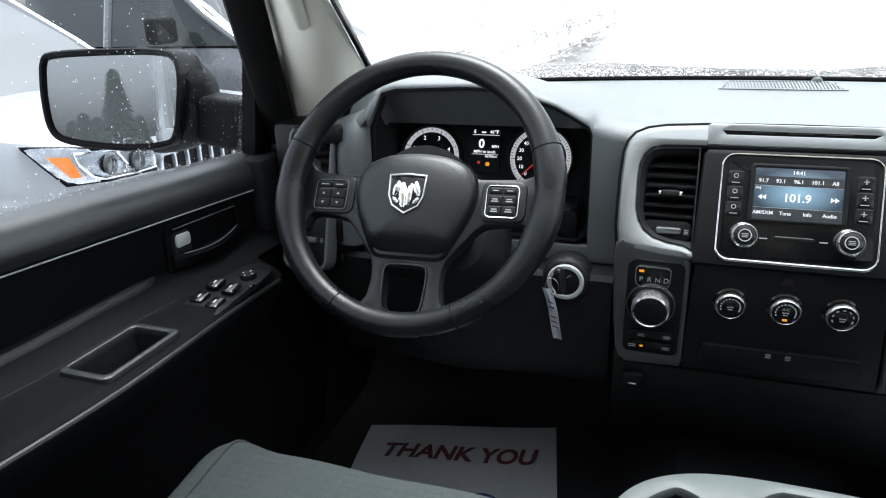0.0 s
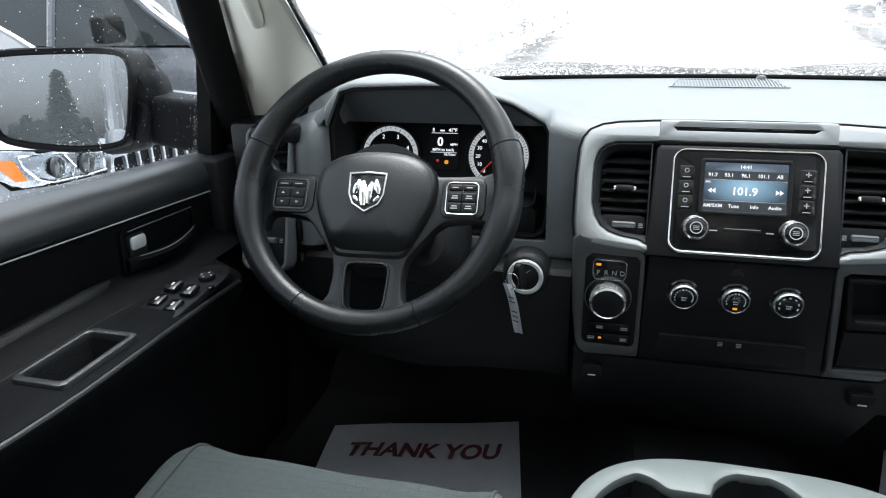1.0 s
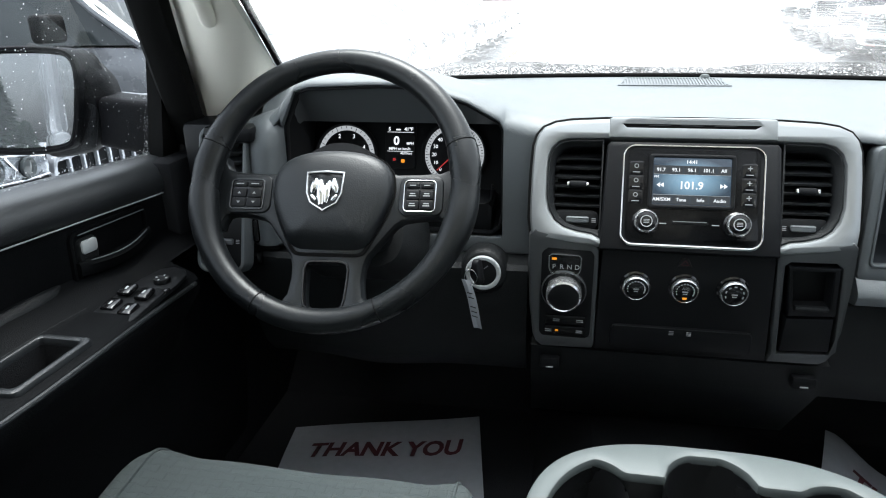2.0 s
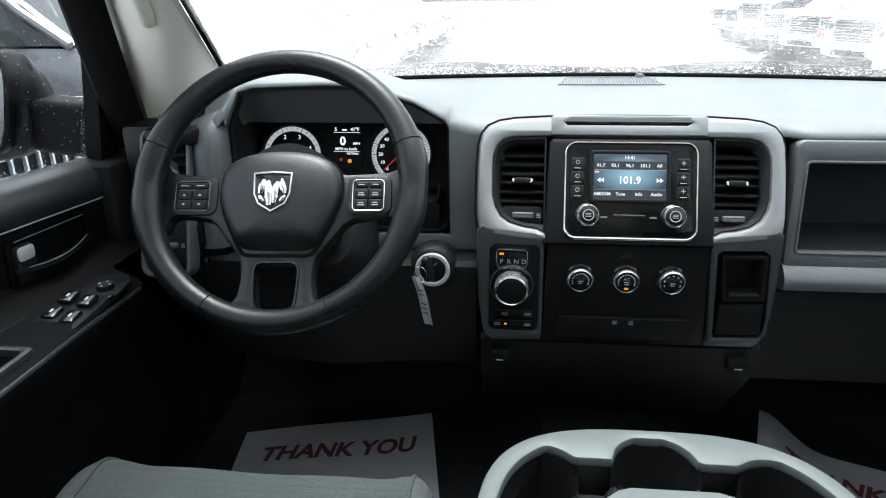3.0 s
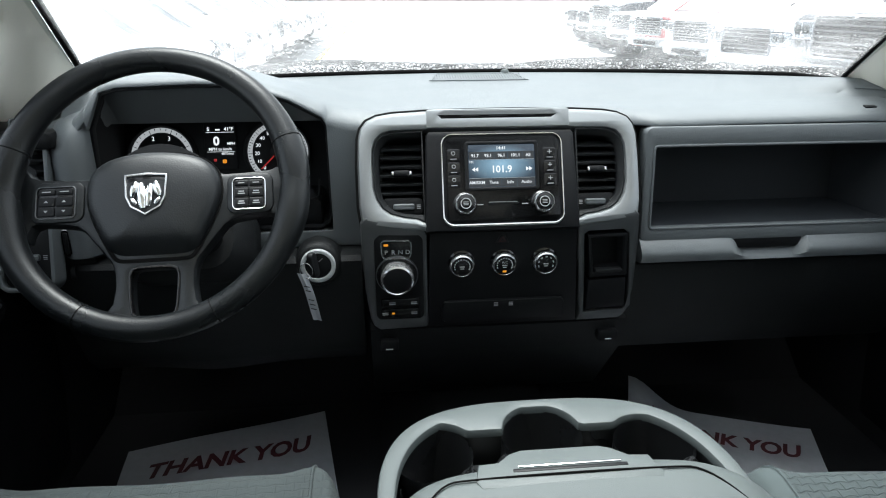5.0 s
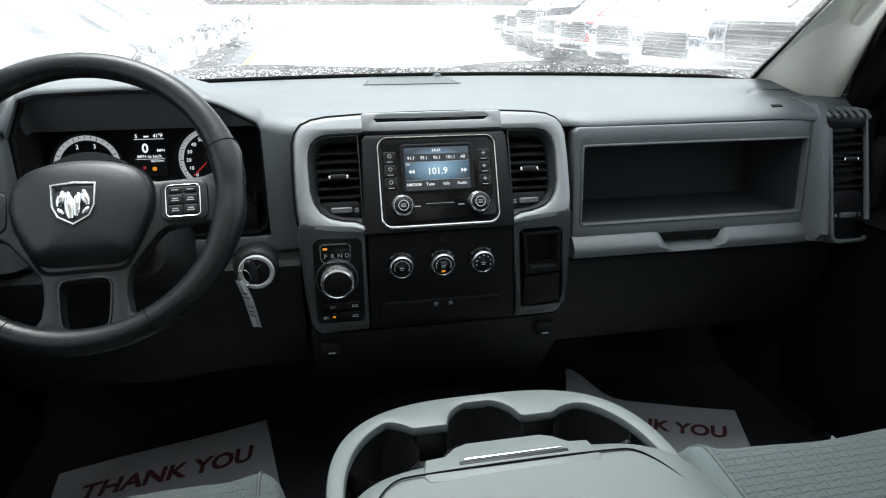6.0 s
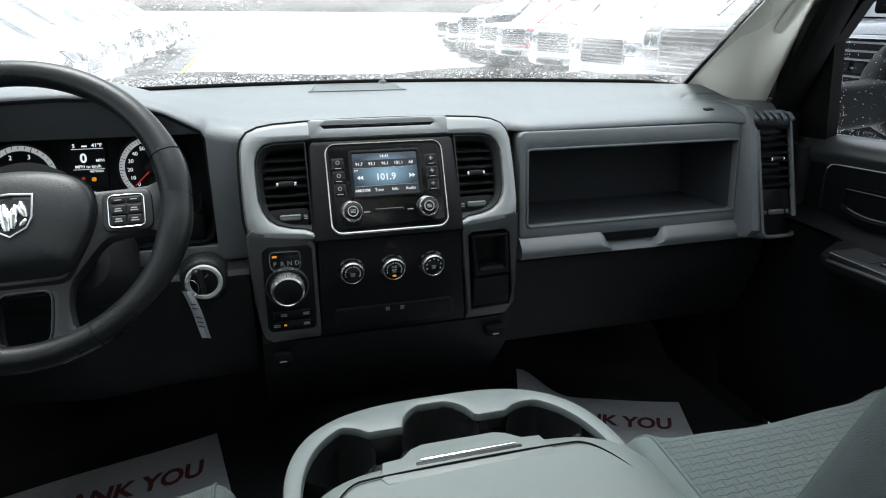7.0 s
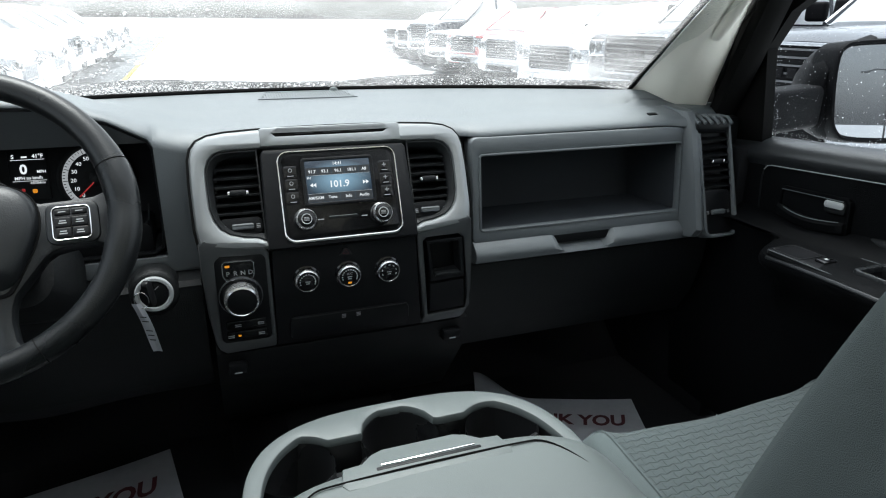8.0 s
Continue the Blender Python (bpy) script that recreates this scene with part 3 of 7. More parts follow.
    # label at the foot of the windshield
    lab = part("label_plate", slab(B(), rr(-0.045, -0.014, 0.045, 0.014, 0.003), 0, 0.0015, pose(-0.63, 0.262, 1.4415, 12, 0, 12)), VINYL, root, "pale label plate with printed bars")
    for k in range(9):
        part("print_bar", box(B(), -0.04 + k * 0.009, -0.036 + k * 0.009 + 0.002 * (k % 3), -0.010 + 0.004 * (k % 2), 0.008, 0.0014, 0.0019, 0, pose(-0.63, 0.262, 1.4415, 12, 0, 12)), BLACK, lab)
    # centre defroster grille and its sensor
    bm = frame_ring(B(), [(-0.1, -0.026), (0.095, -0.026), (0.075, 0.026), (-0.085, 0.026)], [(-0.095, -0.023), (0.090, -0.023), (0.071, 0.023), (-0.08, 0.023)], -0.004, 0.0010, pose(0, 0.305, 1.4362, 9.1), 0.0005)
    grille = part("defrost_grille", bm, DASH, root)
    for k in range(34):
        x = -0.088 + k * 0.0052
        part("slat", box(B(), x, x + 0.0022, -0.024, 0.024, -0.003, 0.0010, 0, pose(0, 0.305, 1.4362, 9.1)), DASH, grille)
    part("light_sensor", lathe(B(), [(0.009, 0), (0.009, 0.004), (0.006, 0.008), (0.002, 0.009)], pose(0.058, 0.335, 1.438), 18), TRAY, root, "pale domed light sensor")
    return root


# darker copy of the satin trim; on the pods it carries their shade
LOWTRIM = material("dimmed_satin_trim", (0.125, 0.131, 0.136), 0.42, metal=0.75, vary=0.08, size=1500)
RAD = pose(0, -0.005, 1.30, 67.4)
LOW = pose(0, -0.034, 1.17, 93)


def air_vent(M, w, h, slats, side=1, strip=0.036, framed=False):
    """A vent with slats, a sliding tab with bright ends, and a thumb wheel below."""
    root = thing("air_vent", "black slatted air vent with a bright sliding tab", "air vent", group="dashboard air vents")
    hole = rr(-w / 2, -h / 2, w / 2, h / 2, 0.012)
    bm = B()
    loops(bm, [(hole, -0.045), (hole, -0.004)], M, caps=(True, False))
    part("vent_box", bm, BLACK, root)
    if framed:
        part("vent_frame", frame_ring(B(), inset(hole, -0.007), hole, -0.03, 0.004, M, 0.003), DASH, root, "dull satin vent frame")
    top = h / 2 - 0.006
    step = (h - strip - 0.008) / slats
    for k in range(slats):
        y = top - (k + 0.5) * step
        S = M @ pose(0, y, -0.010, 28 if k < slats / 2 else 22)
        bm = B()
        loops(bm, [(rr(-w / 2 + 0.001, -0.0016, w / 2 - 0.001, 0.0016, 0.001, 2), -0.012), (rr(-w / 2 + 0.001, -0.0016, w / 2 - 0.001, 0.0016, 0.001, 2), 0.010)], S)
        part("slat", bm, LOWDASH, root)
    y = top - (slats // 2 + 0.5) * step
    tab = part("tab", box(B(), -0.013, 0.013, -0.005, 0.005, -0.006, 0.009, 0.003, M @ pose(0, y, 0)), BLACK, root)
    for s in (-1, 1):
        part("tab_end", box(B(), s * 0.0140 - 0.0018, s * 0.0140 + 0.0018, -0.0038, 0.0030, -0.004, 0.0085, 0.0012, M @ pose(0, y, 0)), CHROME, tab, "bright metal tab end")
    # strip with the thumb wheel and its two marks
    ys = -h / 2 + strip / 2
    part("strip", slab(B(), rr(-w / 2 + 0.0015, -h / 2 + 0.0015, w / 2 - 0.0015, -h / 2 + strip, 0.010), -0.02, -0.004, M, 0.002), BLACK, root)
    wheel = part("thumb_wheel", box(B(), -0.017, 0.017, -0.005, 0.005, -0.01, 0.002, 0.003, M @ pose(0.002 * side, ys, 0)), DASH, root, "ribbed grey thumb wheel")
    part("wheel_glint", box(B(), -0.016, 0.016, 0.0015, 0.0035, 0.0012, 0.003, 0.0006, M @ pose(0.002 * side, ys, 0)), SATIN, wheel)
    for s in (-1, 1):
        for j in (-1, 0, 1):
            part("print_bar", box(B(), s * 0.026 - 0.003, s * 0.026 + 0.003, j * 0.0026 - 0.0006, j * 0.0026 + 0.0006, -0.004, -0.0035, 0, M @ pose(0, ys, 0)), MARK, root)
    return root


def knob(name, label, M, r, h, parent, ticks=11, rim=True):
    """A turning knob: black body, bright rim and dial face."""
    k = part(name, lathe(B(), [(r * 1.12, -0.004), (r * 1.12, 0.001), (r * 0.98, 0.003), (r * 0.94, h * 0.75), (r * 0.90, h * 0.92), (r * 0.80, h)], M, 36), GLOSS, parent, label)
    if rim:
        part("rim", lathe(B(), [(r * 0.93, h * 0.55), (r * 1.0, h * 0.60), (r * 1.0, h * 0.78), (r * 0.965, h * 0.94), (r * 0.87, h * 1.06), (r * 0.84, h * 1.0), (r * 0.84, h * 0.5)], M, 40), SILVER, k, "polished rim")
    part("dial_face", lathe(B(), [(r * 0.84, h * 0.45), (r * 0.84, h * 0.93), (r * 0.8, h * 0.96)], M, 32), BLACK, k)
    return k


def center_stack():
    root = thing("center_stack", "satin grey framed centre stack with gloss black panel", "center stack")
    H = RAD @ pose(-0.0075, 0, 0)
    # satin hoop round both vents, one outline tapering to tips under the vents
    half = [(0.0, -0.072), (0.115, -0.071), (0.140, -0.069), (0.180, -0.065), (0.2235, -0.0595), (0.2275, -0.030), (0.2280, 0.0), (0.2280, 0.040), (0.2262, 0.078), (0.2215, 0.0945), (0.2125, 0.106), (0.196, 0.1135), (0.172, 0.1175), (0.122, 0.1203), (0.05, 0.1215), (0.0, 0.1218)]
    hole = [(0.0, -0.060), (0.112, -0.0610), (0.122, -0.0590), (0.136, -0.0520), (0.158, -0.0490), (0.178, -0.0430), (0.191, -0.0335), (0.1995, -0.019), (0.2040, 0.0), (0.2045, 0.040), (0.2035, 0.060), (0.1985, 0.0745), (0.1890, 0.0835), (0.174, 0.0878), (0.122, 0.0890), (0.0, 0.0895)]
    hoop = plate(B(), mirrored(half), [mirrored(hole)], -0.04, 0.010, H, 0.009, 0.007)
    part("stack_hoop", hoop, SATIN, root, "satin grey hoop round vents and radio")
    part("hoop_gap", plate(B(), inset(mirrored(half), -0.0042), [mirrored(hole)], -0.045, -0.001, H, 0.002, 0.001), SEAL, root, "dark joint round the hoop")
    # dark liners inside the vent openings
    for s in (-1, 1):
        ring = [(0.124, -0.0575), (0.136, -0.0515), (0.158, -0.0485), (0.178, -0.0425), (0.1905, -0.033), (0.199, -0.0185), (0.2035, 0.0), (0.204, 0.040), (0.203, 0.0595), (0.198, 0.074), (0.1885, 0.083), (0.174, 0.0873), (0.124, 0.0885)]
        well = [(0.125, -0.0440), (0.136, -0.0435), (0.156, -0.0415), (0.172, -0.0365), (0.1825, -0.0285), (0.190, -0.0165), (0.1935, 0.0), (0.194, 0.038), (0.193, 0.054), (0.189, 0.066), (0.182, 0.0735), (0.170, 0.0772), (0.125, 0.0782)]
        if s < 0:
            ring, well = [(-x, y) for x, y in ring][::-1], [(-x, y) for x, y in well][::-1]
        b = B()
        loops(b, [(ring, 0.004), (inset(ring, 0.002), 0.0045), (inset(well, -0.002), -0.002), (well, -0.006), (well, -0.035)], H, caps=(False, False))
        part("vent_liner", b, LOWDASH, root, "dark sloping liner of the vent opening")
    # top bar with its long slot, flush with the hoop
    bar = [(-0.1175, 0.0915), (0.1135, 0.0915), (0.1135, 0.1190), (0.1100, 0.1212), (0.092, 0.1216), (-0.096, 0.1216), (-0.1135, 0.1212), (-0.1175, 0.1190)]
    slot = [(-0.093, 0.1065), (0.0835, 0.1065), (0.092, 0.1115), (0.085, 0.1180), (-0.0885, 0.1180), (-0.098, 0.1115)]
    part("top_trim", plate(B(), bar, [slot], -0.03, 0.0115, H, 0.0025, 0.002), SATIN, root, "satin grey top bar with a slot")
    part("top_slot", slab(B(), inset(slot, -0.001), 0.0, 0.0104, H, 0.0003), SEAL, root)
    for k in range(3):
        part("slot_rib", box(B(), -0.062 + k * 0.045, -0.032 + k * 0.045, 0.1090, 0.1105, 0.009, 0.0112, 0.0004, H), LOWDASH, root)
    # raised panel round the radio, and the panel below it
    up = [(-0.1245, -0.074), (0.1245, -0.074), (0.1195, 0.080), (0.1145, 0.0858), (-0.1145, 0.0858), (-0.1195, 0.080)]
    part("radio_surround", slab(B(), up, -0.05, 0.014, H, 0.006), BLACK, root, "dark plastic radio surround")
    low = [(-0.128, -0.112), (0.128, -0.112), (0.1150, 0.0760), (-0.1260, 0.0760)]
    part("lower_panel", slab(B(), low, -0.06, -0.005, LOW, 0.004), BLACK, root, "black lower panel")
    # pods under the vents, folding back from the hoop
    for s in (-1, 1):
        if s < 0:
            out = [(-0.130, -0.112), (-0.127, -0.1017), (-0.130, 0.060), (-0.140, 0.0810), (-0.180, 0.0860), (-0.226, 0.0900), (-0.2345, 0.080), (-0.2345, 0.0293), (-0.2309, -0.0406), (-0.2245, -0.0920), (-0.2190, -0.106), (-0.2090, -0.1142)]
            cut = [(-0.136, -0.0880), (-0.1385, 0.049), (-0.144, 0.0565), (-0.205, 0.0590), (-0.2135, 0.0500), (-0.2142, -0.084), (-0.208, -0.0915), (-0.142, -0.0930)]
        else:
            out = [(0.127, -0.1125), (0.203, -0.1110), (0.2125, -0.104), (0.2176, -0.0946), (0.2238, -0.0531), (0.2228, 0.0161), (0.2190, 0.080), (0.2110, 0.0900), (0.165, 0.0860), (0.124, 0.0810), (0.116, 0.0600), (0.1325, -0.0964)]
            cut = [(0.1405, -0.0950), (0.210, -0.0915), (0.2165, -0.084), (0.2140, -0.050), (0.2030, 0.049), (0.195, 0.0560), (0.135, 0.0550), (0.129, 0.049)]
        # same satin as the hoop, its shade put into a darker grey
        part("pod_frame", plate(B(), out, [cut], -0.05, -0.0035, LOW, 0.006, 0.004), LOWTRIM, root, "satin pod frame with its shade put into the grey")
    # shallow storage lip with two socket marks
    part("storage_lip", slab(B(), rr(-0.106, -0.104, 0.103, -0.062, 0.012), -0.010, 0.000, LOW, 0.004), BLACK, root)
    part("lip_line", box(B(), -0.102, 0.099, -0.0642, -0.0630, -0.004, 0.0006, 0.0004, LOW), LOWDASH, root)
    for x in (-0.018, 0.0075):
        for k in range(3):
            part("print_bar", box(B(), x, x + 0.007, -0.0735 + k * 0.0026, -0.0722 + k * 0.0026, 0.0, 0.0004, 0, LOW), MARK, root)
    # hazard button, a dark triangle with a red edge
    tri = [(-0.0185, 0.0405), (0.0035, 0.0405), (-0.0035, 0.0540), (-0.0115, 0.0540)]
    part("hazard_button", slab(B(), tri, -0.007, -0.002, LOW, 0.002), LOWDASH, root, "black triangular hazard button")
    mark = [(-0.0135, 0.0435), (-0.0015, 0.0435), (-0.0075, 0.0520)]
    part("hazard_mark", frame_ring(B(), mark, [(-0.0075 + (x + 0.0075) * 0.7, 0.0463 + (y - 0.0463) * 0.7) for x, y in mark], -0.003, -0.0016, LOW, 0.0002), INK, root, "dull red hazard triangle")
    # pocket and lid in the passenger-side pod
    part("pod_panel", slab(B(), [(0.131, 0.058), (0.141, -0.097), (0.219, -0.093), (0.203, 0.058)], -0.05, -0.030, LOW), BLACK, root)
    rim_o, rim_i = [(0.1445, -0.0300), (0.2085, -0.0265), (0.2015, 0.0500), (0.1335, 0.0490)], [(0.1500, -0.0190), (0.2000, -0.0160), (0.1940, 0.0435), (0.1395, 0.0428)]
    part("pocket_rim", plate(B(), rim_o, [rim_i], -0.045, -0.002, LOW, 0.003, 0.003), BLACK, root)
    b = B()
    loops(b, [(inset(rim_i, 0.004), -0.07), (rim_i, -0.006)], LOW, caps=(True, False))
    part("pocket", b, CARPET, root)
    part("pocket_lip", box(B(), 0.152, 0.198, -0.0210, -0.0135, -0.012, -0.001, 0.003, LOW), LOWDASH, root)
    part("pod_lid", slab(B(), [(0.1425, -0.0900), (0.2110, -0.0870), (0.2075, -0.0310), (0.1435, -0.0340)], -0.03, -0.003, LOW, 0.003), BLACK, root)
    # cover under the stack
    rows = []
    for x in np.linspace(-0.226, 0.222, 9):
        k = 1 - (x / 0.26) ** 4
        rows.append([V(x, 0.02, 1.066), V(x, -0.012 - 0.008 * k, 1.054), V(x, -0.004, 1.00), V(x, 0.05, 0.93), V(x, 0.12, 0.84), V(x, 0.25, 0.80), V(x, 0.25, 1.06)])
    part("lower_cover", skin(B(), rows, closed_v=True, caps=True), LOWDASH, root)
    for x, w in ((-0.195, 0.016), (0.188, 0.018)):
        part("socket_cap", box(B(), x - w, x + w, -0.026, 0.02, 1.015, 1.037, 0.005), BLACK, root)
        part("socket_glint", box(B(), x - 0.006, x + 0.006, -0.0275, -0.025, 1.020, 1.022, 0.0004), MARK, root)
    return root


def radio():
    root = thing("car_radio", "gloss black car radio with a lit blue touch screen", "car radio")
    n = 8
    M = RAD @ pose(-0.0067, 0.0067, 0.010)
    part("faceplate", slab(B(), rr(-0.0945, -0.0705, 0.0945, 0.0705, 0.015, n), -0.01, 0.004, M, 0.003), GLOSS, root)
    part("bezel", frame_ring(B(), rr(-0.0978, -0.0742, 0.0978, 0.0738, 0.018, n), rr(-0.0948, -0.0692, 0.0948, 0.0715, 0.0155, n), -0.01, 0.0075, M, 0.002), CHROME, root, "bright metal bezel")
    part("screen_frame", frame_ring(B(), rr(-0.0605, -0.0175, 0.0585, 0.0615, 0.006, n), rr(-0.0540, -0.0115, 0.0522, 0.0555, 0.002, n), 0.002, 0.006, M, 0.002), BLACK, root)
    scr = bpy.data.materials.new("lit_screen")
    scr.use_nodes = True
    t, nd = scr.node_tree, scr.node_tree.nodes
    co, gr, ramp = (nd.new("ShaderNode" + k) for k in ("TexCoord", "TexGradient", "ValToRGB"))
    mp = nd.new("ShaderNodeMapping")
    gr.gradient_type = "SPHERICAL"
    mp.inputs["Location"].default_value = (-0.5 * 1.9, 0, -0.55 * 2.2)
    mp.inputs["Scale"].default_value = (1.9, 0.0, 2.2)
    t.links.new(co.outputs["Generated"], mp.inputs["Vector"])
    t.links.new(mp.outputs[0], gr.inputs["Vector"])
    t.links.new(gr.outputs["Fac"], ramp.inputs["Fac"])
    ramp.color_ramp.elements[0].color, ramp.color_ramp.elements[1].color = (0.012, 0.022, 0.035, 1), (0.16, 0.26, 0.34, 1)
    b = nd["Principled BSDF"]
    b.inputs["Base Color"].default_value = (0.01, 0.01, 0.012, 1)
    b.inputs["Roughness"].default_value = 0.1
    t.links.new(ramp.outputs["Color"], b.inputs["Emission Color"])
    b.inputs["Emission Strength"].default_value = 0.62
    screen = part("screen", slab(B(), rr(-0.0545, -0.0120, 0.0527, 0.0560, 0.002, n), 0.0, 0.0045, M, 0.0005), scr, root, "lit touch screen showing a radio station")
    line = lambda x0, y0, x1, y1, m: part("screen_bar", box(B(), x0, x1, y0, y1, 0.0044, 0.0047, 0, M), m, screen)
    dim = glow("lit_dim_blue", (0.02, 0.05, 0.08), 0.5)
    dark = glow("lit_dark_key", (0.01, 0.014, 0.02), 0.3)
    line(-0.0535, 0.0322, 0.0517, 0.0446, dark), line(-0.0535, -0.0112, 0.0517, 0.0022, dark)
    for x in (-0.034, -0.0125, 0.009, 0.0325):
        line(x - 0.0003, 0.0324, x + 0.0003, 0.0444, dim)
    for x in (-0.028, -0.002, 0.023):
        line(x - 0.0003, -0.0112, x + 0.0003, 0.0022, dim)
    line(-0.0535, 0.0318, 0.0517, 0.0322, MARK), line(-0.0535, 0.0022, 0.0517, 0.0026, MARK)
    put = lambda s, x, y, size, bold=0.0: text_mesh("screen_text", s, size * 0.92, M @ pose(x, y, 0.0049), WHITEPRINT, screen, 0.0001, bold=bold)
    put("14:41", -0.0015, 0.0500, 0.0078, 0.0001)
    for s, x in (("91.7", -0.0445), ("93.1", -0.0235), ("96.1", -0.002), ("101.1", 0.0205), ("All", 0.041)):
        put(s, x + 0.001, 0.0382, 0.0076, 0.0001)
    put("FM", -0.0495, 0.0280, 0.0058)
    put("101.9", -0.0015, 0.0160, 0.0165, 0.0003)
    for s, x in (("AM/SXM", -0.0425), ("Tune", -0.0155), ("Info", 0.011), ("Audio", 0.037)):
        put(s, x + 0.001, -0.0046, 0.0074, 0.0001)
    for s, x in ((-1, -0.0465), (1, 0.0405)):
        for k in (0, 1):
            bm = slab(B(), [(x + k * 0.005 - s * 0.0025, 0.013), (x + k * 0.005 + s * 0.0025, 0.0165), (x + k * 0.005 - s * 0.0025, 0.020)][::s], 0.0044, 0.0049, M, 0.0001)
            part("skip_arrow", bm, WHITEPRINT, screen)
    # side keys with small marks that cannot be read
    for x in (-0.0778, 0.0770):
        for y in (0.0400, 0.0190, -0.0020):
            key = part("side_key", slab(B(), rr(x - 0.010, y - 0.0100, x + 0.010, y + 0.0100, 0.003), 0.002, 0.0042, M, 0.0002), GLOSS, root)
            if x < 0:
                part("key_mark", frame_ring(B(), circle(x, y + 0.003, 0.0032, 12), circle(x, y + 0.003, 0.0023, 12), 0.0044, 0.0049, M, 0.0001), MARK, key)
            else:
                for a, c in ((0.0034, 0.0006), (0.0006, 0.0034)):
                    part("key_mark", box(B(), x - a, x + a, y + 0.003 - c, y + 0.003 + c, 0.0044, 0.0049, 0, M), MARK, key)
            part("print_bar", box(B(), x - 0.005, x + 0.005, y - 0.0066, y - 0.0056, 0.0042, 0.0048, 0, M), MARK, key)
    for x, nm in ((-0.0625, "volume_knob"), (0.0625, "tune_knob")):
        k = knob(nm, "black knob with a polished rim", M @ pose(x, -0.038, 0.004), 0.0165, 0.016, root)
        part("knob_mark", frame_ring(B(), circle(0, 0, 0.0085, 20), circle(0, 0, 0.0072, 20), 0.0159, 0.0166, M @ pose(x, -0.038, 0.004), 0.0002), MARK, k)
        for j in (-1, 0, 1):
            part("print_bar", box(B(), -0.004, 0.004, j * 0.0022 - 0.0004, j * 0.0022 + 0.0004, 0.0159, 0.0166, 0, M @ pose(x, -0.038, 0.004)), MARK, k)
    part("disc_slot", slab(B(), rr(-0.026, -0.040, 0.024, -0.0355, 0.002), 0.003, 0.0045, M, 0.001), BLACK, root)
    part("slot_glint", box(B(), -0.024, 0.022, -0.0362, -0.0352, 0.0042, 0.005, 0, M), SATIN, root)
    for x in (-0.038, 0.034):
        part("print_bar", box(B(), x - 0.005, x + 0.005, -0.040, -0.0385, 0.004, 0.0044, 0, M), MARK, root)
    return root


def climate_panel():
    root = thing("climate_controls", "three black climate knobs with bright rims on the lower panel", "climate control")
    for i, x in enumerate((-0.0739, -0.0045, 0.0636)):
        M = LOW @ pose(x, 0.0065, -0.005)
        k = knob("climate_knob", "round black climate knob with a polished rim", M, 0.0200, 0.0150, root)
        for a in range(7 if i == 2 else 12):
            w = radians(200 - a * (220 / (6 if i == 2 else 11)))
            r = 0.0125
            c = 0.0017 if i == 2 else 0.0009 + 0.00008 * a
            part("tick", box(B(), -c, c, -0.0008, 0.0008, 0.0149, 0.0157, 0, M @ pose(r * math.cos(w), r * math.sin(w), 0, 0, 0, math.degrees(w) + 90)), PALE, k)
        for j in (0, 1):
            part("print_bar", box(B(), -0.004 + 0.001 * j, 0.004 - 0.001 * j, -0.001 - j * 0.0035, 0.0005 - j * 0.0035, 0.0149, 0.0157, 0, M), MARK, k)
    M = LOW @ pose(-0.0045, 0.0065, -0.005)
    part("lamp", box(B(), -0.003, 0.003, -0.0125, -0.0095, 0.0149, 0.0158, 0, M), AMBER, root, "lit amber lamp")
    text_mesh("lettering", "A/C", 0.006, M @ pose(0, 0.005, 0.0154), MARK, root, 0.0001)
    return root


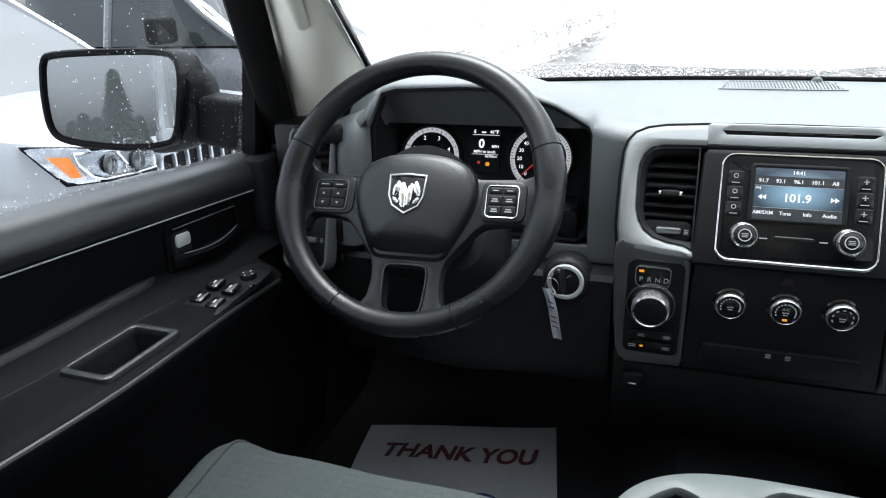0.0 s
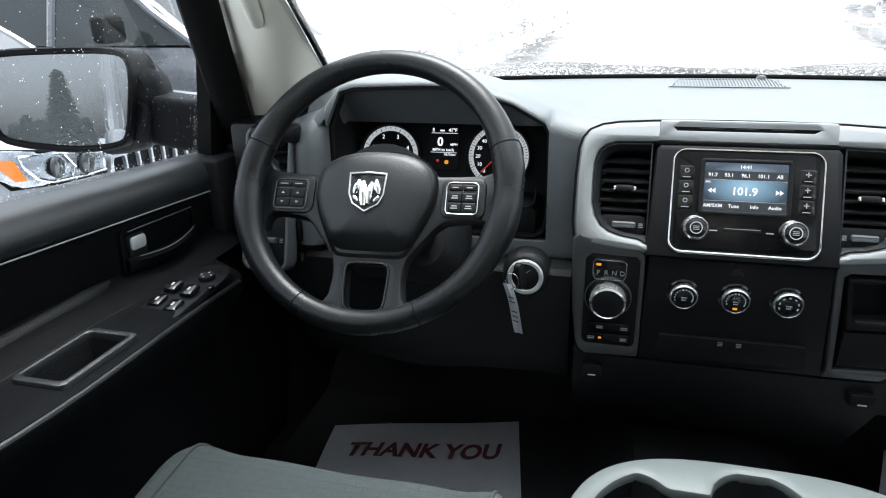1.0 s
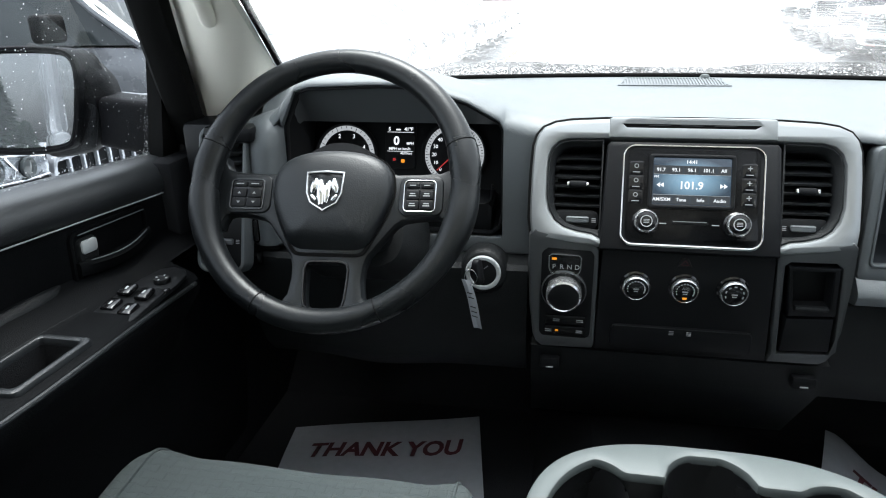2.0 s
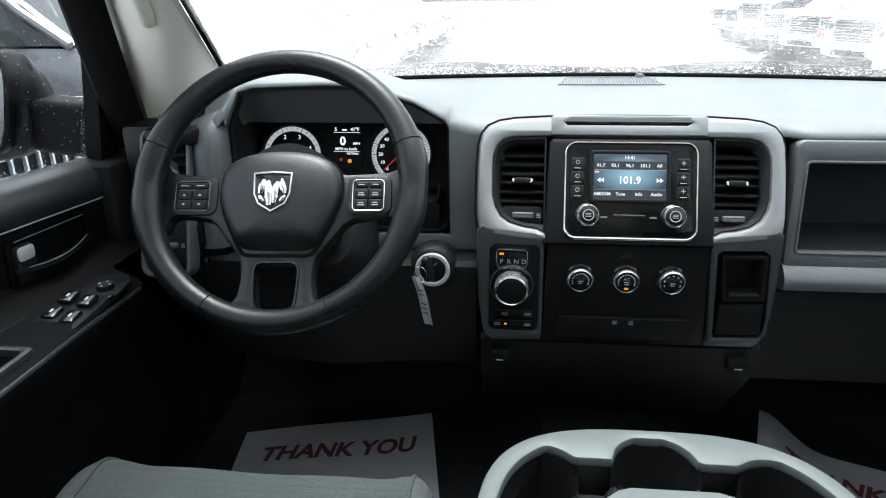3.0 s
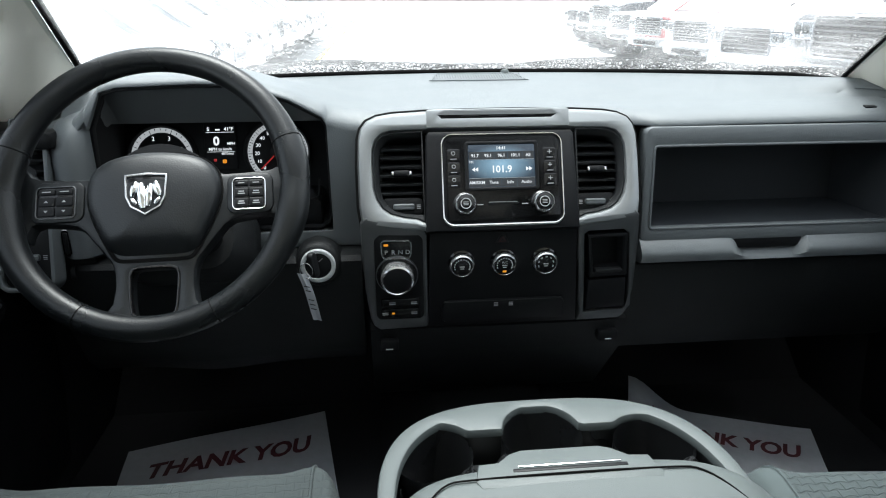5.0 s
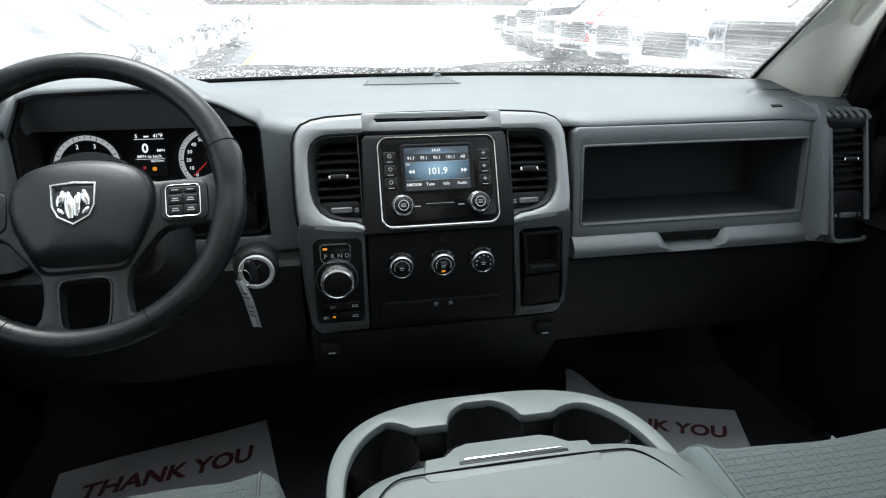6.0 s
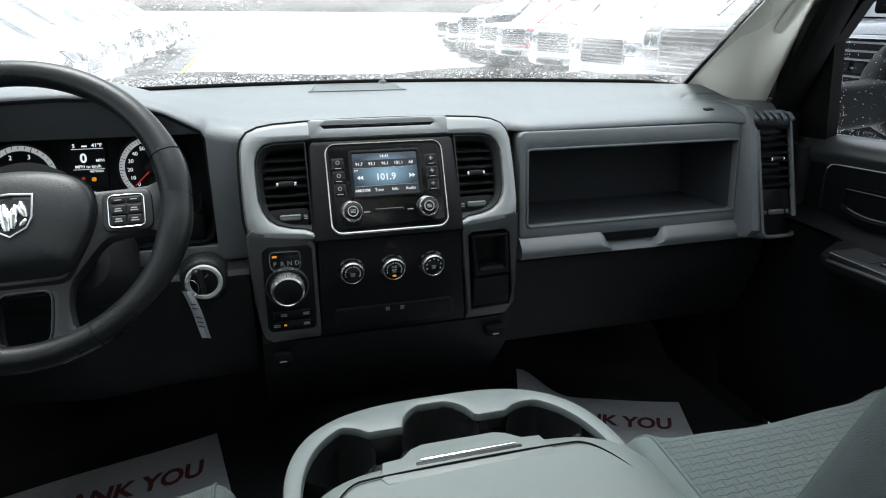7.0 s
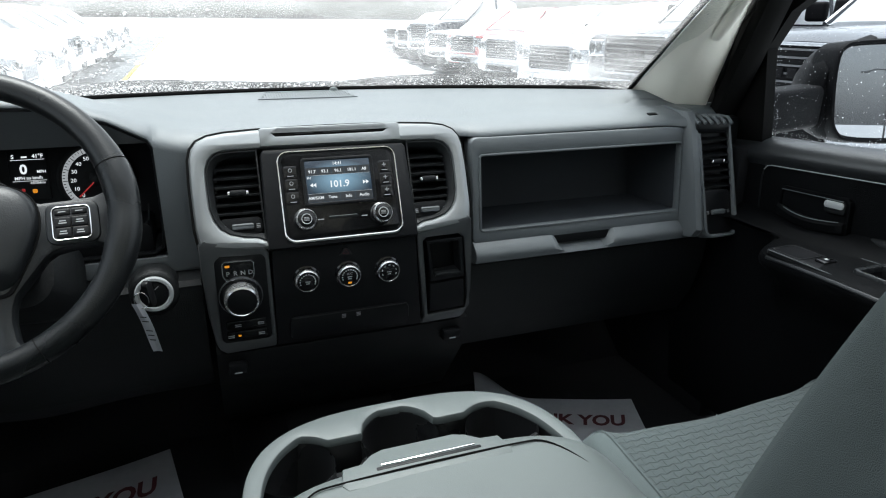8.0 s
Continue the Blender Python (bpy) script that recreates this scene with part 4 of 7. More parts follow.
def gear_selector():
    root = thing("gear_selector", "rotary gear selector with a chrome ring, in park", "gear selector")
    part("plate", slab(B(), rr(-0.215, -0.094, -0.1345, 0.060, 0.010), -0.03, -0.004, LOW, 0.003), BLACK, root)
    # letter window whose lower corners sweep round the dial
    win = [(-0.1990, 0.0200), (-0.1585, 0.0200), (-0.1560, 0.0250), (-0.1550, 0.0300), (-0.1550, 0.0480), (-0.1590, 0.0520), (-0.1995, 0.0530), (-0.2040, 0.0490), (-0.2040, 0.0300), (-0.2025, 0.0250)]
    part("window_rim", frame_ring(B(), win, inset(win, 0.0016), -0.006, 0.001, LOW, 0.0006), CHROME, root, "polished rim round the letters")
    part("window_plate", slab(B(), inset(win, 0.0012), -0.006, -0.002, LOW, 0.001), GLOSS, root)
    for s, x in zip("PRND", (-0.1955, -0.1840, -0.1725, -0.1610)):
        text_mesh("letter", s, 0.0105, LOW @ pose(x, 0.0305, -0.0017), MARK, root, 0.0002)
    part("park_lamp", box(B(), -0.1990, -0.1920, 0.0420, 0.0455, -0.003, -0.0012, 0, LOW), AMBER, root, "lit amber park lamp")
    M = LOW @ pose(-0.1790, -0.0095, -0.004)
    part("dial_base", lathe(B(), [(0.0335, -0.002), (0.0335, 0.003), (0.0315, 0.005)], M, 40), GLOSS, root)
    part("base_rim", lathe(B(), [(0.0335, 0.0), (0.0345, 0.002), (0.0335, 0.004), (0.0325, 0.004), (0.0325, 0.0)], M, 40), LOWTRIM, root, "thin dark bright rim")
    part("ring", lathe(B(), [(0.0245, 0.004), (0.0268, 0.006), (0.0268, 0.020), (0.0258, 0.0245), (0.0232, 0.0265), (0.0220, 0.025), (0.0220, 0.01)], M, 44), SILVER, root, "chrome dial ring")
    part("dial", lathe(B(), [(0.0221, 0.005), (0.0221, 0.0245), (0.020, 0.026), (0.010, 0.027), (0.001, 0.027)], M, 36), BLACK, root, "black dial top")
    # transfer-case buttons below
    for k, y in enumerate((-0.0610, -0.0800)):
        part("drive_button", slab(B(), rr(-0.206, y - 0.008, -0.143, y + 0.008, 0.003), -0.006, -0.001, LOW, 0.002), GLOSS, root)
        for x in ((-0.152, -0.188) if k == 0 else (-0.152, -0.200)):
            part("print_bar", box(B(), x - 0.005, x + 0.005, y - 0.0025, y - 0.0012, -0.0015, -0.0005, 0, LOW), MARK, root)
            part("print_bar", box(B(), x - 0.005, x + 0.005, y + 0.0005, y + 0.0018, -0.0015, -0.0005, 0, LOW), MARK, root)
    part("drive_lamp", box(B(), -0.1890, -0.1845, -0.0812, -0.0785, -0.0015, -0.0002, 0, LOW), AMBER, root, "lit amber lamp")
    return root


def instrument_cluster():
    root = thing("instrument_cluster", "instrument cluster with two ringed gauges and lit display", "instrument cluster")
    M = pose(-0.478, 0.155, 1.33, 75)
    part("cluster_plate", slab(B(), rr(-0.19, -0.13, 0.195, 0.110, 0.03), -0.03, -0.004, M), HOODBLACK, root)
    for x, drop, name, marks in ((-0.099, -0.010, "tachometer", 6), (0.099, -0.004, "speedometer", 13)):
        G = M @ pose(x, drop, 0)
        g = part(name, lathe(B(), [(0.060, -0.006), (0.060, 0.004), (0.056, 0.008), (0.0535, 0.004), (0.0535, -0.001), (0.001, -0.001)], G, 48), HOODBLACK, root)
        part("gauge_ring", frame_ring(B(), circle(0, 0, 0.0525, 48), circle(0, 0, 0.0445, 48), -0.003, 0.002, G, 0.001), glow("lit_gauge_ring", (0.55, 0.56, 0.58), 0.22), g, "pale lit ring")
        first, step = (200, 44) if marks == 6 else (228, 23)
        for k in range(marks * 4 - 3):
            w = radians(first - k * step / 4)
            part("tick", box(B(), -0.0035 if k % 4 == 0 else 0.0, 0.0035, -0.0005, 0.0005, 0.0018, 0.0026, 0, G @ pose(0.0478 * math.cos(w), 0.0478 * math.sin(w), 0, 0, 0, math.degrees(w))), GLOSS, g)
        for k in range(marks):
            w = radians(first - k * step)
            s = str(k) if marks == 6 else str(k * 10)
            text_mesh("figure", s, 0.0105 if marks == 6 else 0.0088, G @ pose(0.036 * math.cos(w), 0.036 * math.sin(w), 0.001), WHITEPRINT, g, 0.0001)
        part("needle", box(B(), 0.004, 0.041, -0.0010, 0.0010, 0.003, 0.005, 0.0005, G @ pose(0, 0, 0, 0, 0, first - 4)), REDLIT, g, "red needle")
        part("needle_hub", lathe(B(), [(0.013, 0.0), (0.013, 0.003), (0.012, 0.004), (0.005, 0.006), (0.001, 0.006)], G, 32), BLACK, g)
    D = M @ pose(0.001, 0.008, 0)
    scr = part("display", slab(B(), rr(-0.028, -0.040, 0.028, 0.042, 0.003), -0.004, 0.001, D), HOODBLACK, root, "dark trip display with lit figures")
    put = lambda s, x, y, size, bold=0.0: text_mesh("display_text", s, size, D @ pose(x, y, 0.0014), WHITEPRINT, scr, 0.0001, bold=bold)
    put("S", -0.020, 0.030, 0.0085, 0.0002), put("41°F", 0.015, 0.030, 0.0085, 0.0002)
    part("display_line", box(B(), -0.024, 0.024, 0.0245, 0.0252, 0.001, 0.0014, 0, D), WHITEPRINT, scr)
    part("print_bar", box(B(), -0.008, 0.000, 0.028, 0.0305, 0.001, 0.0014, 0, D), WHITEPRINT, scr)
    put("0", -0.007, 0.009, 0.021, 0.0006), put("MPH", 0.018, 0.005, 0.0065, 0.0001)
    put("MPH to km/h", -0.001, -0.0045, 0.0072, 0.0001), put("48704mi", 0.011, -0.0125, 0.0062)
    part("display_line", box(B(), -0.024, 0.024, -0.0092, -0.0086, 0.001, 0.0014, 0, D), WHITEPRINT, scr)
    part("warning_lamp", slab(B(), rr(0.002, -0.029, 0.009, -0.0225, 0.002), 0.0005, 0.0016, D, 0.0005), AMBER, scr, "lit amber warning lamp")
    part("warning_lamp", slab(B(), rr(-0.013, -0.026, -0.008, -0.021, 0.001), 0.0005, 0.0016, D, 0.0005), REDLIT, scr, "lit red warning lamp")
    return root


def steering_wheel():
    root = thing("steering_wheel", "dark grained four-spoke steering wheel with thumb switches", "steering wheel")
    M = pose(-0.498, -0.145, 1.351, 56.6) @ pose(0, -0.004, 0)
    R = 0.1845
    rows = []
    for k in range(96):
        a = 2 * math.pi * k / 96
        c, s = math.cos(a), math.sin(a)
        # the rim swells at the thumb rests
        grip = 0.0008 * math.cos(2 * a) + 0.0028 * math.exp(-((abs(math.degrees(math.atan2(s, abs(c)))) - 12) / 12) ** 2)
        ra, rb = 0.0175 + grip, 0.0175 + grip
        rows.append([M @ V((R + ra * math.cos(2 * math.pi * j / 18)) * c, (R + ra * math.cos(2 * math.pi * j / 18)) * s, rb * math.sin(2 * math.pi * j / 18)) for j in range(18)])
    rim = part("rim", skin(B(), rows, closed_u=True, closed_v=True), LEATHER, root)
    # fine seams across the rim
    for deg in (20, 163, 244, 297):
        a = radians(deg)
        g = 0.0008 * math.cos(2 * a) + 0.0028 * math.exp(-((abs(math.degrees(math.atan2(math.sin(a), abs(math.cos(a))))) - 12) / 12) ** 2)
        pts = [M @ V((R + (0.0176 + g) * math.cos(2 * math.pi * j / 24)) * math.cos(a), (R + (0.0176 + g) * math.cos(2 * math.pi * j / 24)) * math.sin(a), (0.0176 + g) * math.sin(2 * math.pi * j / 24)) for j in range(24)]
        part("seam", tube(B(), pts, 0.0007, 6, closed=True), SEAL, rim)
    # the hub sits a little behind the rim's plane, turned slightly
    M = M @ pose(-0.001, 0.003, -0.016, 0, 0, 1.4)
    # spoke carrier: side arms running into the lower double spoke, round an opening
    half = [(0.0, -0.181), (0.045, -0.176), (0.074, -0.168), (0.061, -0.160), (0.0535, -0.150), (0.0505, -0.128), (0.0515, -0.110), (0.0560, -0.096), (0.0670, -0.082), (0.0790, -0.067), (0.0900, -0.0535), (0.1000, -0.0465), (0.1150, -0.0435), (0.1320, -0.0415), (0.1460, -0.0405), (0.1550, -0.0435), (0.1595, -0.0520), (0.1610, -0.0620), (0.1740, -0.0620), (0.1830, -0.010), (0.1790, 0.0440), (0.1660, 0.0440), (0.1640, 0.0350), (0.1590, 0.0275), (0.1480, 0.0230), (0.1200, 0.0210), (0.0880, 0.0200), (0.06, 0.03), (0.0, 0.032)]
    hole = [(0.0, -0.1690), (0.0190, -0.1690), (0.0255, -0.1640), (0.0275, -0.1550), (0.0290, -0.1340), (0.0295, -0.1160), (0.0270, -0.1090), (0.0210, -0.1065), (0.0, -0.1060)]
    part("spoke_carrier", plate(B(), mirrored(half), [mirrored(hole)], -0.022, 0.0, M, 0.008, 0.005), PAD, root, "moulded spokes in one piece")
    part("spoke_rim", frame_ring(B(), inset(mirrored(hole), -0.0030), mirrored(hole), -0.010, 0.0008, M, 0.0008), GLOSS, root, "glossy edge round the opening")
    # air-bag pad: domed, with a softened outline and a lower chin
    outline = [(0.0, 0.0510), (0.040, 0.0470), (0.067, 0.0365), (0.0815, 0.0200), (0.0860, -0.002), (0.0835, -0.022), (0.0750, -0.046), (0.0630, -0.070), (0.0535, -0.087), (0.0480, -0.0935), (0.040, -0.0960), (0.020, -0.0965), (0.0, -0.0965)]
    pts = [(-x, y) for x, y in outline[1:-1]] + [(x, y) for x, y in outline[::-1]]
    fine = rounded(pts, 3)
    b = B()
    rings = []
    for s, z in ((1.0, -0.030), (1.0, 0.000), (0.990, 0.006), (0.965, 0.011), (0.92, 0.0150), (0.80, 0.0190), (0.60, 0.0220), (0.35, 0.0240), (0.12, 0.0245)):
        rings.append(([(x * s, (y + 0.020) * s - 0.020 + 0.004 * (1 - s)) for x, y in fine], z))
    loops(b, rings, M)
    for v in b.verts:
        q = M.inverted() @ v.co
        q.z -= 0.016 * smoothstep(-0.072, -0.090, q.y) * smoothstep(-0.002, 0.008, q.z)
        v.co = M @ q
    pad = part("airbag_pad", b, PAD, root)
    # cover seam round the pad's foot
    part("pad_gap", plate(B(), inset(fine, -0.0022), [inset(fine, 0.003)], -0.010, 0.0012, M, 0.0006), SEAL, root, "dark gap round the air bag pad")
    for x in (-0.054, 0.054):
        for j in (0, 1):
            part("embossed_mark", box(B(), x - 0.006, x + 0.006, 0.001 + j * 0.004, 0.0026 + j * 0.004, 0.0178, 0.0198, 0.0004, M), BLACK, pad)
    part("embossed_mark", box(B(), -0.008, 0.008, -0.067, -0.061, 0.0140, 0.0185, 0.001, M), BLACK, pad)
    part("pad_crease", tube(B(), [M @ V(-0.030 - 0.004 * u, 0.048 - 0.055 * u, 0.0115 + 0.0103 * math.sin(min(1, u * 1.05) * math.pi / 2)) for u in np.linspace(0, 1, 12)], 0.0006, 6), BLACK, pad)
    # shield emblem as a plain shape with rounded chrome pieces
    sh = [(-0.027, 0.026), (-0.0255, -0.004), (-0.019, -0.018), (0.0, -0.029), (0.019, -0.018), (0.0255, -0.004), (0.027, 0.026), (0.0, 0.028)]
    E = M @ pose(-0.004, -0.013, 0.0225)
    emb = part("emblem", frame_ring(B(), sh, [(x * 0.90, y * 0.90) for x, y in sh], 0, 0.0045, E, 0.001), SILVER, root, "chrome shield emblem")
    part("emblem_field", slab(B(), [(x * 0.92, y * 0.92) for x, y in sh], 0, 0.0015, E), GLOSS, emb)
    for x0, y0, x1, y1, r in ((-0.012, 0.016, -0.017, -0.004, 0.0052), (0.012, 0.016, 0.017, -0.004, 0.0052), (-0.006, 0.014, -0.003, -0.020, 0.0062), (0.006, 0.013, 0.003, -0.017, 0.0050), (-0.018, -0.006, -0.011, -0.014, 0.0028), (0.018, -0.006, 0.011, -0.014, 0.0028)):
        part("emblem_piece", tube(B(), [E @ V(x0 + (x1 - x0) * u, y0 + (y1 - y0) * u, 0.0025) for u in np.linspace(0, 1, 6)], lambda u, r=r: r * (0.55 + 0.5 * math.sin(u * math.pi)), 10), CHROME, emb)
    # thumb switches on the side arms
    for s in (-1, 1):
        w = 0.0245 if s < 0 else 0.0215
        S = M @ pose(s * 0.1235 - 0.001, -0.0130, 0.0)
        part("arm_pad", slab(B(), rr(s * 0.1235 - w - 0.009, -0.0395, s * 0.1235 + w + 0.009, 0.0160, 0.012), -0.004, 0.0030, M, 0.003), PAD, root, "raised arm pad under the switches")
        pod = part("switch_pod", slab(B(), rr(-w, -0.0215, w, 0.0215, 0.006), -0.002, 0.0045, S, 0.002), GLOSS, root, "black switch pod")
        part("pod_rim", frame_ring(B(), rr(-w - 0.0008, -0.0223, w + 0.0008, 0.0223, 0.007), rr(-w + 0.0008, -0.0207, w - 0.0008, 0.0207, 0.005), -0.003, 0.0058, S, 0.0008), CHROME if s > 0 else LOWTRIM, pod, "bright rim")
        c = w - 0.0028
        for col in (0, 1):
            x0 = -c + col * (c + 0.0005)
            x1 = x0 + c - 0.0005
            part("switch", slab(B(), rr(x0, 0.0105, x1, 0.0185, 0.002), 0.003, 0.0070, S, 0.0015), BLACK, pod)
            part("print_bar", box(B(), x0 + 0.005, x1 - 0.005, 0.0138, 0.0150, 0.0068, 0.0074, 0, S), MARK, pod)
            for row in (0, 1):
                y0 = -0.0190 + row * 0.0138
                sw = part("switch", slab(B(), rr(x0, y0, x1, y0 + 0.0128, 0.002), 0.003, 0.0070, S, 0.0015), BLACK, pod)
                if s < 0:
                    d = (x0 + x1) / 2
                    tri = [(d - 0.0026, y0 + 0.0050), (d + 0.0026, y0 + 0.0050), (d, y0 + 0.0082)]
                    part("switch_arrow", slab(B(), tri if row else [(x, 2 * y0 + 0.0132 - y) for x, y in tri][::-1], 0.0068, 0.0073, S, 0.0001), MARK, sw)
                else:
                    for j in (0, 1):
                        part("print_bar", box(B(), x0 + 0.0045 + 0.001 * j, x1 - 0.0045 - 0.001 * j, y0 + 0.0042 + j * 0.0030, y0 + 0.0056 + j * 0.0030, 0.0068, 0.0073, 0, S), MARK, sw)
    # hub behind
    b = B()
    lathe(b, [(0.07, -0.055), (0.075, -0.035), (0.07, -0.012)], M, 32)
    part("hub", b, BLACK, root)
    return root


def ignition():
    root = thing("ignition_switch", "ignition switch with a pale ring in the knee panel", "ignition switch")
    M = pose(-0.306, -0.006, 1.174, 86)
    part("collar", lathe(B(), [(0.040, -0.03), (0.038, -0.003), (0.034, 0.004), (0.030, 0.006)], M, 36), LOWDASH, root)
    part("ring", lathe(B(), [(0.0285, 0.0), (0.0285, 0.0085), (0.0265, 0.0105), (0.0225, 0.0105), (0.021, 0.008), (0.021, 0.0)], M, 40), PALE, root, "pale grey ring")
    part("barrel", lathe(B(), [(0.0212, 0.0), (0.0212, 0.007), (0.018, 0.009), (0.001, 0.009)], M, 32), BLACK, root)
    part("mark", box(B(), 0.006, 0.014, 0.004, 0.0055, 0.009, 0.0096, 0, M @ pose(0, 0, 0, 0, 0, 40)), MARK, root)
    key = thing("key", "black key in the ignition with a paper tag", "key")
    K = M @ pose(-0.009, 0.006, 0, 0, 0, 8)
    part("key_head", slab(B(), rr(-0.0085, -0.020, 0.0085, 0.022, 0.008), 0.0, 0.010, K @ pose(0, 0, 0.024, 0, 62, 0), 0.004), BLACK, key)
    part("key_shaft", box(B(), -0.0012, 0.0012, -0.004, 0.004, 0.006, 0.026, 0.0005, K), SILVER, key, "steel key shaft")
    part("split_ring", tube(B(), [K @ V(-0.008 + 0.010 * math.cos(a), -0.004 + 0.013 * math.sin(a), 0.034) for a in np.linspace(0, 2 * math.pi, 24)[:-1]], 0.0009, 6, closed=True), CHROME, key, "steel split ring")
    rows = []
    for u in np.linspace(0, 1, 12):
        c = K @ V(-0.016 + 0.010 * u + 0.0015 * math.sin(u * 4), -0.006 - 0.084 * u, 0.036 - 0.006 * u)
        w = 0.0062 + 0.0012 * math.sin(u * 3)
        rows.append([c + V(-w, 0.003 * math.sin(u * 5) - 0.003, 0.002), c + V(0, -0.002, 0), c + V(w, 0.004 * math.cos(u * 4), -0.002)])
    b = skin(B(), rows)
    bmesh.ops.solidify(b, geom=b.faces[:], thickness=0.0006)
    tag = part("tag", b, PAPER, key, "white paper tag")
    for u in (0.35, 0.45, 0.55, 0.65, 0.75):
        q = rows[int(u * 11)]
        part("print_bar", tube(B(), [q[0].lerp(q[2], 0.2) + V(0, -0.0035, 0), q[0].lerp(q[2], 0.8) + V(0, -0.0035, 0)], 0.0008, 5), BLACK, tag)
    return root


# ---- console, seats, doors ----
def console():
    root = thing("center_console", "pale grey vinyl centre console with three cup holders", "center console")
    zt = 1.075
    T = pose(-0.006, 0, zt)
    cups = ((-0.143, -0.363, 0.050), (-0.003, -0.339, 0.052), (0.131, -0.369, 0.050))
    xs = 0.199 * np.sin(np.linspace(-math.pi / 2, math.pi / 2, 91))

    def far(x):
        y = -0.333
        for cx, cy, r in cups:
            if abs(x - cx) < r:
                y = max(y, cy + math.sqrt(r * r - (x - cx) ** 2))
        return min(y, rim(x) - 0.018)

    def rim(x):
        return -0.272 - 0.20 * (1 - (1 - min(1, abs(x / 0.1995)) ** 3) ** (1 / 3))
    inner = [(x * 0.955, -0.46) for x in xs] + [(x * 0.955, far(x)) for x in xs[::-1]]
    outer = [(x * 1.055, -0.47) for x in xs] + [(x * 1.055, rim(x)) for x in xs[::-1]]
    # body below, narrowing downwards
    bm = B()
    frame_ring(bm, outer, inner, -0.012, 0.0, T, 0.005)
    tray = part("cup_tray", bm, TRAY, root, "pale grey cup tray")
    b = B()
    wall = [(x * 1.053, -0.95) for x in xs] + [(x * 1.053, rim(x)) for x in xs[::-1]]
    loops(b, [(inset(wall, 0.03), -0.36), (inset(wall, 0.012), -0.15), (inset(wall, 0.003), -0.03)], T, caps=(True, False))
    part("body", b, TRAY, root)
    b = B()
    loops(b, [(inset(inner, -0.002), -0.092), (inset(inner, -0.001), -0.004)], T, caps=(True, False))
    part("channel", b, CUP, root, "black rubber channel joining the cup holders")
    for x in (-0.076, 0.066):
        part("divider", box(B(), x - 0.022, x + 0.022, -0.45, -0.345, -0.09, -0.040, 0.008, T), CUP, root, "dark bridge between two cup holders")
    for cx, cy, r in cups:
        C = T @ pose(cx, cy, 0)
        b = B()
        lathe(b, [(r * 0.985, -0.010), (r * 0.97, -0.05), (r * 0.90, -0.088), (r * 0.2, -0.090)], C, 36)
        b.faces.ensure_lookup_table()
        b.faces.remove(b.faces[-2])
        cup = part("cup_holder", b, CUP, root, "deep black rubber cup holder")
        for a in (200, 340):
            w = radians(a)
            F = C @ pose(r * 0.93 * math.cos(w), r * 0.93 * math.sin(w), -0.052)
            prof = [(0.0165 * math.sin(u * math.pi) ** 0.7 + 0.0004, -0.032 + 0.064 * u) for u in np.linspace(0.02, 0.98, 10)]
            part("cup_finger", lathe(B(), prof, F, 20), CUP, cup, "springy rubber finger")
    # padded lid
    rows = []
    for v in np.linspace(0, 1, 34):
        y = -0.420 - v * 0.56
        row = []
        ends = 0.030 * (1 - smoothstep(0, 0.05, v))
        for u in np.linspace(-1, 1, 41):
            x = u * 0.216 + 0.006
            yy = y - 0.055 * abs(u) ** 6 * (1 - v) + 0.004 * math.cos(u * 2)
            z = 1.102 - 0.030 * abs(u) ** 8 - ends + 0.006 * (1 - u * u)
            row.append(V(x - 0.006, yy, z))
        rows.append([row[0] + V(0, 0, -0.06)] + row + [row[-1] + V(0, 0, -0.06)])
    rows = [[p + V(0, 0.004, -0.05) for p in rows[0]]] + rows
    lid = part("lid", skin(B(), rows), VINYL, root, "padded pale grey vinyl armrest lid")

    pts = []
    for u in np.linspace(-1, 1, 61):
        a = abs(u)
        x = math.copysign(min(0.178, 0.19 * (1 - (1 - a) ** 1.8) if a > 0 else 0), u)
        y = -0.462 - 0.10 * smoothstep(0.45, 1.0, a) - 0.22 * smoothstep(0.78, 1.0, a)
        k = x / 0.208
        pts.append(V(x - 0.006, y, 1.1025 - 0.030 * abs(k) ** 8 + 0.006 * (1 - k * k)))
    part("seam", tube(B(), [p + V(0, 0, 0.0018) for p in pts], 0.0011, 6), SEAL, lid, "dark stitched seam")
    # latch plate and its bright bar
    L = pose(-0.006, -0.449, 1.1045, 3)
    plate = [(-0.100, -0.026), (0.094, -0.026), (0.098, -0.016), (0.090, 0.010), (0.068, 0.012), (0.052, 0.024), (0.038, 0.029), (-0.050, 0.029), (-0.064, 0.024), (-0.078, 0.012), (-0.100, 0.010), (-0.106, -0.016)]
    lp = part("latch_plate", slab(B(), plate, -0.02, 0.005, L, 0.004), VINYL, root, "grey latch plate")
    part("latch_bar", box(B(), -0.058, 0.056, 0.0, 0.0028, 0.002, 0.0068, 0.0012, L), CHROME, lp, "chrome latch bar")
    part("latch_slot", box(B(), -0.064, 0.062, -0.006, -0.001, 0.0035, 0.0058, 0.001, L), BLACK, lp)
    return root


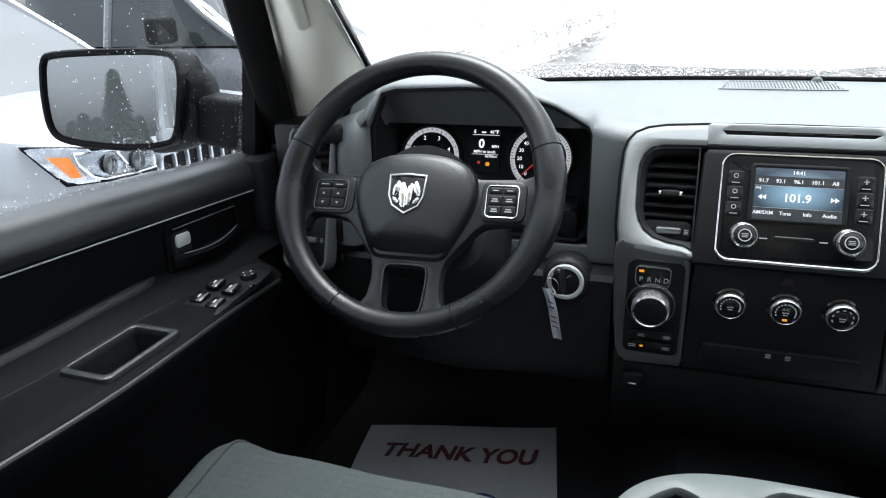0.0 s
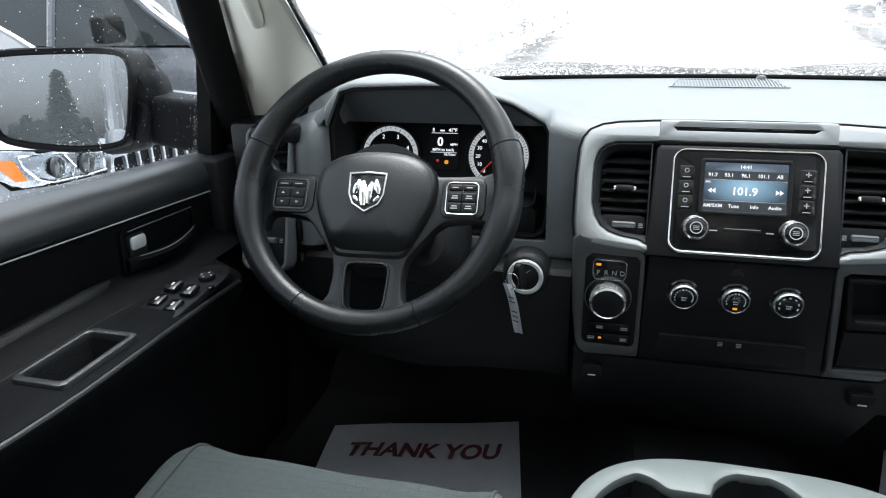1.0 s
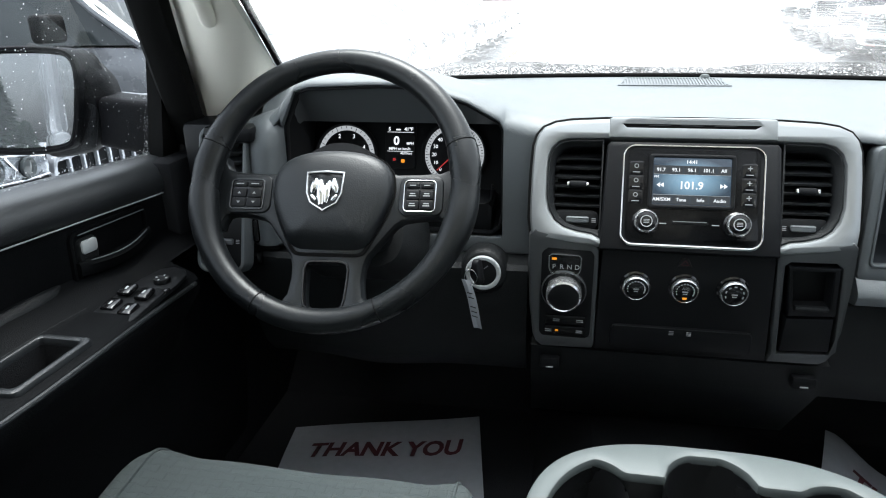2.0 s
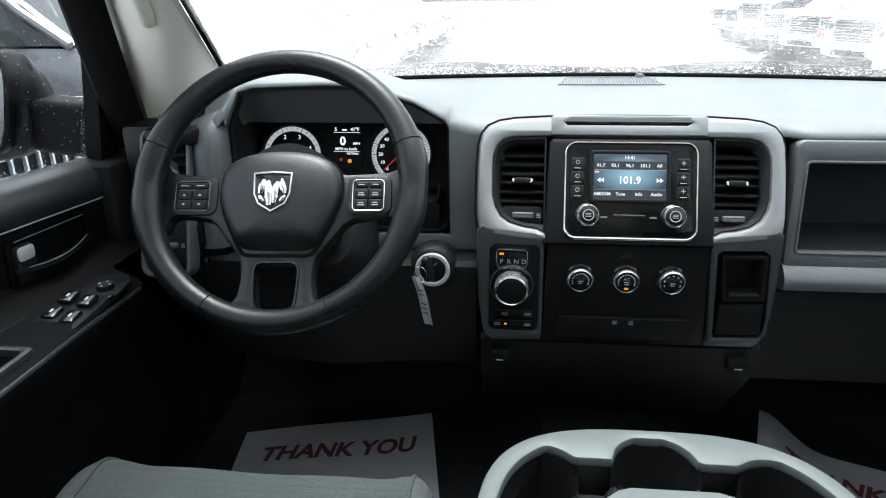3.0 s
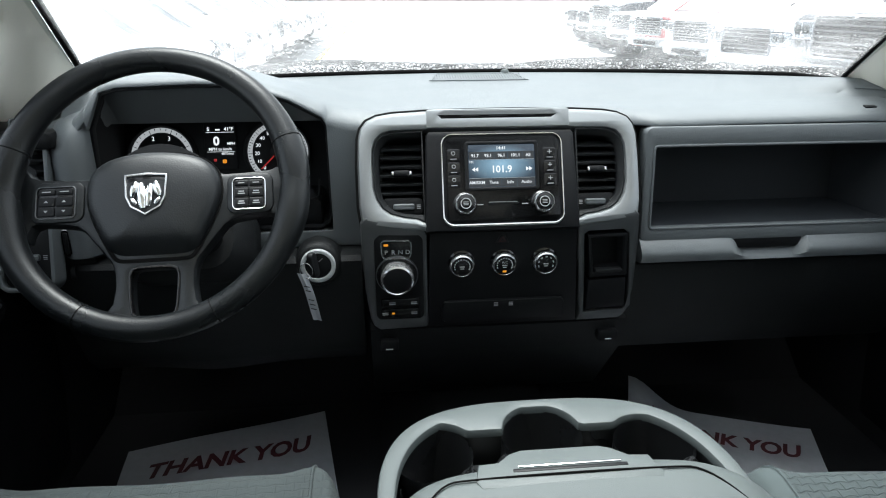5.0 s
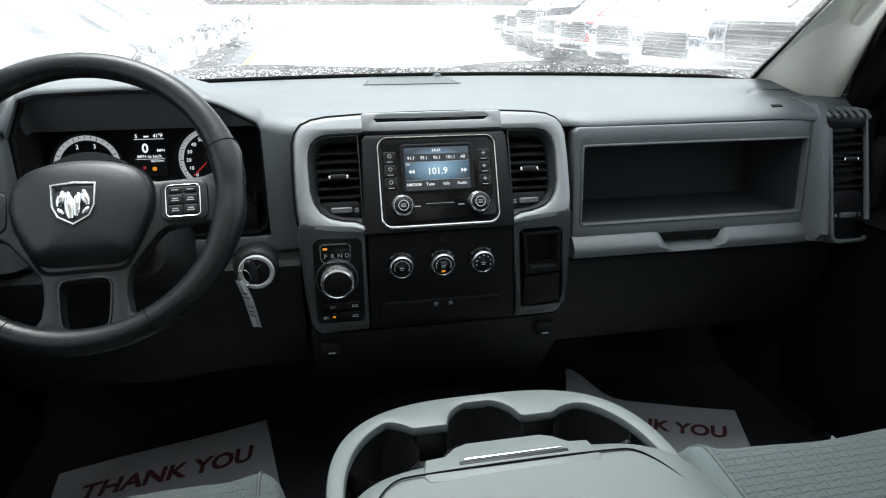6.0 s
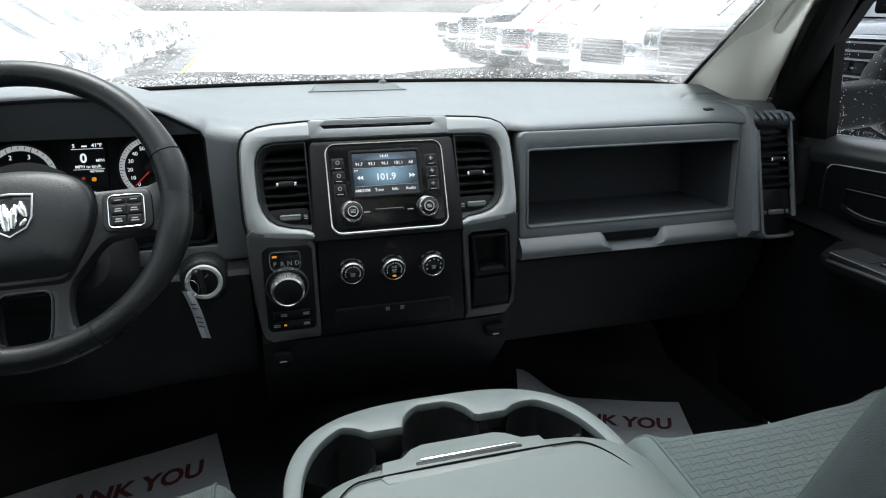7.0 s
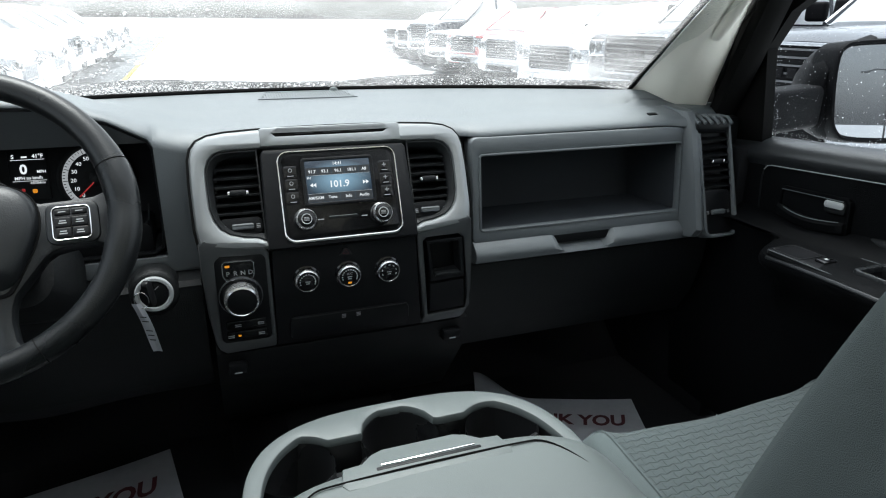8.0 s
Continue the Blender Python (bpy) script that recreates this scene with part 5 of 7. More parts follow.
def cushion_point(u, v, w, yf, yb, zt):
    """u across -1 to 1, v from the front's foot (0) over the roll to the back (1)."""
    a = abs(u)
    if v < 0.3:
        w2 = v / 0.3
        ang = w2 * math.pi / 2
        y, z = yf - 0.075 * (1 - math.cos(ang)) - 0.01, zt - 0.16 * (1 - math.sin(ang))
    else:
        w2 = (v - 0.3) / 0.7
        y, z = yf - 0.085 - w2 * (yf - 0.085 - yb), zt - 0.045 * w2
    z += 0.016 * math.exp(-((a - 0.80) / 0.13) ** 2) - (0.115 if yf > -0.32 else 0.06) * smoothstep(0.84, 1.0, a) ** 2 - 0.010 * (1 - smoothstep(0.0, 0.6, a))
    y -= (0.030 * a ** 2 + 0.055 * smoothstep(0.72, 1.0, a) ** 2) * (1.0 if yf > -0.32 else 0.35) * (1 - smoothstep(0.3, 0.7, v))
    return u * w * (1.0 + 0.0 * v), y, z


def seat(name, cx, back_y, label):
    root = thing(name, label, "seat")
    w, yf, yb, zt = (0.236 if cx < 0 else 0.256), (-0.298 if cx < 0 else -0.352), -0.86, (1.064 if cx < 0 else 1.054)
    P = lambda u, v: V(*(Vector(cushion_point(u, v, w, yf, yb, zt)) + V(cx, 0, 0)))
    vs = np.linspace(0, 1, 34)
    # the driver's cushion and bolsters take the cloth with shade in its colour
    part("seat_cushion", skin(B(), [[P(u, v) for u in np.linspace(-0.78, 0.78, 29)] for v in vs]), CLOTH if cx > 0 else SHADECLOTH, root, "grey honeycomb cloth cushion")
    for s in (-1, 1):
        us = np.linspace(0.78, 1.0, 12) * s
        rows = [[P(u, v) for u in us] + [P(s, v) + V(0, 0, -0.10)] for v in vs]
        part("cushion_bolster", skin(B(), rows), BOLSTER if cx > 0 else SHADECLOTH, root, "smooth grey side bolster")
        part("piping", tube(B(), [P(0.78 * s, v) + V(0, 0, 0.0005) for v in np.linspace(0.05, 1, 30)], 0.0022, 6), BOLSTER if cx > 0 else SHADECLOTH, root)
    part("seat_base", box(B(), cx - w + 0.02, cx + w - 0.02, yb, yf - 0.06, 0.74, 0.93, 0.03), BLACK, root)
    # backrest
    zb, zh = 0.98, 0.68

    def Q(u, v):
        a = abs(u)
        z = zb + v * zh
        half = w * (0.92 + 0.14 * math.sin(min(1, 0.1 + v * 1.0) * math.pi) - 0.10 * smoothstep(0.6, 1.0, v))
        y = back_y - 0.30 * v * zh + 0.055 * math.exp(-((a - 0.86) / 0.20) ** 2) * (1 - 0.5 * v) - 0.10 * smoothstep(0.76, 1.0, a) ** 2
        z -= 0.06 * a ** 4 * v ** 3
        if v > 0.9:
            y -= 0.08 * ((v - 0.9) / 0.1) ** 2
        return V(cx + u * half, y, z)
    part("backrest", skin(B(), [[Q(u, v) for u in np.linspace(-0.62, 0.62, 21)] for v in np.linspace(0, 1, 30)]), CLOTH, root, "grey honeycomb cloth backrest")
    for s in (-1, 1):
        rows = [[Q(u * s, v) for u in np.linspace(0.62, 1.0, 12)] + [Q(s, v) + V(0, -0.10, 0)] for v in np.linspace(0, 1, 30)]
        part("back_bolster", skin(B(), rows), BOLSTER, root, "smooth grey side bolster")
    rows = [[Q(u, v) + V(0, -0.10 - 0.03 * (1 - v), 0) for u in np.linspace(-1, 1, 9)] for v in np.linspace(0, 1, 8)]
    part("back_shell", skin(B(), rows), DOORP, root)
    # head restraint on two posts
    top = Q(0, 1)
    for s in (-1, 1):
        part("post", tube(B(), [top + V(s * 0.06, -0.02, -0.05), top + V(s * 0.06, -0.04, 0.07)], 0.006, 8), CHROME, root, "steel post")
    part("head_restraint", box(B(), cx - 0.12, cx + 0.12, top.y - 0.09, top.y + 0.01, top.z + 0.03, top.z + 0.10, 0.03, n=4), BOLSTER, root)
    return root


def door(s, name):
    """Front door: trim panel, armrest, switches, handle and glass. s: -1 driver's, 1 passenger's."""
    root = thing(name, "black grained door panel with armrest and window", "door", kind="structure")
    ys = np.concatenate([np.linspace(-1.05, -0.52, 7), np.array([-0.50, -0.484, -0.44, -0.386, -0.37, -0.34]), np.linspace(-0.31, 0.10, 24)])
    sink, tipy = (0.007, -0.004) if s < 0 else (-0.001, -0.080)
    inner = 0.703 if s < 0 else 0.672
    arm_z = lambda y: 1.214 - 0.012 * smoothstep(-0.4, -0.15, y) + 0.02 * smoothstep(-0.45, -0.8, y)

    def profile(y):
        bz = belt(y, s)
        wall = 0.853 - 0.010 * smoothstep(-0.275, -0.235, y)
        tip = smoothstep(-0.150, -0.085, y) if s < 0 else smoothstep(-0.235, -0.150, y)
        arm = (inner + 0.012 * smoothstep(-0.4, -0.2, y)) * (1 - tip) + 0.795 * tip
        az = arm_z(y)
        return [(0.905, bz - 0.03), (0.895, bz + 0.001), (0.878, bz + 0.002), (0.858, bz - 0.003), (0.843, bz - 0.013), (0.836, bz - 0.027 - sink), (0.836, bz - 0.038 - sink), (0.842, bz - 0.046 - sink),
                (wall + 0.002, bz - 0.051 - sink), (wall, bz - 0.066 - sink), (wall, az + 0.022), (min(wall - 0.008, 0.80), az + 0.003), (min(0.792, wall - 0.010), az), (0.780, az), (max(arm + 0.014, 0.724 + 0.056 * tip), az), (arm + 0.012, az - 0.001), (arm + 0.003, az - 0.005), (arm, az - 0.013), (arm + 0.004, az - 0.026),
                (0.75 + 0.05 * tip, 1.13), (0.795, 1.05), (0.80, 0.90), (0.82, 0.74), (0.905, 0.72)]
    rows = [[V(s * x, y, z) for x, z in profile(y)] for y in ys]
    panel = skin(B(), [row[8:] + row[:1] for row in rows])
    # the pull cup opens through the armrest
    hole = [f for f in panel.faces if -0.484 < f.calc_center_median().y < -0.386 and all(0.722 < s * v.co.x < 0.782 and v.co.z > 1.19 for v in f.verts)]
    bmesh.ops.delete(panel, geom=hole, context="FACES")
    part("door_panel", panel, DOORP, root)
    part("belt_roll", skin(B(), [row[:9] for row in rows]), ROLL, root, "dark vinyl roll along the window")
    # sheen drawn as paler lines on belt and armrest; soft roll under upper insert
    line = lambda y: belt(y, s) - 0.0485 - sink
    part("belt_sheen", tube(B(), [V(s * 0.8405, y, line(y)) for y in np.linspace(-1.0, tipy, 24)] + [V(s * 0.8408, tipy + 0.010, line(tipy) - 0.003), V(s * 0.841, tipy + 0.017, line(tipy) - 0.011)], 0.0011, 6), PALE, root)
    part("insert_edge", tube(B(), [V(s * 0.8418, tipy + dy, line(tipy) - dz) for dy, dz in ((0.018, 0.012), (0.020, 0.03), (0.017, 0.07), (0.011, 0.13))], 0.0016, 6), LOWDASH, root, "rounded front edge of the door insert")
    part("arm_sheen", tube(B(), [V(s * 0.7945, y, arm_z(y) + 0.0005) for y in np.linspace(-1.0, -0.29 if s < 0 else -0.335, 20)], 0.0009, 6), TRAY if s > 0 else LOWDASH, root)
    part("arm_edge", tube(B(), [V(s * (inner + 0.0015 + 0.012 * smoothstep(-0.4, -0.2, y)), y, arm_z(y) - 0.0085) for y in np.linspace(-1.0, -0.160 if s < 0 else -0.245, 22)], 0.0034, 8), ROLL, root, "smooth rounded edge of the armrest")
    nose = -0.262 if s < 0 else -0.305
    pts = [V(s * (0.852 - 0.010 * math.sin(min(1, (nose - y) / 0.05) * math.pi / 2)), y, (1.222 if s < 0 else 1.226) + 0.015 * smoothstep(-0.45, -0.8, y)) for y in np.linspace(-1.0, nose, 26)]
    part("insert_roll", tube(B(), pts, lambda u: 0.011 * min(1, 0.2 + (1 - u) * 14) ** 0.5, 12, 1.3), LOWDASH, root, "soft roll below the door insert")
    # handle: framed recess with a lever, a curved pull strap and a slot below
    D = Matrix.Translation((s * 0.8405, -0.160 if s < 0 else -0.188, 1.252 if s < 0 else 1.249)) @ (Matrix.Rotation(radians(-90 * s), 4, "Z") @ Matrix.Rotation(radians(90), 4, "X")) @ pose(0, 0, 0, 0, 0, 3 * s) @ Matrix.Diagonal((1 if s < 0 else 0.9, 1, 1, 1))
    bez = part("handle_bezel", frame_ring(B(), rr(-0.084, -0.060, 0.084, 0.038, 0.014), rr(-0.078, -0.016, 0.078, 0.032, 0.010), -0.012, 0.0012, D, 0.001), DOORP, root, "door handle surround")
    part("handle_recess", slab(B(), rr(-0.080, -0.018, 0.080, 0.034, 0.008), -0.02, -0.008, D), CARPET, bez)
    # sheen on the recess's upper edge, drawn in lighter plastic
    part("recess_sheen", tube(B(), [D @ V(-s * -0.070 + s * 0.146 * u * -1, 0.0315, 0.0034) for u in np.linspace(0, 1, 8)], 0.0009, 6), DASH, bez)
    lx = -0.052 if s < 0 else 0.052
    part("lever", slab(B(), rr(lx - 0.019, -0.012, lx + 0.019, 0.024, 0.008) if s < 0 else rr(lx - 0.025, 0.006, lx + 0.024, 0.031, 0.008), -0.010, 0.004, D, 0.005), LOWDASH, bez, "dark door lever")
    part("lever_face", slab(B(), rr(lx - 0.016, 0.002, lx + 0.015, 0.0215, 0.006) if s < 0 else rr(lx - 0.023, 0.016, lx + 0.021, 0.029, 0.006), 0.002, 0.0058, D, 0.002), PALE, bez, "pale lever face")
    rows = []
    for u in np.linspace(0, 1, 16):
        x, sag = -0.080 + 0.160 * u, math.sin(u * math.pi)
        top = -0.006 - 0.005 * sag + 0.008 * (u if s < 0 else 1 - u) ** 3
        rows.append([D @ V(x, top, 0.0), D @ V(x, top + 0.001, 0.006 + 0.010 * sag), D @ V(x, top - 0.004, 0.009 + 0.011 * sag), D @ V(x, top - 0.018, 0.008 + 0.008 * sag), D @ V(x, top - 0.024, 0.0)])
    part("pull_strap", skin(B(), rows, closed_v=True, caps=True), DOORP, bez)
    # highlight along the strap, drawn as a lighter tube
    part("strap_sheen", tube(B(), [D @ V(-0.06 + 0.130 * u, -0.0055 - 0.005 * math.sin((0.125 + 0.81 * u) * math.pi) + 0.001 + 0.008 * ((0.125 + 0.81 * u) if s < 0 else (0.875 - 0.81 * u)) ** 3, 0.0065 + 0.010 * math.sin((0.125 + 0.81 * u) * math.pi)) for u in np.linspace(0, 1, 12)], 0.0010, 6), DASH, bez)
    part("lower_slot", box(B(), -0.022 if s < 0 else -0.050, 0.044 if s < 0 else 0.034, -0.053, -0.043, -0.004, 0.0045, 0.002, D), LOWDASH, bez)
    # pull cup in the armrest
    cupo, cupi = rr(-0.060, -0.037, 0.060, 0.034, 0.010), rr(-0.049, -0.027, 0.049, 0.027, 0.006)
    A = Matrix.Translation((s * 0.752, -0.435, 1.2145)) @ Matrix.Rotation(radians(90), 4, "Z")
    cup = part("pull_cup", frame_ring(B(), cupo, cupi, -0.004, 0.006, A, 0.004), ROLL, root, "raised rim of the pull cup")
    b = B()
    loops(b, [(inset(cupi, 0.006), -0.055), (inset(cupi, -0.0005), 0.001)], A, caps=(True, False))
    part("cup_well", b, CARPET, cup, "deep dark well", smooth=False)
    # switches
    S = Matrix.Translation((s * 0.750, -0.262, 1.2075)) @ Matrix.Rotation(radians(90), 4, "Z") @ Matrix.Rotation(radians(-3), 4, "Y")
    if s < 0:
        part("switch_panel", slab(B(), [(-0.04, -0.034), (0.06, -0.034), (0.090, -0.030), (0.106, -0.018), (0.112, 0.004), (0.104, 0.020), (0.07, 0.030), (-0.04, 0.036)], -0.004, 0.0012, S, 0.002), BLACK, root, "dark panel at the armrest's tip")
        plate_ob = part("switch_plate", slab(B(), [(-0.066, -0.030), (-0.045, -0.036), (0.030, -0.033), (0.040, -0.026), (0.044, 0.020), (0.034, 0.030), (-0.050, 0.032), (-0.064, 0.022)], -0.003, 0.004, S, 0.003), BLACK, root, "gloss black window switch plate")
        for k, (x, y) in enumerate(((-0.048, 0.012), (-0.049, -0.010), (-0.016, 0.015), (-0.024, -0.015), (0.020, 0.015), (0.013, -0.015))):
            w, d = (0.0075, 0.0065) if k < 2 else (0.0125, 0.0100)
            sw = part("window_switch" if k > 1 else "lock_switch", box(B(), x - w, x + w, y - d, y + d, 0.003, 0.0085 if k < 2 else 0.011, 0.0035, S @ pose(0, 0, 0, 0, -6, 0)), GLOSS, plate_ob)
            part("switch_mark", box(B(), x - 0.0035, x + 0.0035, y - 0.0015, y + 0.0015, (0.0085 if k < 2 else 0.011) - 0.0004, (0.0085 if k < 2 else 0.011) + 0.0003, 0, S @ pose(0, 0, 0, 0, -6, 0)), PALE, sw)
        knob_ob = part("mirror_knob", lathe(B(), [(0.012, 0.000), (0.012, 0.005), (0.0105, 0.0075), (0.001, 0.0070)], S @ pose(0.063, -0.008, 0), 24), BLACK, root, "round mirror control")
        for a in range(4):
            part("knob_mark", box(B(), 0.006, 0.009, -0.0010, 0.0010, 0.0070, 0.0082, 0, S @ pose(0.063, -0.008, 0, 0, 0, a * 90)), PALE, knob_ob)
        part("mirror_switch", box(B(), 0.030, 0.040, -0.0350, -0.0290, 0.001, 0.005, 0.001, S), GLOSS, root)
    else:
        S = Matrix.Translation((0.719, -0.311, 1.2085)) @ Matrix.Rotation(radians(90), 4, "Z")
        plate_ob = part("switch_plate", slab(B(), rr(-0.074, -0.034, 0.074, 0.034, 0.012), -0.004, 0.003, S, 0.0025), BLACK, root, "black window switch plate")
        # sheen on two sides of the plate, drawn as a pale line
        part("plate_sheen", tube(B(), [S @ V(x, y, 0.003) for x, y in ((0.064, 0.0345), (0.0, 0.0345), (-0.060, 0.0345), (-0.070, 0.030), (-0.0745, 0.020))], 0.0010, 6), TRAY, plate_ob, "pale line drawn for the sheen on the edge")
        well = part("switch_well", frame_ring(B(), rr(0.006, -0.030, 0.070, 0.028, 0.010), rr(0.010, -0.026, 0.066, 0.024, 0.008), 0.001, 0.0042, S, 0.001), BLACK, plate_ob, "rim of the small tray")
        part("well_floor", slab(B(), rr(0.009, -0.027, 0.067, 0.025, 0.008), 0.001, 0.0034, S, 0.0002), CARPET, well)
        for x, y, w, d in ((-0.013, -0.007, 0.010, 0.014), (-0.043, 0.006, 0.007, 0.007), (-0.039, -0.021, 0.007, 0.007)):
            sw = part("window_switch" if w > 0.008 else "lock_switch", box(B(), x - w, x + w, y - d, y + d, 0.002, 0.0085 if w > 0.008 else 0.006, 0.0025, S @ pose(0, 0, 0, 0, -4, 0)), GLOSS, plate_ob)
            part("switch_mark", box(B(), x - 0.0035, x + 0.0030, y - 0.0035, y + 0.0030, 0.0082 if w > 0.008 else 0.0057, 0.0088 if w > 0.008 else 0.0063, 0, S @ pose(0, 0, 0, 0, -4, 0)), PALE, sw)
    # glass and the black frame in front of it
    lean = lambda z: 0.880 - 0.17 * max(0, z - 1.34)
    e = 0.018 if s < 0 else -0.035
    poly = [(e, 1.32), (-1.02, 1.40), (-1.02, 1.82), (-0.43, 1.82), (-0.30, 1.74), (e - 0.053, 1.602), (e - 0.004, 1.535)]
    b = B()
    b.faces.new([b.verts.new(V(s * lean(z), y, z)) for y, z in poly])
    pane = part("pane", b, SIDEGLASS, root, "clear side window with rain drops", recalc=False)
    pane.visible_shadow = False
    outer = [(e, 1.318), (0.26, 1.30), (0.26, 1.45), (0.13, 1.57), (-0.24, 1.77), (-0.40, 1.86), (-0.45, 1.83), (-0.31, 1.735), (e - 0.053, 1.600), (e - 0.002, 1.533)]
    b = B()
    va = [b.verts.new(V(s * (lean(z) - 0.022), y, z)) for y, z in outer]
    vb = [b.verts.new(V(s * (lean(z) + 0.003), y, z)) for y, z in outer]
    b.faces.new(va), b.faces.new(vb[::-1])
    for k in range(len(outer)):
        j = (k + 1) % len(outer)
        b.faces.new((va[k], va[j], vb[j], vb[k]))
    part("window_frame", b, SEAL, root, "black window frame", smooth=False)
    # soft rubber seal standing inside the frame
    part("frame_seal", tube(B(), [V(s * (lean(z) - 0.030), y, z) for y, z in ((0.075, 1.33), (0.082, 1.42), (0.074, 1.50), (0.040, 1.58), (-0.05, 1.65))], 0.011, 10), RUBBER, root, "dark rubber seal in the window corner")
    # painted outer skin
    part("outer_skin", box(B(), s * 0.945 - 0.03, s * 0.945 + 0.03, -1.05, 0.35, 0.55, 1.315, 0.02), PAINTWHITE, root, "white painted door skin")
    return root


def door_mirror(s):
    """Folding mirror: housing, bezel and glass turned so that it shows what lies behind."""
    root = thing("door_mirror", "black door mirror with rain drops", "door mirror", group="door mirrors")
    n = V(0.365, -0.927, 0.087) if s < 0 else V(-0.39, -0.918, 0.07)
    n.normalize()
    ax = V(0, 0, 1).cross(n).normalized()
    ay = n.cross(ax)
    c = V(-1.143, 0.027, 1.427) if s < 0 else V(1.285, 0.03, 1.44)
    M = Matrix(((ax.x, ay.x, n.x, c.x), (ax.y, ay.y, n.y, c.y), (ax.z, ay.z, n.z, c.z), (0, 0, 0, 1)))
    if s < 0:
        o = rounded([(-0.130, 0.040), (-0.1215, 0.076), (-0.098, 0.0895), (0.0, 0.0925), (0.085, 0.0900), (0.1180, 0.078), (0.1268, 0.045), (0.119, -0.010), (0.1075, -0.060), (0.088, -0.0865), (0.020, -0.0935), (-0.053, -0.0860), (-0.112, -0.0715), (-0.1315, -0.045), (-0.1335, 0.0)][::-1], 3)
    else:
        o = rounded([(-0.139, 0.010), (-0.138, 0.070), (-0.125, 0.095), (-0.093, 0.1065), (0.03, 0.112), (0.14, 0.108), (0.166, 0.080), (0.165, -0.070), (0.140, -0.110), (0.02, -0.124), (-0.085, -0.1215), (-0.115, -0.105), (-0.130, -0.070)][::-1], 3)
    b = B()
    loops(b, [([(x * 0.55 + 0.02 * -s, y * 0.5) for x, y in o], -0.15), ([(x * 0.86 + 0.02 * -s, y * 0.80) for x, y in o], -0.125), ([(x * 0.99 + 0.02 * -s, y * 0.97) for x, y in o], -0.06), (o, -0.012), (o, 0.002), (inset(o, 0.003), 0.008), (inset(o, 0.008), 0.009), (inset(o, 0.0125), -0.004)], M)
    part("housing", b, BODYBLACK, root)
    part("mirror_glass", slab(B(), inset(o, 0.0120), -0.008, 0.0, M, 0.001), MIRROR, root, "reflecting mirror glass", smooth=False)
    # inner shoulder of the housing, deeper than the bezel, and the arm to the door
    k = -s
    e = [(k * x, y) for x, y in ((0.02, -0.090), (0.10, -0.100), (0.130, -0.0845), (0.150, -0.055), (0.160, -0.010), (0.155, 0.030), (0.143, 0.0517), (0.120, 0.076), (0.07, 0.086), (0.02, 0.086))]
    if s > 0:
        e = [(x * 1.06, y * 1.22) for x, y in e][::-1]
    e = rounded(e, 3)
    b = B()
    loops(b, [([(x * 0.9, y * 0.7) for x, y in e], -0.16), ([(x * 0.98, y * 0.92) for x, y in e], -0.12), (e, -0.06), (inset(e, 0.006), -0.030), (inset(e, 0.022), -0.014)], M)
    part("shoulder", b, BODYBLACK, root)
    y0, zt = (0.10, 1.4235) if s < 0 else (0.075, 1.440)
    rows = []
    for u in np.linspace(0, 1, 7):
        x, y, z = s * (0.862 + (0.19 if s < 0 else 0.28) * u), y0 + 0.05 * u * u, zt + 0.004 * u
        rows.append([V(x, y + a, z - 0.047 + b) for a, b in rr(-0.040, -0.047, 0.045, 0.047, 0.016, 4)])
    part("arm", skin(B(), rows, closed_v=True, caps=True), BODYBLACK, root)
    return root


FILM = glass("clear_plastic", (0.96, 0.96, 0.96), gloss=0.035)


def floor_paper(name, corners, curl, cx):
    """A printed paper mat on the floor. corners: far left, far right, near right, near left."""
    root = thing(name, "white paper floor mat printed THANK YOU", "floor mat", group="paper floor mats")
    fl, fr, nr, nl = (V(*c) for c in corners)

    def P(u, v):
        p = fl.lerp(fr, u).lerp(nl.lerp(nr, u), v)
        lift = curl * (1 - smoothstep(0, 0.45, u)) ** 2 * (1 - smoothstep(0.0, 0.6, v))
        return p + V(0, 0, 0.004 * math.sin(u * 5 + v * 3) + 0.003 * math.sin(v * 9 - u * 4) + lift)
    b = skin(B(), [[P(u, v) for u in np.linspace(0, 1, 25)] for v in np.linspace(0, 1, 25)])
    bmesh.ops.solidify(b, geom=b.faces[:], thickness=0.0015)
    part("sheet", b, PAPER, root)

    rnd = random.Random(int(100 * cx))
    rows = [[P(u, v) + V(0, 0.01, 0.012 + rnd.random() * (0.012 if 0 < j < 4 else 0.004)) for j, v in enumerate((-0.10, -0.06, -0.02, 0.02, 0.05))] for u in np.linspace(0.05, 0.85, 30)]
    film = part("plastic_film", skin(B(), rows), FILM, root, "crumpled clear plastic along the edge", smooth=False)

    def stamp(me_ob):
        """Drapes flat print over the sheet: its x, y are the sheet's u, v in units of the width and length."""
        for v in me_ob.data.vertices:
            u, w = v.co.x, v.co.y
            v.co = P(u, w) + V(0, 0, 0.0025)
        me_ob.data.update()
    tx = text_mesh("lettering", "THANK YOU", 0.175, Matrix.Translation((0.515, 0.170, 0)) @ Matrix.Diagonal((0.76, -0.62, 1, 1)) @ Matrix(((1, 0.22, 0, 0), (0, 1, 0, 0), (0, 0, 1, 0), (0, 0, 0, 1))), INK, root, 0.0, bold=0.006)
    stamp(tx)
    b = B()
    b.faces.new([b.verts.new(V(0.66 + 0.11 * math.cos(a), 0.46 + 0.10 * math.sin(a), 0)) for a in np.linspace(0, 2 * math.pi, 40)[:-1]])
    stamp(part("printed_disc", b, BLUEINK, root, "navy printed disc", recalc=False))
    return root


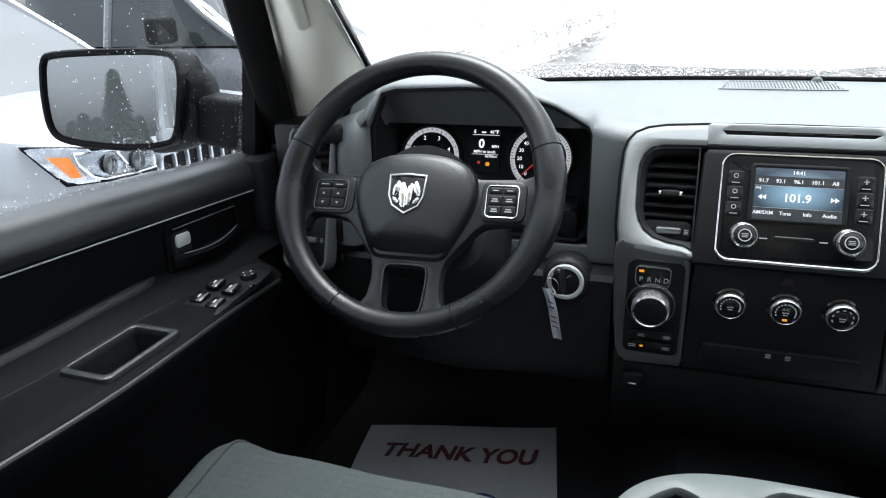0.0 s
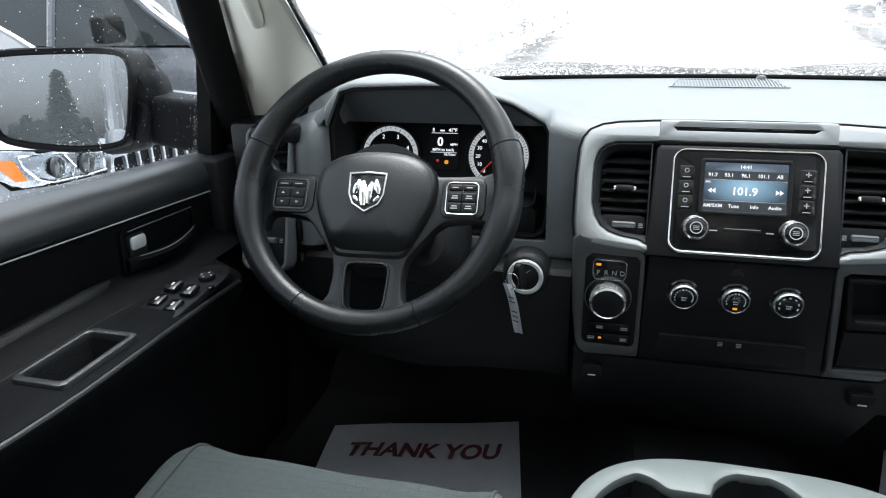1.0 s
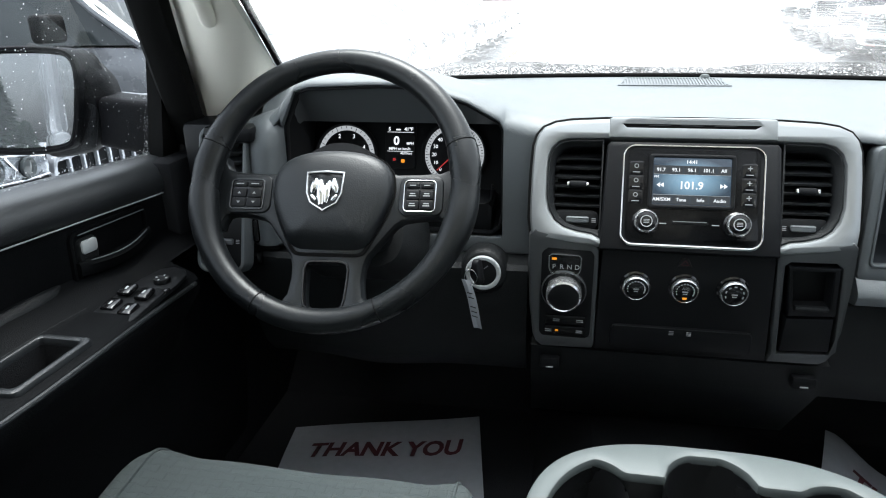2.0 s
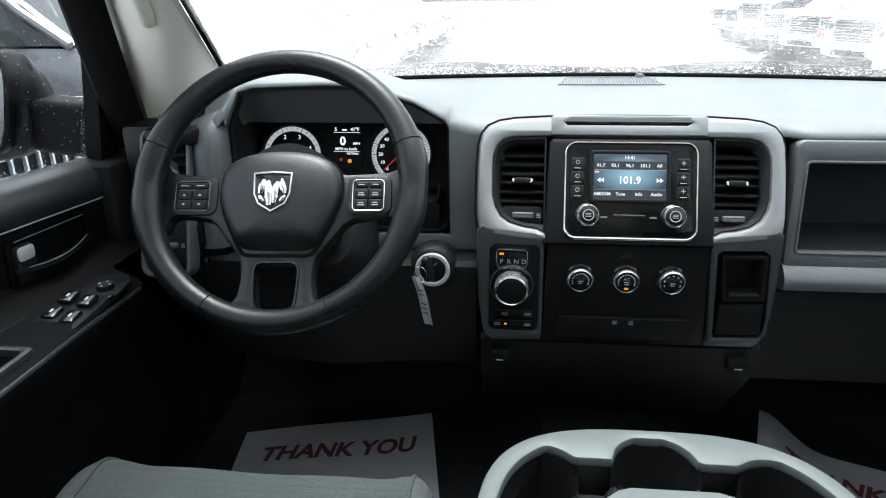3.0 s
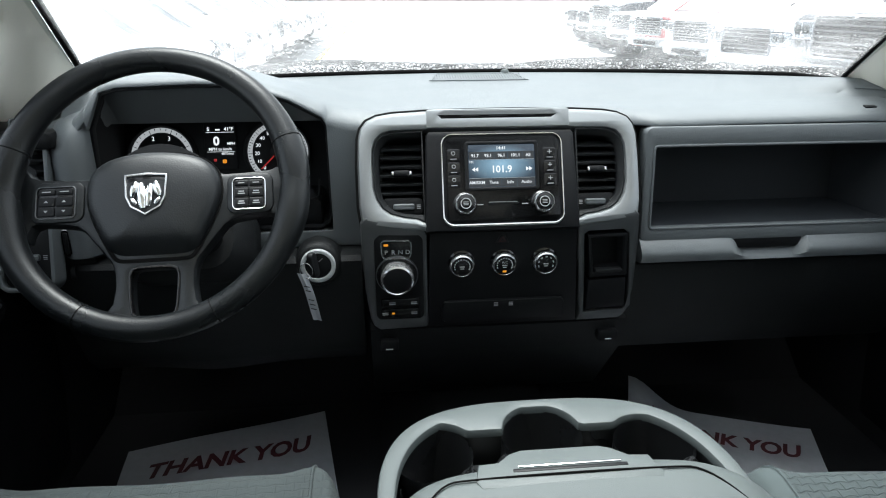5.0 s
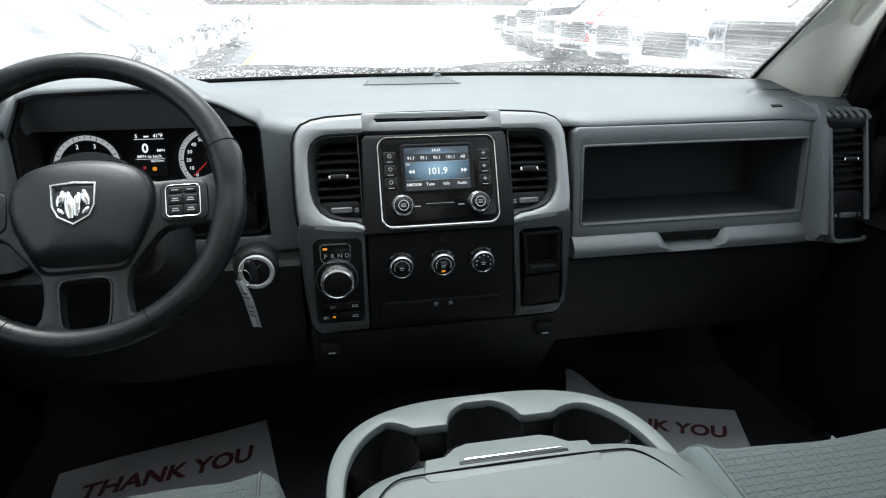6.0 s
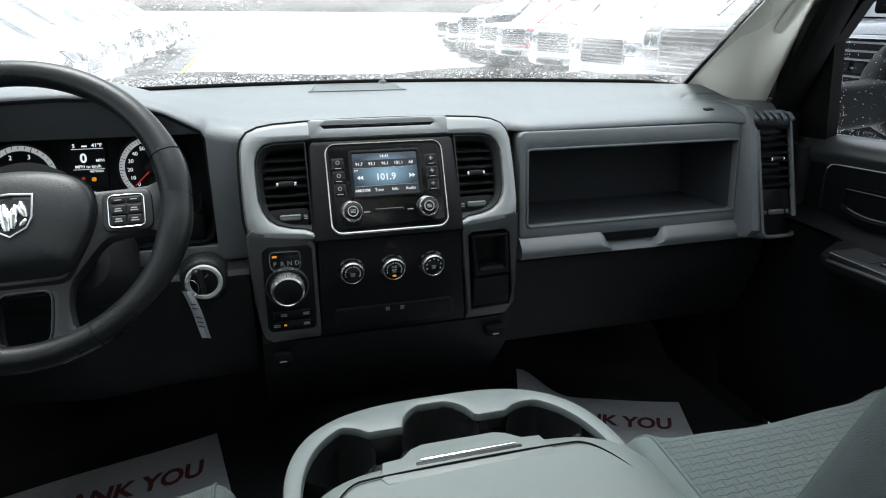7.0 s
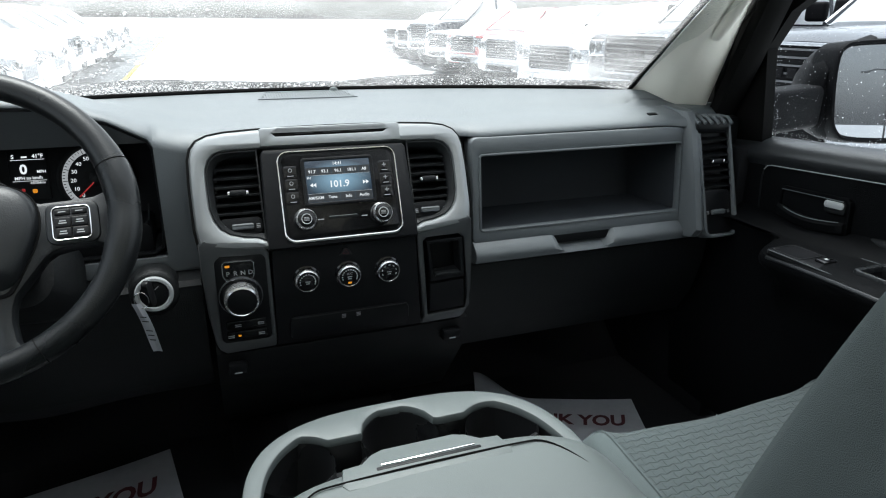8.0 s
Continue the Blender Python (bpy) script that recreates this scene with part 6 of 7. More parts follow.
# ---- outside ----
SNOW = material("slushy_snow", (0.72, 0.73, 0.74), 0.75, vary=0.12, blotch=0.6, size=8, grain=0.8, wear=0.1)
ASPHALT = material("wet_asphalt", (0.045, 0.047, 0.050), 0.45, vary=0.35, blotch=1.2, size=60, grain=0.6)
YELLOW = material("worn_yellow_paint", (0.45, 0.33, 0.03), 0.6, vary=0.35, blotch=4)
PAINTS = {"white": PAINTWHITE,
          "silver": material("silver_car_paint", (0.23, 0.237, 0.25), 0.4, metal=0.15, vary=0.05, coat=0.6),
          "grey": material("dark_grey_car_paint", (0.15, 0.155, 0.165), 0.3, metal=0.2, vary=0.08, coat=0.6),
          "blue": material("dark_blue_car_paint", (0.022, 0.024, 0.032), 0.3, metal=0.2, vary=0.08, coat=0.6),
          "red": material("red_car_paint", (0.25, 0.03, 0.03), 0.3, vary=0.05, coat=0.6)}
CARGLASS = material("dark_car_glass", (0.03, 0.035, 0.036), 0.08, vary=0.05, spec=0.45)
LAMPGLASS = material("clear_lamp", (0.30, 0.31, 0.33), 0.12, metal=0.6, vary=0.3, blotch=25)
FROST = material("frosted_car_glass", (0.42, 0.43, 0.45), 0.4, vary=0.25, blotch=3)
WETGLASS = material("wet_car_glass", (0.13, 0.135, 0.14), 0.5, vary=0.2, blotch=4, spec=0.15)
LENS = glass("clear_lamp_lens", (0.88, 0.90, 0.92), gloss=0.10)
REFLECTOR = material("grey_lamp_reflector", (0.34, 0.35, 0.37), 0.25, metal=0.8, vary=0.35, blotch=30)
DULL = material("dull_chrome_bars", (0.10, 0.102, 0.108), 0.35, metal=0.7, vary=0.2)
ORANGE = material("amber_lens", (0.70, 0.17, 0.02), 0.2, vary=0.05)


def body_rows(stations):
    rows = []
    for y, w, zb, zt in stations:
        h = zt - zb
        half = [(0.93, 0), (0.99, 0.12), (1.0, 0.35), (0.985, 0.62), (0.955, 0.86), (0.90, 0.955), (0.78, 0.985), (0.40, 1.0), (0.0, 1.012)]
        pts = [(-a * w, zb + b * h) for a, b in half] + [(a * w, zb + b * h) for a, b in half[-2::-1]]
        rows.append([V(x, y, z) for x, z in pts])
    return rows


def headlamp(root, s, kind, gw, amber):
    """Dark bowl behind a clear lens, bright bezel lines, two projectors and an amber corner."""
    if kind == "pickup":
        x0, x1, inner, outer, slant = gw + 0.02, 0.90, (0.93, 1.13), (0.93, 1.13), 0.0
        nose = [(0.80, 0.0), (0.84, 0.0), (0.93, 0.05), (0.97, 0.16)]
    else:
        x0, x1, inner, outer, slant = gw + 0.04, 0.872, (0.855, 0.960), (0.885, 1.045), 0.06
        nose = [(0.66, 0.0), (0.70, 0.003), (0.77, 0.025), (0.84, 0.06), (0.91, 0.2), (0.945, 0.35)]

    def L(a, k, out=0.0):
        x = x0 + (x1 - x0) * a - slant * (1 - k) * a
        z = inner[0] + (outer[0] - inner[0]) * a + k * (inner[1] - inner[0] + (outer[1] - outer[0] - inner[1] + inner[0]) * a)
        return V(s * (x + out * 0.7 * a), lerp_table(nose, x / 0.955) - 0.026 - out, z)
    lamp = part("headlamp", skin(B(), [[L(a, -0.02, -0.05)] + [L(a, k, 0.004 + 0.012 * math.sin(k * math.pi)) for k in np.linspace(0, 1, 6)] + [L(a, 1.02, -0.05)] for a in np.linspace(0, 1, 12)], caps=True), REFLECTOR, root, "headlamp with amber corner")
    part("lens", skin(B(), [[L(a, k, 0.010 + 0.012 * math.sin(k * math.pi)) for k in np.linspace(0.04, 0.96, 6)] for a in np.linspace(0.02, 0.85, 12)]), LENS, lamp, "clear lens")
    part("amber_lens", skin(B(), [[L(a, k, 0.011 + 0.012 * math.sin(k * math.pi)) for k in np.linspace(0.20, 0.78, 6)] for a in np.linspace(0.875, 0.955, 5)]), amber, lamp, "amber corner lens")
    rim = [(0.0, 0.0), (0.33, 0.0), (0.66, 0.0), (1.0, 0.0), (1.0, 0.5), (1.0, 1.0), (0.66, 1.0), (0.33, 1.0), (0.0, 1.0), (0.0, 0.5)]
    part("lamp_rim", tube(B(), [L(a, k, 0.006) for a, k in rim], 0.008, 6, closed=True), BODYBLACK, lamp, "black rim round the lamp")
    hoop = [(0.02, 0.12), (0.30, 0.05), (0.68, 0.06), (0.80, 0.22), (0.84, 0.55), (0.83, 0.88), (0.40, 0.93), (0.03, 0.90)]
    pt = lambda q: L(q[0], q[1], 0.014 + 0.012 * math.sin(q[1] * math.pi))
    part("bezel_line", tube(B(), [pt(q) for q in hoop], 0.0055, 6), CHROME, lamp, "bright bezel line")
    part("bezel_line", tube(B(), [pt(q) for q in ((0.46, 0.88), (0.40, 0.45), (0.47, 0.18))], 0.0055, 6), CHROME, lamp, "bright bezel line")
    for a in (0.26, 0.60):
        c = L(a, 0.50, 0.016)
        part("lamp_bowl", lathe(B(), [(0.045, 0.0), (0.045, 0.012), (0.040, 0.016), (0.030, 0.008), (0.004, 0.014)], pose(c.x, c.y, c.z, 90, 0, -s * 25 * a), 20), CARGLASS, lamp, "dark projector bowl")
    return lamp


def vehicle(name, kind, paint, label, glazing=None):
    """A parked car with its nose at y = 0, looking towards -y, standing on z = 0."""
    root = thing(name, label, "pickup" if kind == "pickup" else "car", group="parked vehicles")
    P = PAINTS[paint]
    if kind == "pickup":
        st = [(0.0, 0.84, 0.62, 1.10), (0.05, 0.93, 0.56, 1.19), (0.16, 0.97, 0.46, 1.235), (0.5, 0.99, 0.42, 1.27), (1.0, 1.0, 0.42, 1.295), (1.5, 1.0, 0.42, 1.32), (3.7, 1.0, 0.42, 1.34), (5.6, 0.99, 0.46, 1.34), (5.75, 0.96, 0.55, 1.30)]
        gh = [(1.38, 0.90, 0.86, 1.33), (1.75, 0.91, 0.80, 1.60), (2.12, 0.92, 0.745, 1.84), (2.6, 0.92, 0.735, 1.90), (3.3, 0.92, 0.735, 1.885), (3.62, 0.92, 0.75, 1.80), (3.72, 0.92, 0.86, 1.36)]
        gz0, gz1, gw, wheels, rw = 0.78, 1.17, 0.52, (0.95, 4.55), 0.40
    else:
        st = [(0.0, 0.70, 0.52, 0.99), (0.06, 0.84, 0.42, 1.05), (0.2, 0.91, 0.36, 1.08), (0.6, 0.945, 0.34, 1.11), (1.15, 0.955, 0.33, 1.14), (3.9, 0.955, 0.33, 1.12), (4.6, 0.92, 0.36, 1.08), (4.78, 0.86, 0.46, 0.95)]
        gh = [(1.05, 0.86, 0.82, 1.12), (1.45, 0.87, 0.76, 1.42), (1.85, 0.88, 0.69, 1.66), (2.5, 0.88, 0.67, 1.74), (3.7, 0.87, 0.66, 1.70), (4.3, 0.86, 0.68, 1.58), (4.65, 0.85, 0.80, 1.14)]
        gz0, gz1, gw, wheels, rw = 0.70, 0.92, 0.34, (0.90, 3.80), 0.37
    part("body", skin(B(), body_rows(st), caps=True), P, root)
    rows = []
    for y, wb, wt, zt in gh:
        zb = 1.30 if kind == "pickup" else 1.09
        rows.append([V(-wb, y, zb), V(-(wb + wt) / 2, y, (zb + zt) / 2), V(-wt, y, zt - 0.03), V(-wt * 0.9, y, zt), V(0, y, zt + 0.012), V(wt * 0.9, y, zt), V(wt, y, zt - 0.03), V((wb + wt) / 2, y, (zb + zt) / 2), V(wb, y, zb)])
    part("windows", skin(B(), rows, caps=True), glazing or CARGLASS, root, "car windows")
    # roof and pillars
    rt = [g for g in gh if g[3] > (1.7 if kind == "pickup" else 1.5)]
    b = skin(B(), [[V(-wt - 0.006, y, zt - 0.05), V(-wt * 0.9, y, zt + 0.008), V(0, y, zt + 0.02), V(wt * 0.9, y, zt + 0.008), V(wt + 0.006, y, zt - 0.05)] for y, wb, wt, zt in rt])
    part("roof", b, P, root)
    for s in (-1, 1):
        part("pillar", tube(B(), [V(s * (0.905 if kind == "pickup" else 0.865), gh[0][0], gh[0][3] - 0.03), V(s * (gh[1][2] + 0.055), gh[1][0], gh[1][3] - 0.06), V(s * (gh[2][2] + 0.005), gh[2][0], gh[2][3] - 0.02)], 0.035, 8), P, root)
        part("pillar", tube(B(), [V(s * gh[3][1], gh[3][0] + 0.1, gh[0][3] - 0.04), V(s * (gh[3][2] + 0.01), gh[3][0] + 0.1, gh[3][3] - 0.03)], 0.035, 8), P, root)
        headlamp(root, s, kind, gw, ORANGE if paint in ("silver", "grey") else LAMPGLASS)
        part("fog_lamp", lathe(B(), [(0.075, 0), (0.075, 0.03), (0.06, 0.04), (0.05, 0.02), (0.01, 0.015)], pose(s * 0.66, 0.05, 0.60 if kind == "pickup" else 0.52, 90), 20), LAMPGLASS, root, "round fog lamp")
        for y in wheels:
            wx = s * 0.86
            wh = part("wheel", lathe(B(), [(rw * 0.6, -0.11), (rw * 0.95, -0.11), (rw, -0.08), (rw, 0.08), (rw * 0.95, 0.11), (rw * 0.62, 0.11), (rw * 0.58, 0.07)], pose(wx, y, rw, 0, 90 * s, 0), 28), RUBBER, root, "black tyre")
            part("rim", lathe(B(), [(rw * 0.60, 0.05), (rw * 0.60, 0.10), (rw * 0.5, 0.085), (rw * 0.15, 0.06), (rw * 0.1, 0.09), (0.01, 0.09)], pose(wx, y, rw, 0, 90 * s, 0), 24), LAMPGLASS, wh, "alloy rim")
            part("wheel_arch", lathe(B(), [(rw * 1.13, -0.12), (rw * 1.13, 0.152), (rw * 0.9, 0.152), (rw * 0.9, -0.12)], pose(wx, y, rw + 0.02, 0, 90 * s, 0), 28), RUBBER, root)
        mx, my, mz = (1.13, 1.95, 1.42) if kind == "pickup" else (1.02, 1.62, 1.20)
        part("side_mirror", box(B(), s * mx - 0.13, s * mx + 0.13, my - 0.06, my + 0.07, mz - 0.09, mz + 0.11, 0.04, n=3), BODYBLACK if kind == "pickup" else P, root)
        part("door_handle", box(B(), s * 1.0 - 0.02, s * 1.0 + 0.02, 2.75, 2.97, 1.08 if kind == "pickup" else 0.98, 1.11 if kind == "pickup" else 1.01, 0.01), CHROME, root)
    # grille with bars
    g = part("grille", slab(B(), rr(-gw, gz0, gw, gz1, 0.05), 0.0, 0.03, pose(0, 0.005, 0, 90), 0.01), BODYBLACK, root, "black grille")
    part("grille_frame", frame_ring(B(), rr(-gw - 0.02, gz0 - 0.02, gw + 0.02, gz1 + 0.02, 0.06), rr(-gw + 0.005, gz0 + 0.005, gw - 0.005, gz1 - 0.005, 0.045), 0.0, 0.06, pose(0, 0.01, 0, 90), 0.012), LAMPGLASS, root, "bright grille frame")
    if kind == "pickup":
        for k in range(7):
            z = gz0 + (k + 0.5) * (gz1 - gz0) / 7
            part("grille_bar", box(B(), -gw + 0.01, gw - 0.01, -0.040, -0.02, z - 0.007, z + 0.007, 0.003), DULL, g)
        for k in range(3):
            part("badge_block", box(B(), -0.19 + k * 0.14, -0.09 + k * 0.14, -0.06, -0.04, 0.945, 1.015, 0.012), BODYBLACK, g, "plain raised badge block")
    else:
        for k in range(7):
            x = -gw + (k + 0.5) * 2 * gw / 7
            part("grille_bar", frame_ring(B(), rr(x - 0.056, gz0 + 0.01, x + 0.056, gz1 - 0.005, 0.02), rr(x - 0.040, gz0 + 0.03, x + 0.040, gz1 - 0.02, 0.012), 0.02, 0.05, pose(0, 0.005, 0, 90), 0.008), LAMPGLASS, g)
    zb = 0.50 if kind == "pickup" else 0.44
    bw = 0.97 if kind == "pickup" else 0.90
    rows = [[V(x, -0.06 + 0.16 * abs(x / bw) ** 3, zb), V(x, -0.10 + 0.16 * abs(x / bw) ** 3, zb + 0.05), V(x, -0.10 + 0.16 * abs(x / bw) ** 3, zb + 0.17), V(x, -0.06 + 0.16 * abs(x / bw) ** 3, zb + 0.21), V(x, 0.12, zb + 0.21), V(x, 0.12, zb)] for x in np.linspace(-bw, bw, 15)]
    part("bumper", skin(B(), rows, closed_v=True, caps=True), LAMPGLASS if kind == "pickup" else P, root)
    part("bumper_slot", slab(B(), rr(-0.45, zb + 0.03, 0.45, zb + 0.13, 0.02), 0.0, 0.108, pose(0, 0, 0, 90)), BODYBLACK, root)
    return root


def conifer(name, at, h, seed):
    rnd = random.Random(seed)
    root = thing(name, "tall dark green conifer with ragged branches", "tree", group="conifers behind the lot")
    root.location = at
    part("trunk", tube(B(), [V(0, 0, 0), V(0.05, 0, h * 0.5), V(0, 0.03, h)], lambda u: 0.18 * (1 - u) + 0.02, 8), BARK, root)
    verts, faces = [], []
    for k in range(1500):
        u = rnd.random() ** 0.8
        z = h * (0.10 + 0.90 * u)
        r = (1 - u) * h * 0.25 * (0.5 + 0.6 * rnd.random()) + 0.08
        a = rnd.random() * 2 * math.pi
        c = V(r * math.cos(a), r * math.sin(a), z - r * 0.25)
        d = V(math.cos(a), math.sin(a), -0.3) * (0.35 + 0.35 * rnd.random())
        sd = V(-math.sin(a), math.cos(a), rnd.uniform(-0.3, 0.3)) * (0.16 + 0.2 * rnd.random())
        i = len(verts)
        verts += [c - d * 0.5 + sd, c - d * 0.5 - sd, c + d, c + V(0, 0, 0.12) - d * 0.2]
        faces += [(i, i + 2, i + 3), (i + 1, i + 3, i + 2), (i, i + 3, i + 1)]
    me = bpy.data.meshes.new("crown")
    me.from_pydata(verts, [], faces)
    me.materials.append(NEEDLE)
    ob = new("crown", me)
    ob.parent = root
    return root


BARK = material("bark", (0.09, 0.07, 0.055), 0.9, vary=0.4, size=30, grain=1)
NEEDLE = material("needles", (0.035, 0.055, 0.035), 0.8, vary=0.4, size=5)


def outside():
    b = B()
    rows = [[V(x, y, 0.03 * math.sin(x * 0.7) * math.cos(y * 0.3) - 0.03) for x in (-900, -60, -20, -10, -6, -3, -1.5, 0, 1.5, 3, 6, 10, 20, 60, 900)] for y in (-900, -100, -40, -20, -10, -5, 0, 5, 10, 15, 20, 30, 40, 60, 120, 900)]
    tagged(part("ground", skin(b, rows), SNOW), "slushy snow-covered car lot", "ground", kind="structure")
    rnd = random.Random(3)
    for name, edge, far in (("pavement", lambda y: -1.98, -14.0), ("pavement", lambda y: 3.7 + 0.19 * max(0, y - 2), 24.0)):
        rows = []
        for y in np.linspace(-3, 62, 131):
            e = edge(y) + 0.22 * math.sin(y * 1.7) * math.sin(y * 0.43) + rnd.uniform(-0.12, 0.12)
            rows.append([V(e, y, -0.02), V(e + math.copysign(0.05, far), y, 0.010), V((e + far) / 2, y, 0.012), V(far, y, 0.012)])
        tagged(part(name, skin(B(), rows), ASPHALT), "wet dark asphalt under the parked row", "pavement", kind="structure")
    tagged(part("lane_line", box(B(), -1.93, -1.83, 13, 60, -0.01, 0.012, 0.003), YELLOW), "worn yellow line along the parked row", "road marking", kind="structure")
    # own truck outside the cab
    own = thing("truck_body", "white pickup hood, wings and load box of the truck", "pickup")
    rows = [[V(x, y, 1.30 - 0.05 * (x / 0.9) ** 4 - 0.10 * smoothstep(1.2, 1.75, y)) for x in np.linspace(-0.95, 0.95, 13)] + [V(0.98, y, 0.8), V(-0.98, y, 0.8)] for y in (0.62, 0.9, 1.3, 1.6, 1.75)]
    part("hood", skin(B(), rows, closed_v=True, caps=True), PAINTWHITE, own)
    for s in (-1, 1):
        part("load_box_side", box(B(), s * 0.97 - 0.04, s * 0.97 + 0.04, -4.3, -2.45, 0.55, 1.40, 0.03), PAINTWHITE, own)
        # upright panel added above the box so the door mirror reflects white
        part("mirror_strip_panel", box(B(), s * 0.968 - 0.03, s * 0.968 + 0.03, -4.25, -2.47, 1.39, 1.90, 0.03), PAINTWHITE, own, "white panel added for the pale strip in the door mirror")
        part("rear_door_skin", box(B(), s * 0.945 - 0.03, s * 0.945 + 0.03, -2.4, -1.06, 0.55, 1.36, 0.02), PAINTWHITE, own)
    rows = [[V(x, 0.44 - 0.36 * x * x, 1.436), V(x, 0.60 - 0.30 * x * x, 1.428), V(x, 0.66 - 0.30 * x * x, 1.31), V(x, 0.44 - 0.36 * x * x, 1.30)] for x in np.linspace(-0.80, 0.80, 17)]
    part("cowl", skin(B(), rows, closed_v=True, caps=True), RUBBER, own, "black plastic cowl under the wipers")
    for x0, x1, y in ((-0.60, 0.02, 0.0), (0.02, 0.62, 0.0)):
        wp = thing("wiper", "black windshield wiper lying along the glass base", "wiper", group="wipers")
        f = lambda x: 0.43 - 0.36 * x * x
        part("blade", tube(B(), [V(x, f(x) - 0.015, 1.442 + 0.012 * math.sin((x - x0) / (x1 - x0) * math.pi)) for x in np.linspace(x0, x1, 14)], lambda u: 0.007 * (0.35 + 0.65 * math.sin(min(1, u * 12, (1 - u) * 6) * math.pi / 2)), 6), RUBBER, wp)
        part("arm", tube(B(), [V(x0 + (x1 - x0) * u, f(x0 + (x1 - x0) * u) + 0.02 - 0.02 * u, 1.43 + 0.03 * math.sin(u * math.pi)) for u in np.linspace(0, 0.6, 8)], lambda u: 0.008 * (1 - 0.7 * u), 6), RUBBER, wp)
    # parked rows
    suv = vehicle("parked_suv", "suv", "silver", "silver sport utility car with rain-wet paint", WETGLASS)
    suv.matrix_basis = pose(-2.465, 1.855, 0.03, 0, 0, 92)
    gp = vehicle("parked_pickup", "pickup", "grey", "dark grey pickup with snowy hood")
    gp.matrix_basis = pose(-2.0, 4.6, 0, 0, 0, 91)
    ws = vehicle("parked_suv", "suv", "white", "white sport utility car in the parked row", FROST)
    ws.matrix_basis = pose(-2.3, 7.4, 0, 0, 0, 90)
    wsg = vehicle("parked_pickup", "pickup", "white", "white pickup in the parked row", FROST)
    wsg.matrix_basis = pose(-2.5, 29.8, 0, 0, 0, 90)
    for k, y in enumerate((10.1, 12.8, 15.5, 18.3, 21.1, 24.0, 27.0)):
        copy_thing((ws, ws, wsg, ws, ws, wsg, ws)[k], pose(-2.4 - 0.03 * k, y, 0, 0, 0, 88 + 2 * (k % 3)))
    bp = vehicle("parked_pickup", "pickup", "blue", "dark blue pickup with a barred grille and slush", FROST)
    bp.matrix_basis = pose(4.6, 3.25, 0, 0, 0, -88) @ Matrix.Diagonal((1, 1, 1.2, 1))
    wp = vehicle("parked_pickup", "pickup", "white", "white pickup in the parked row", FROST)
    wp.matrix_basis = pose(5.6, 9.2, 0, 0, 0, -79)
    rp = vehicle("parked_pickup", "pickup", "red", "red pickup far down the parked row", FROST)
    rp.matrix_basis = pose(6.6, 15.6, 0, 0, 0, -78)
    for k, (x, y) in enumerate(((4.8, 6.3), (5.8, 12.4), (6.6, 18.6), (7.0, 21.6), (7.4, 24.6), (7.8, 27.6))):
        copy_thing((bp, wp, wp, bp, wp, wp)[k], pose(x + 0.4, y, 0, 0, 0, -80 + 2 * (k % 2)))
    copy_thing(gp, pose(9.6, 4.6, 0, 0, 0, -90))
    for k, (x, y, h) in enumerate(((-3.15, -75, 8.0), (-5.4, -80, 3.4), (-6.8, -82, 3.9), (-8.2, -85, 3.2), (-1.2, -86, 3.6))):
        conifer("conifer", (x, y, 0), h, k)
    lamp = thing("street_lamp", "tall grey lot lamp with a curved arm", "street lamp")
    part("pole", tube(B(), [V(10.1, -60, 0), V(10.1, -60, 4.6), V(10.0, -60, 5.1)], 0.07, 8), BODYBLACK, lamp)
    part("arm", tube(B(), [V(10.0, -60, 5.1), V(9.6, -60, 5.5), V(9.0, -60, 5.55), V(8.5, -60, 5.4)], 0.05, 8), BODYBLACK, lamp)
    part("lamp_head", box(B(), 8.0, 8.6, -60.12, -59.88, 5.28, 5.42, 0.05), BODYBLACK, lamp)


def blob_field(name, label, places, mat):
    """Many small flattened drops, [(place, normal, radius)], as one mesh."""
    verts, faces = [], []
    for p, nrm, r in places:
        q = nrm.to_track_quat("Z", "Y").to_matrix()
        i = len(verts)
        for z, k in ((0.0, 1.0), (0.45, 0.75)):
            for a in range(6):
                w = a * math.pi / 3
                verts.append(p + q @ V(r * k * math.cos(w) * (1 + 0.3 * math.sin(a * 2.1 + r * 9000)), r * k * math.sin(w) * 1.15, r * z))
        verts.append(p + q @ V(0, 0, r * 0.6))
        for a in range(6):
            b = (a + 1) % 6
            faces += [(i + a, i + b, i + 6 + b, i + 6 + a), (i + 6 + a, i + 6 + b, i + 12)]
    me = bpy.data.meshes.new(name)
    me.from_pydata(verts, [], faces)
    me.materials.append(mat)
    me.shade_smooth()
    return tagged(new(name, me), label, "water drops", kind="stuff")


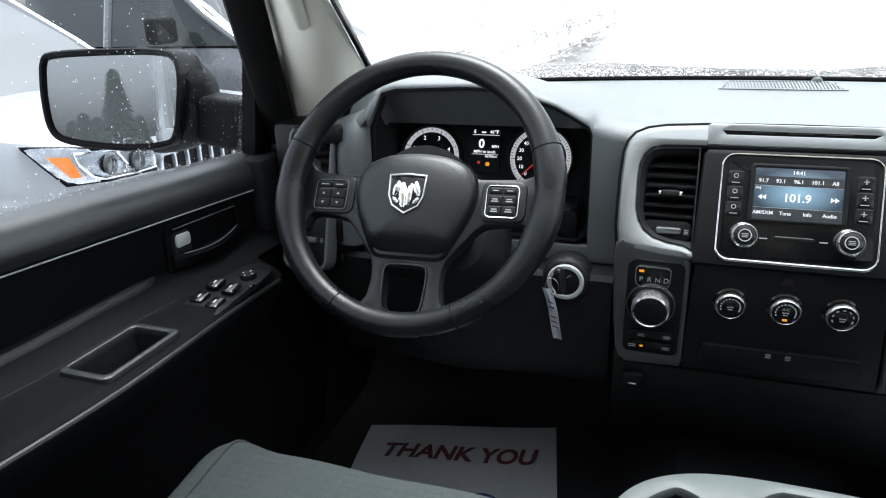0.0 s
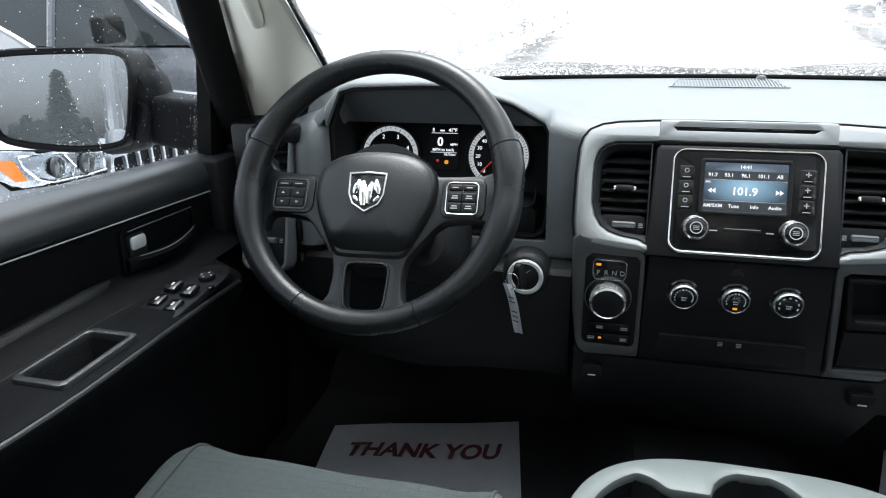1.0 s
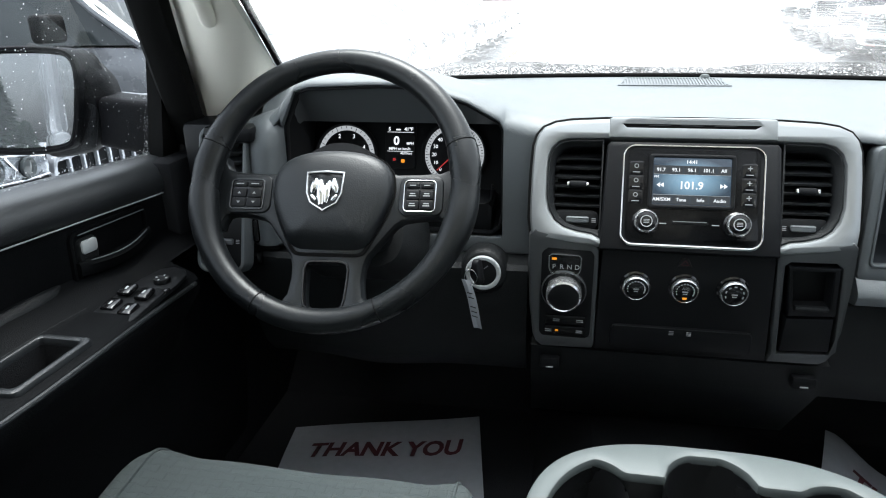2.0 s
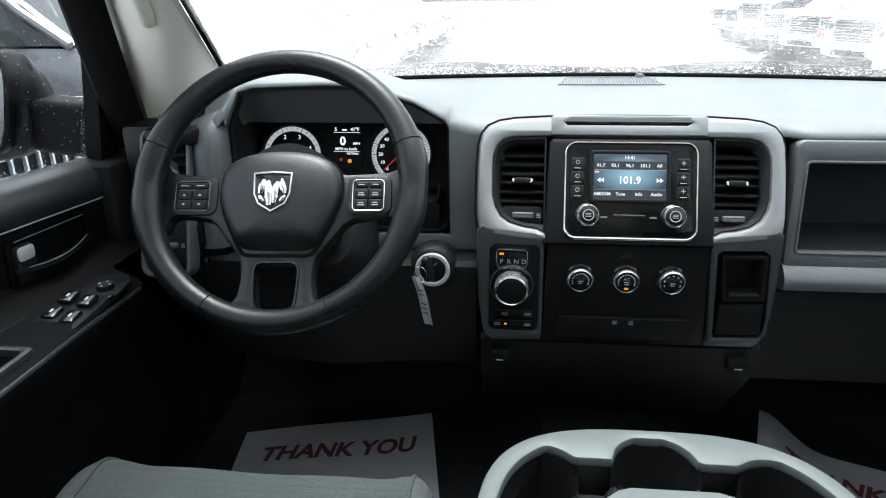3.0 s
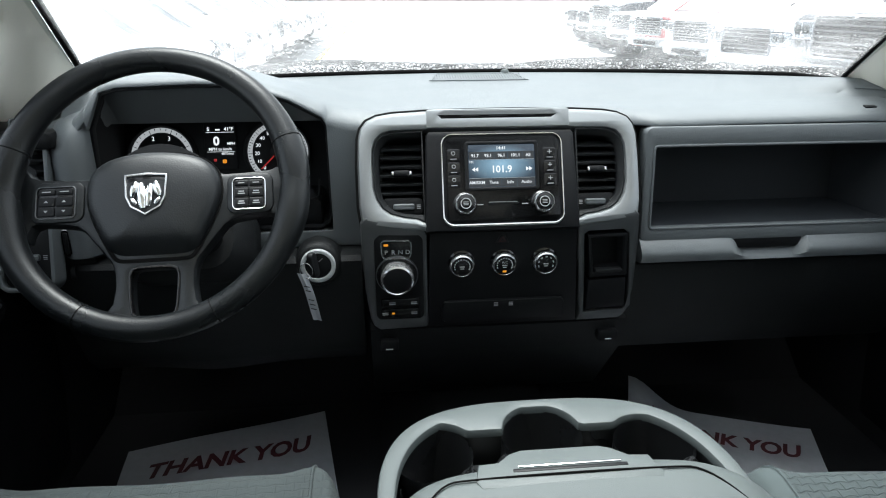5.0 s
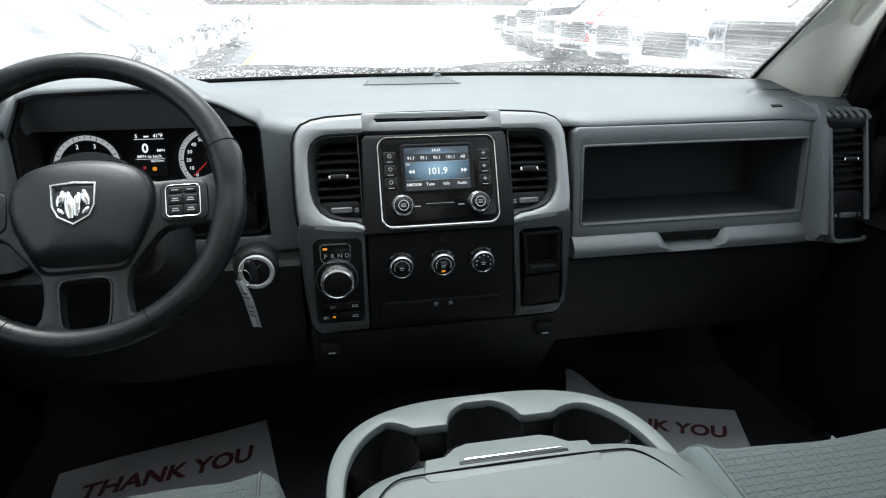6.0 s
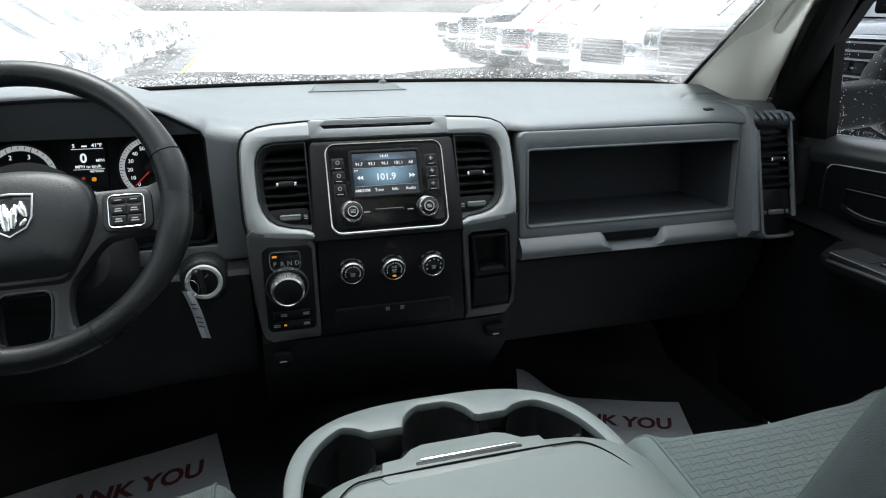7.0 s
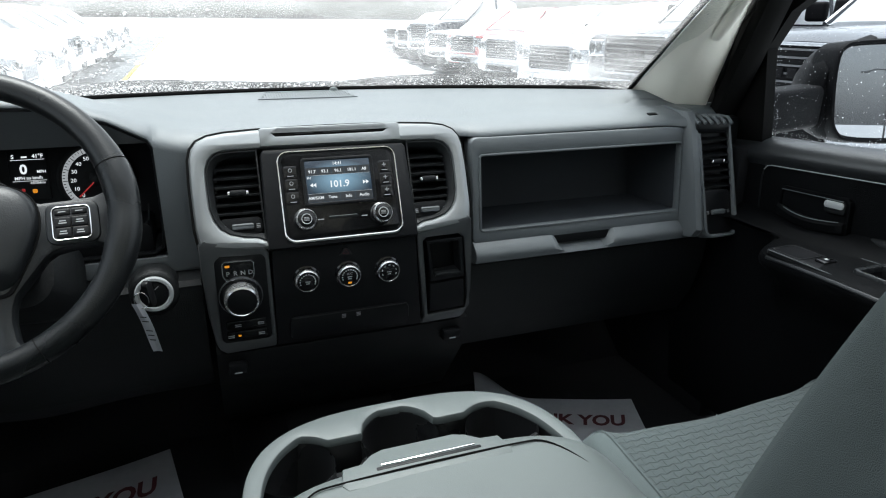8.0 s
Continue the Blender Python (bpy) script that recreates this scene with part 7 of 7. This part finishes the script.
def drops():
    rnd = random.Random(7)
    out = []
    for k in range(6000):
        x = rnd.uniform(-0.77, 0.77) if k % 3 else rnd.gauss(-0.34, 0.13)
        x = max(-0.77, min(0.77, x))
        kind = rnd.random()
        if kind < 0.45:
            u = rnd.random() ** 2 * 0.10
        elif kind < 0.8:
            u = rnd.random() ** 1.4 * 0.42
        else:
            u = rnd.random() * 0.8
        if k % 3 and kind >= 0.45 and -0.33 < x - 0.1 * u < 0.22 and rnd.random() < 0.8:
            continue
        x *= 0.91
        p = V(x * (1 - 0.25 * u), 0.40 - 0.36 * x * x - 0.74 * u + 0.03 * math.sin(u * math.pi), 1.425 + 0.33 * u)
        r = rnd.uniform(0.0006, 0.0016) * (1.9 if rnd.random() < 0.12 else 1) * (1.25 if u < 0.1 else 1)
        out.append((p + V(0, 0.0015, 0.003), V(0, 0.4, 0.9), r))
    blob_field("windshield_drops", "melting snow and rain drops on the windshield", out, RAIN)
    out = []
    for s in (-1, 1):
        e = 0.018 if s < 0 else -0.035
        for k in range(1300):
            y = e - rnd.random() ** 1.3 * 0.85
            z = rnd.uniform(belt(y, s), 1.70)
            if rnd.random() < 0.35:
                z = belt(y, s) + 0.002 + rnd.random() ** 2 * 0.012
            elif rnd.random() < 0.15:
                y = e - rnd.random() * 0.012
            if z > 1.6 + (e - y) * 0.55:
                continue
            out.append((V(s * (0.8815 - 0.17 * max(0, z - 1.34)), y, z), V(s, 0, 0.17), rnd.uniform(0.00025, 0.0007) * (1.4 if rnd.random() < 0.1 else 1)))
        for k in range(80):
            x, z = rnd.uniform(-0.13, 0.11), rnd.uniform(-0.085, 0.085)
            edge = rnd.random() < 0.5
            if edge:
                z = rnd.choice((-0.083, 0.080)) + rnd.uniform(-0.004, 0.004)
            out.append((V(s * (1.135 if s < 0 else 1.285) - s * x * 0.9, 0.024 - x * 0.37, 1.428 + z * (1.08 if s < 0 else 1.2)), V(-s * 0.37, -0.92, 0.08), rnd.uniform(0.0006, 0.0013)))
    blob_field("window_drops", "rain drops on the side windows and mirrors", out, DROP)


shell()
pillar(-1), pillar(1)
windshield()
dashboard()
center_stack()
radio()
climate_panel()
gear_selector()
air_vent(RAD @ pose(-0.1665, 0.0165, -0.006), 0.0700, 0.124, 6, 1, 0.030)
air_vent(RAD @ pose(0.1515, 0.0165, -0.006), 0.0700, 0.124, 6, -1, 0.030)
air_vent(pose(-0.735, -0.020, 1.28, 73, 0, 0), 0.070, 0.225, 8, 1, 0.09, True)
air_vent(pose(0.766, -0.020, 1.28, 73, 0, 0), 0.070, 0.225, 8, -1, 0.09, True)
instrument_cluster()
steering_wheel()
headlamp_switch()
ignition()
console()
seat("driver_seat", -0.472, -0.90, "grey cloth driver seat with honeycomb weave")
seat("passenger_seat", 0.445, -0.655, "grey cloth passenger seat with honeycomb weave")
door(-1, "door_1"), door(1, "door_2")
door_mirror(-1), door_mirror(1)
floor_paper("floor_mat_paper", ((-0.735, 0.150, 0.712), (-0.343, 0.242, 0.722), (-0.25, -0.32, 0.708), (-0.66, -0.40, 0.708)), 0.0, -0.5)
floor_paper("floor_mat_paper", ((0.335, 0.205, 0.718), (0.7013, 0.081, 0.716), (0.535, -0.39, 0.708), (0.165, -0.265, 0.708)), 0.075, 0.5)
outside()
drops()
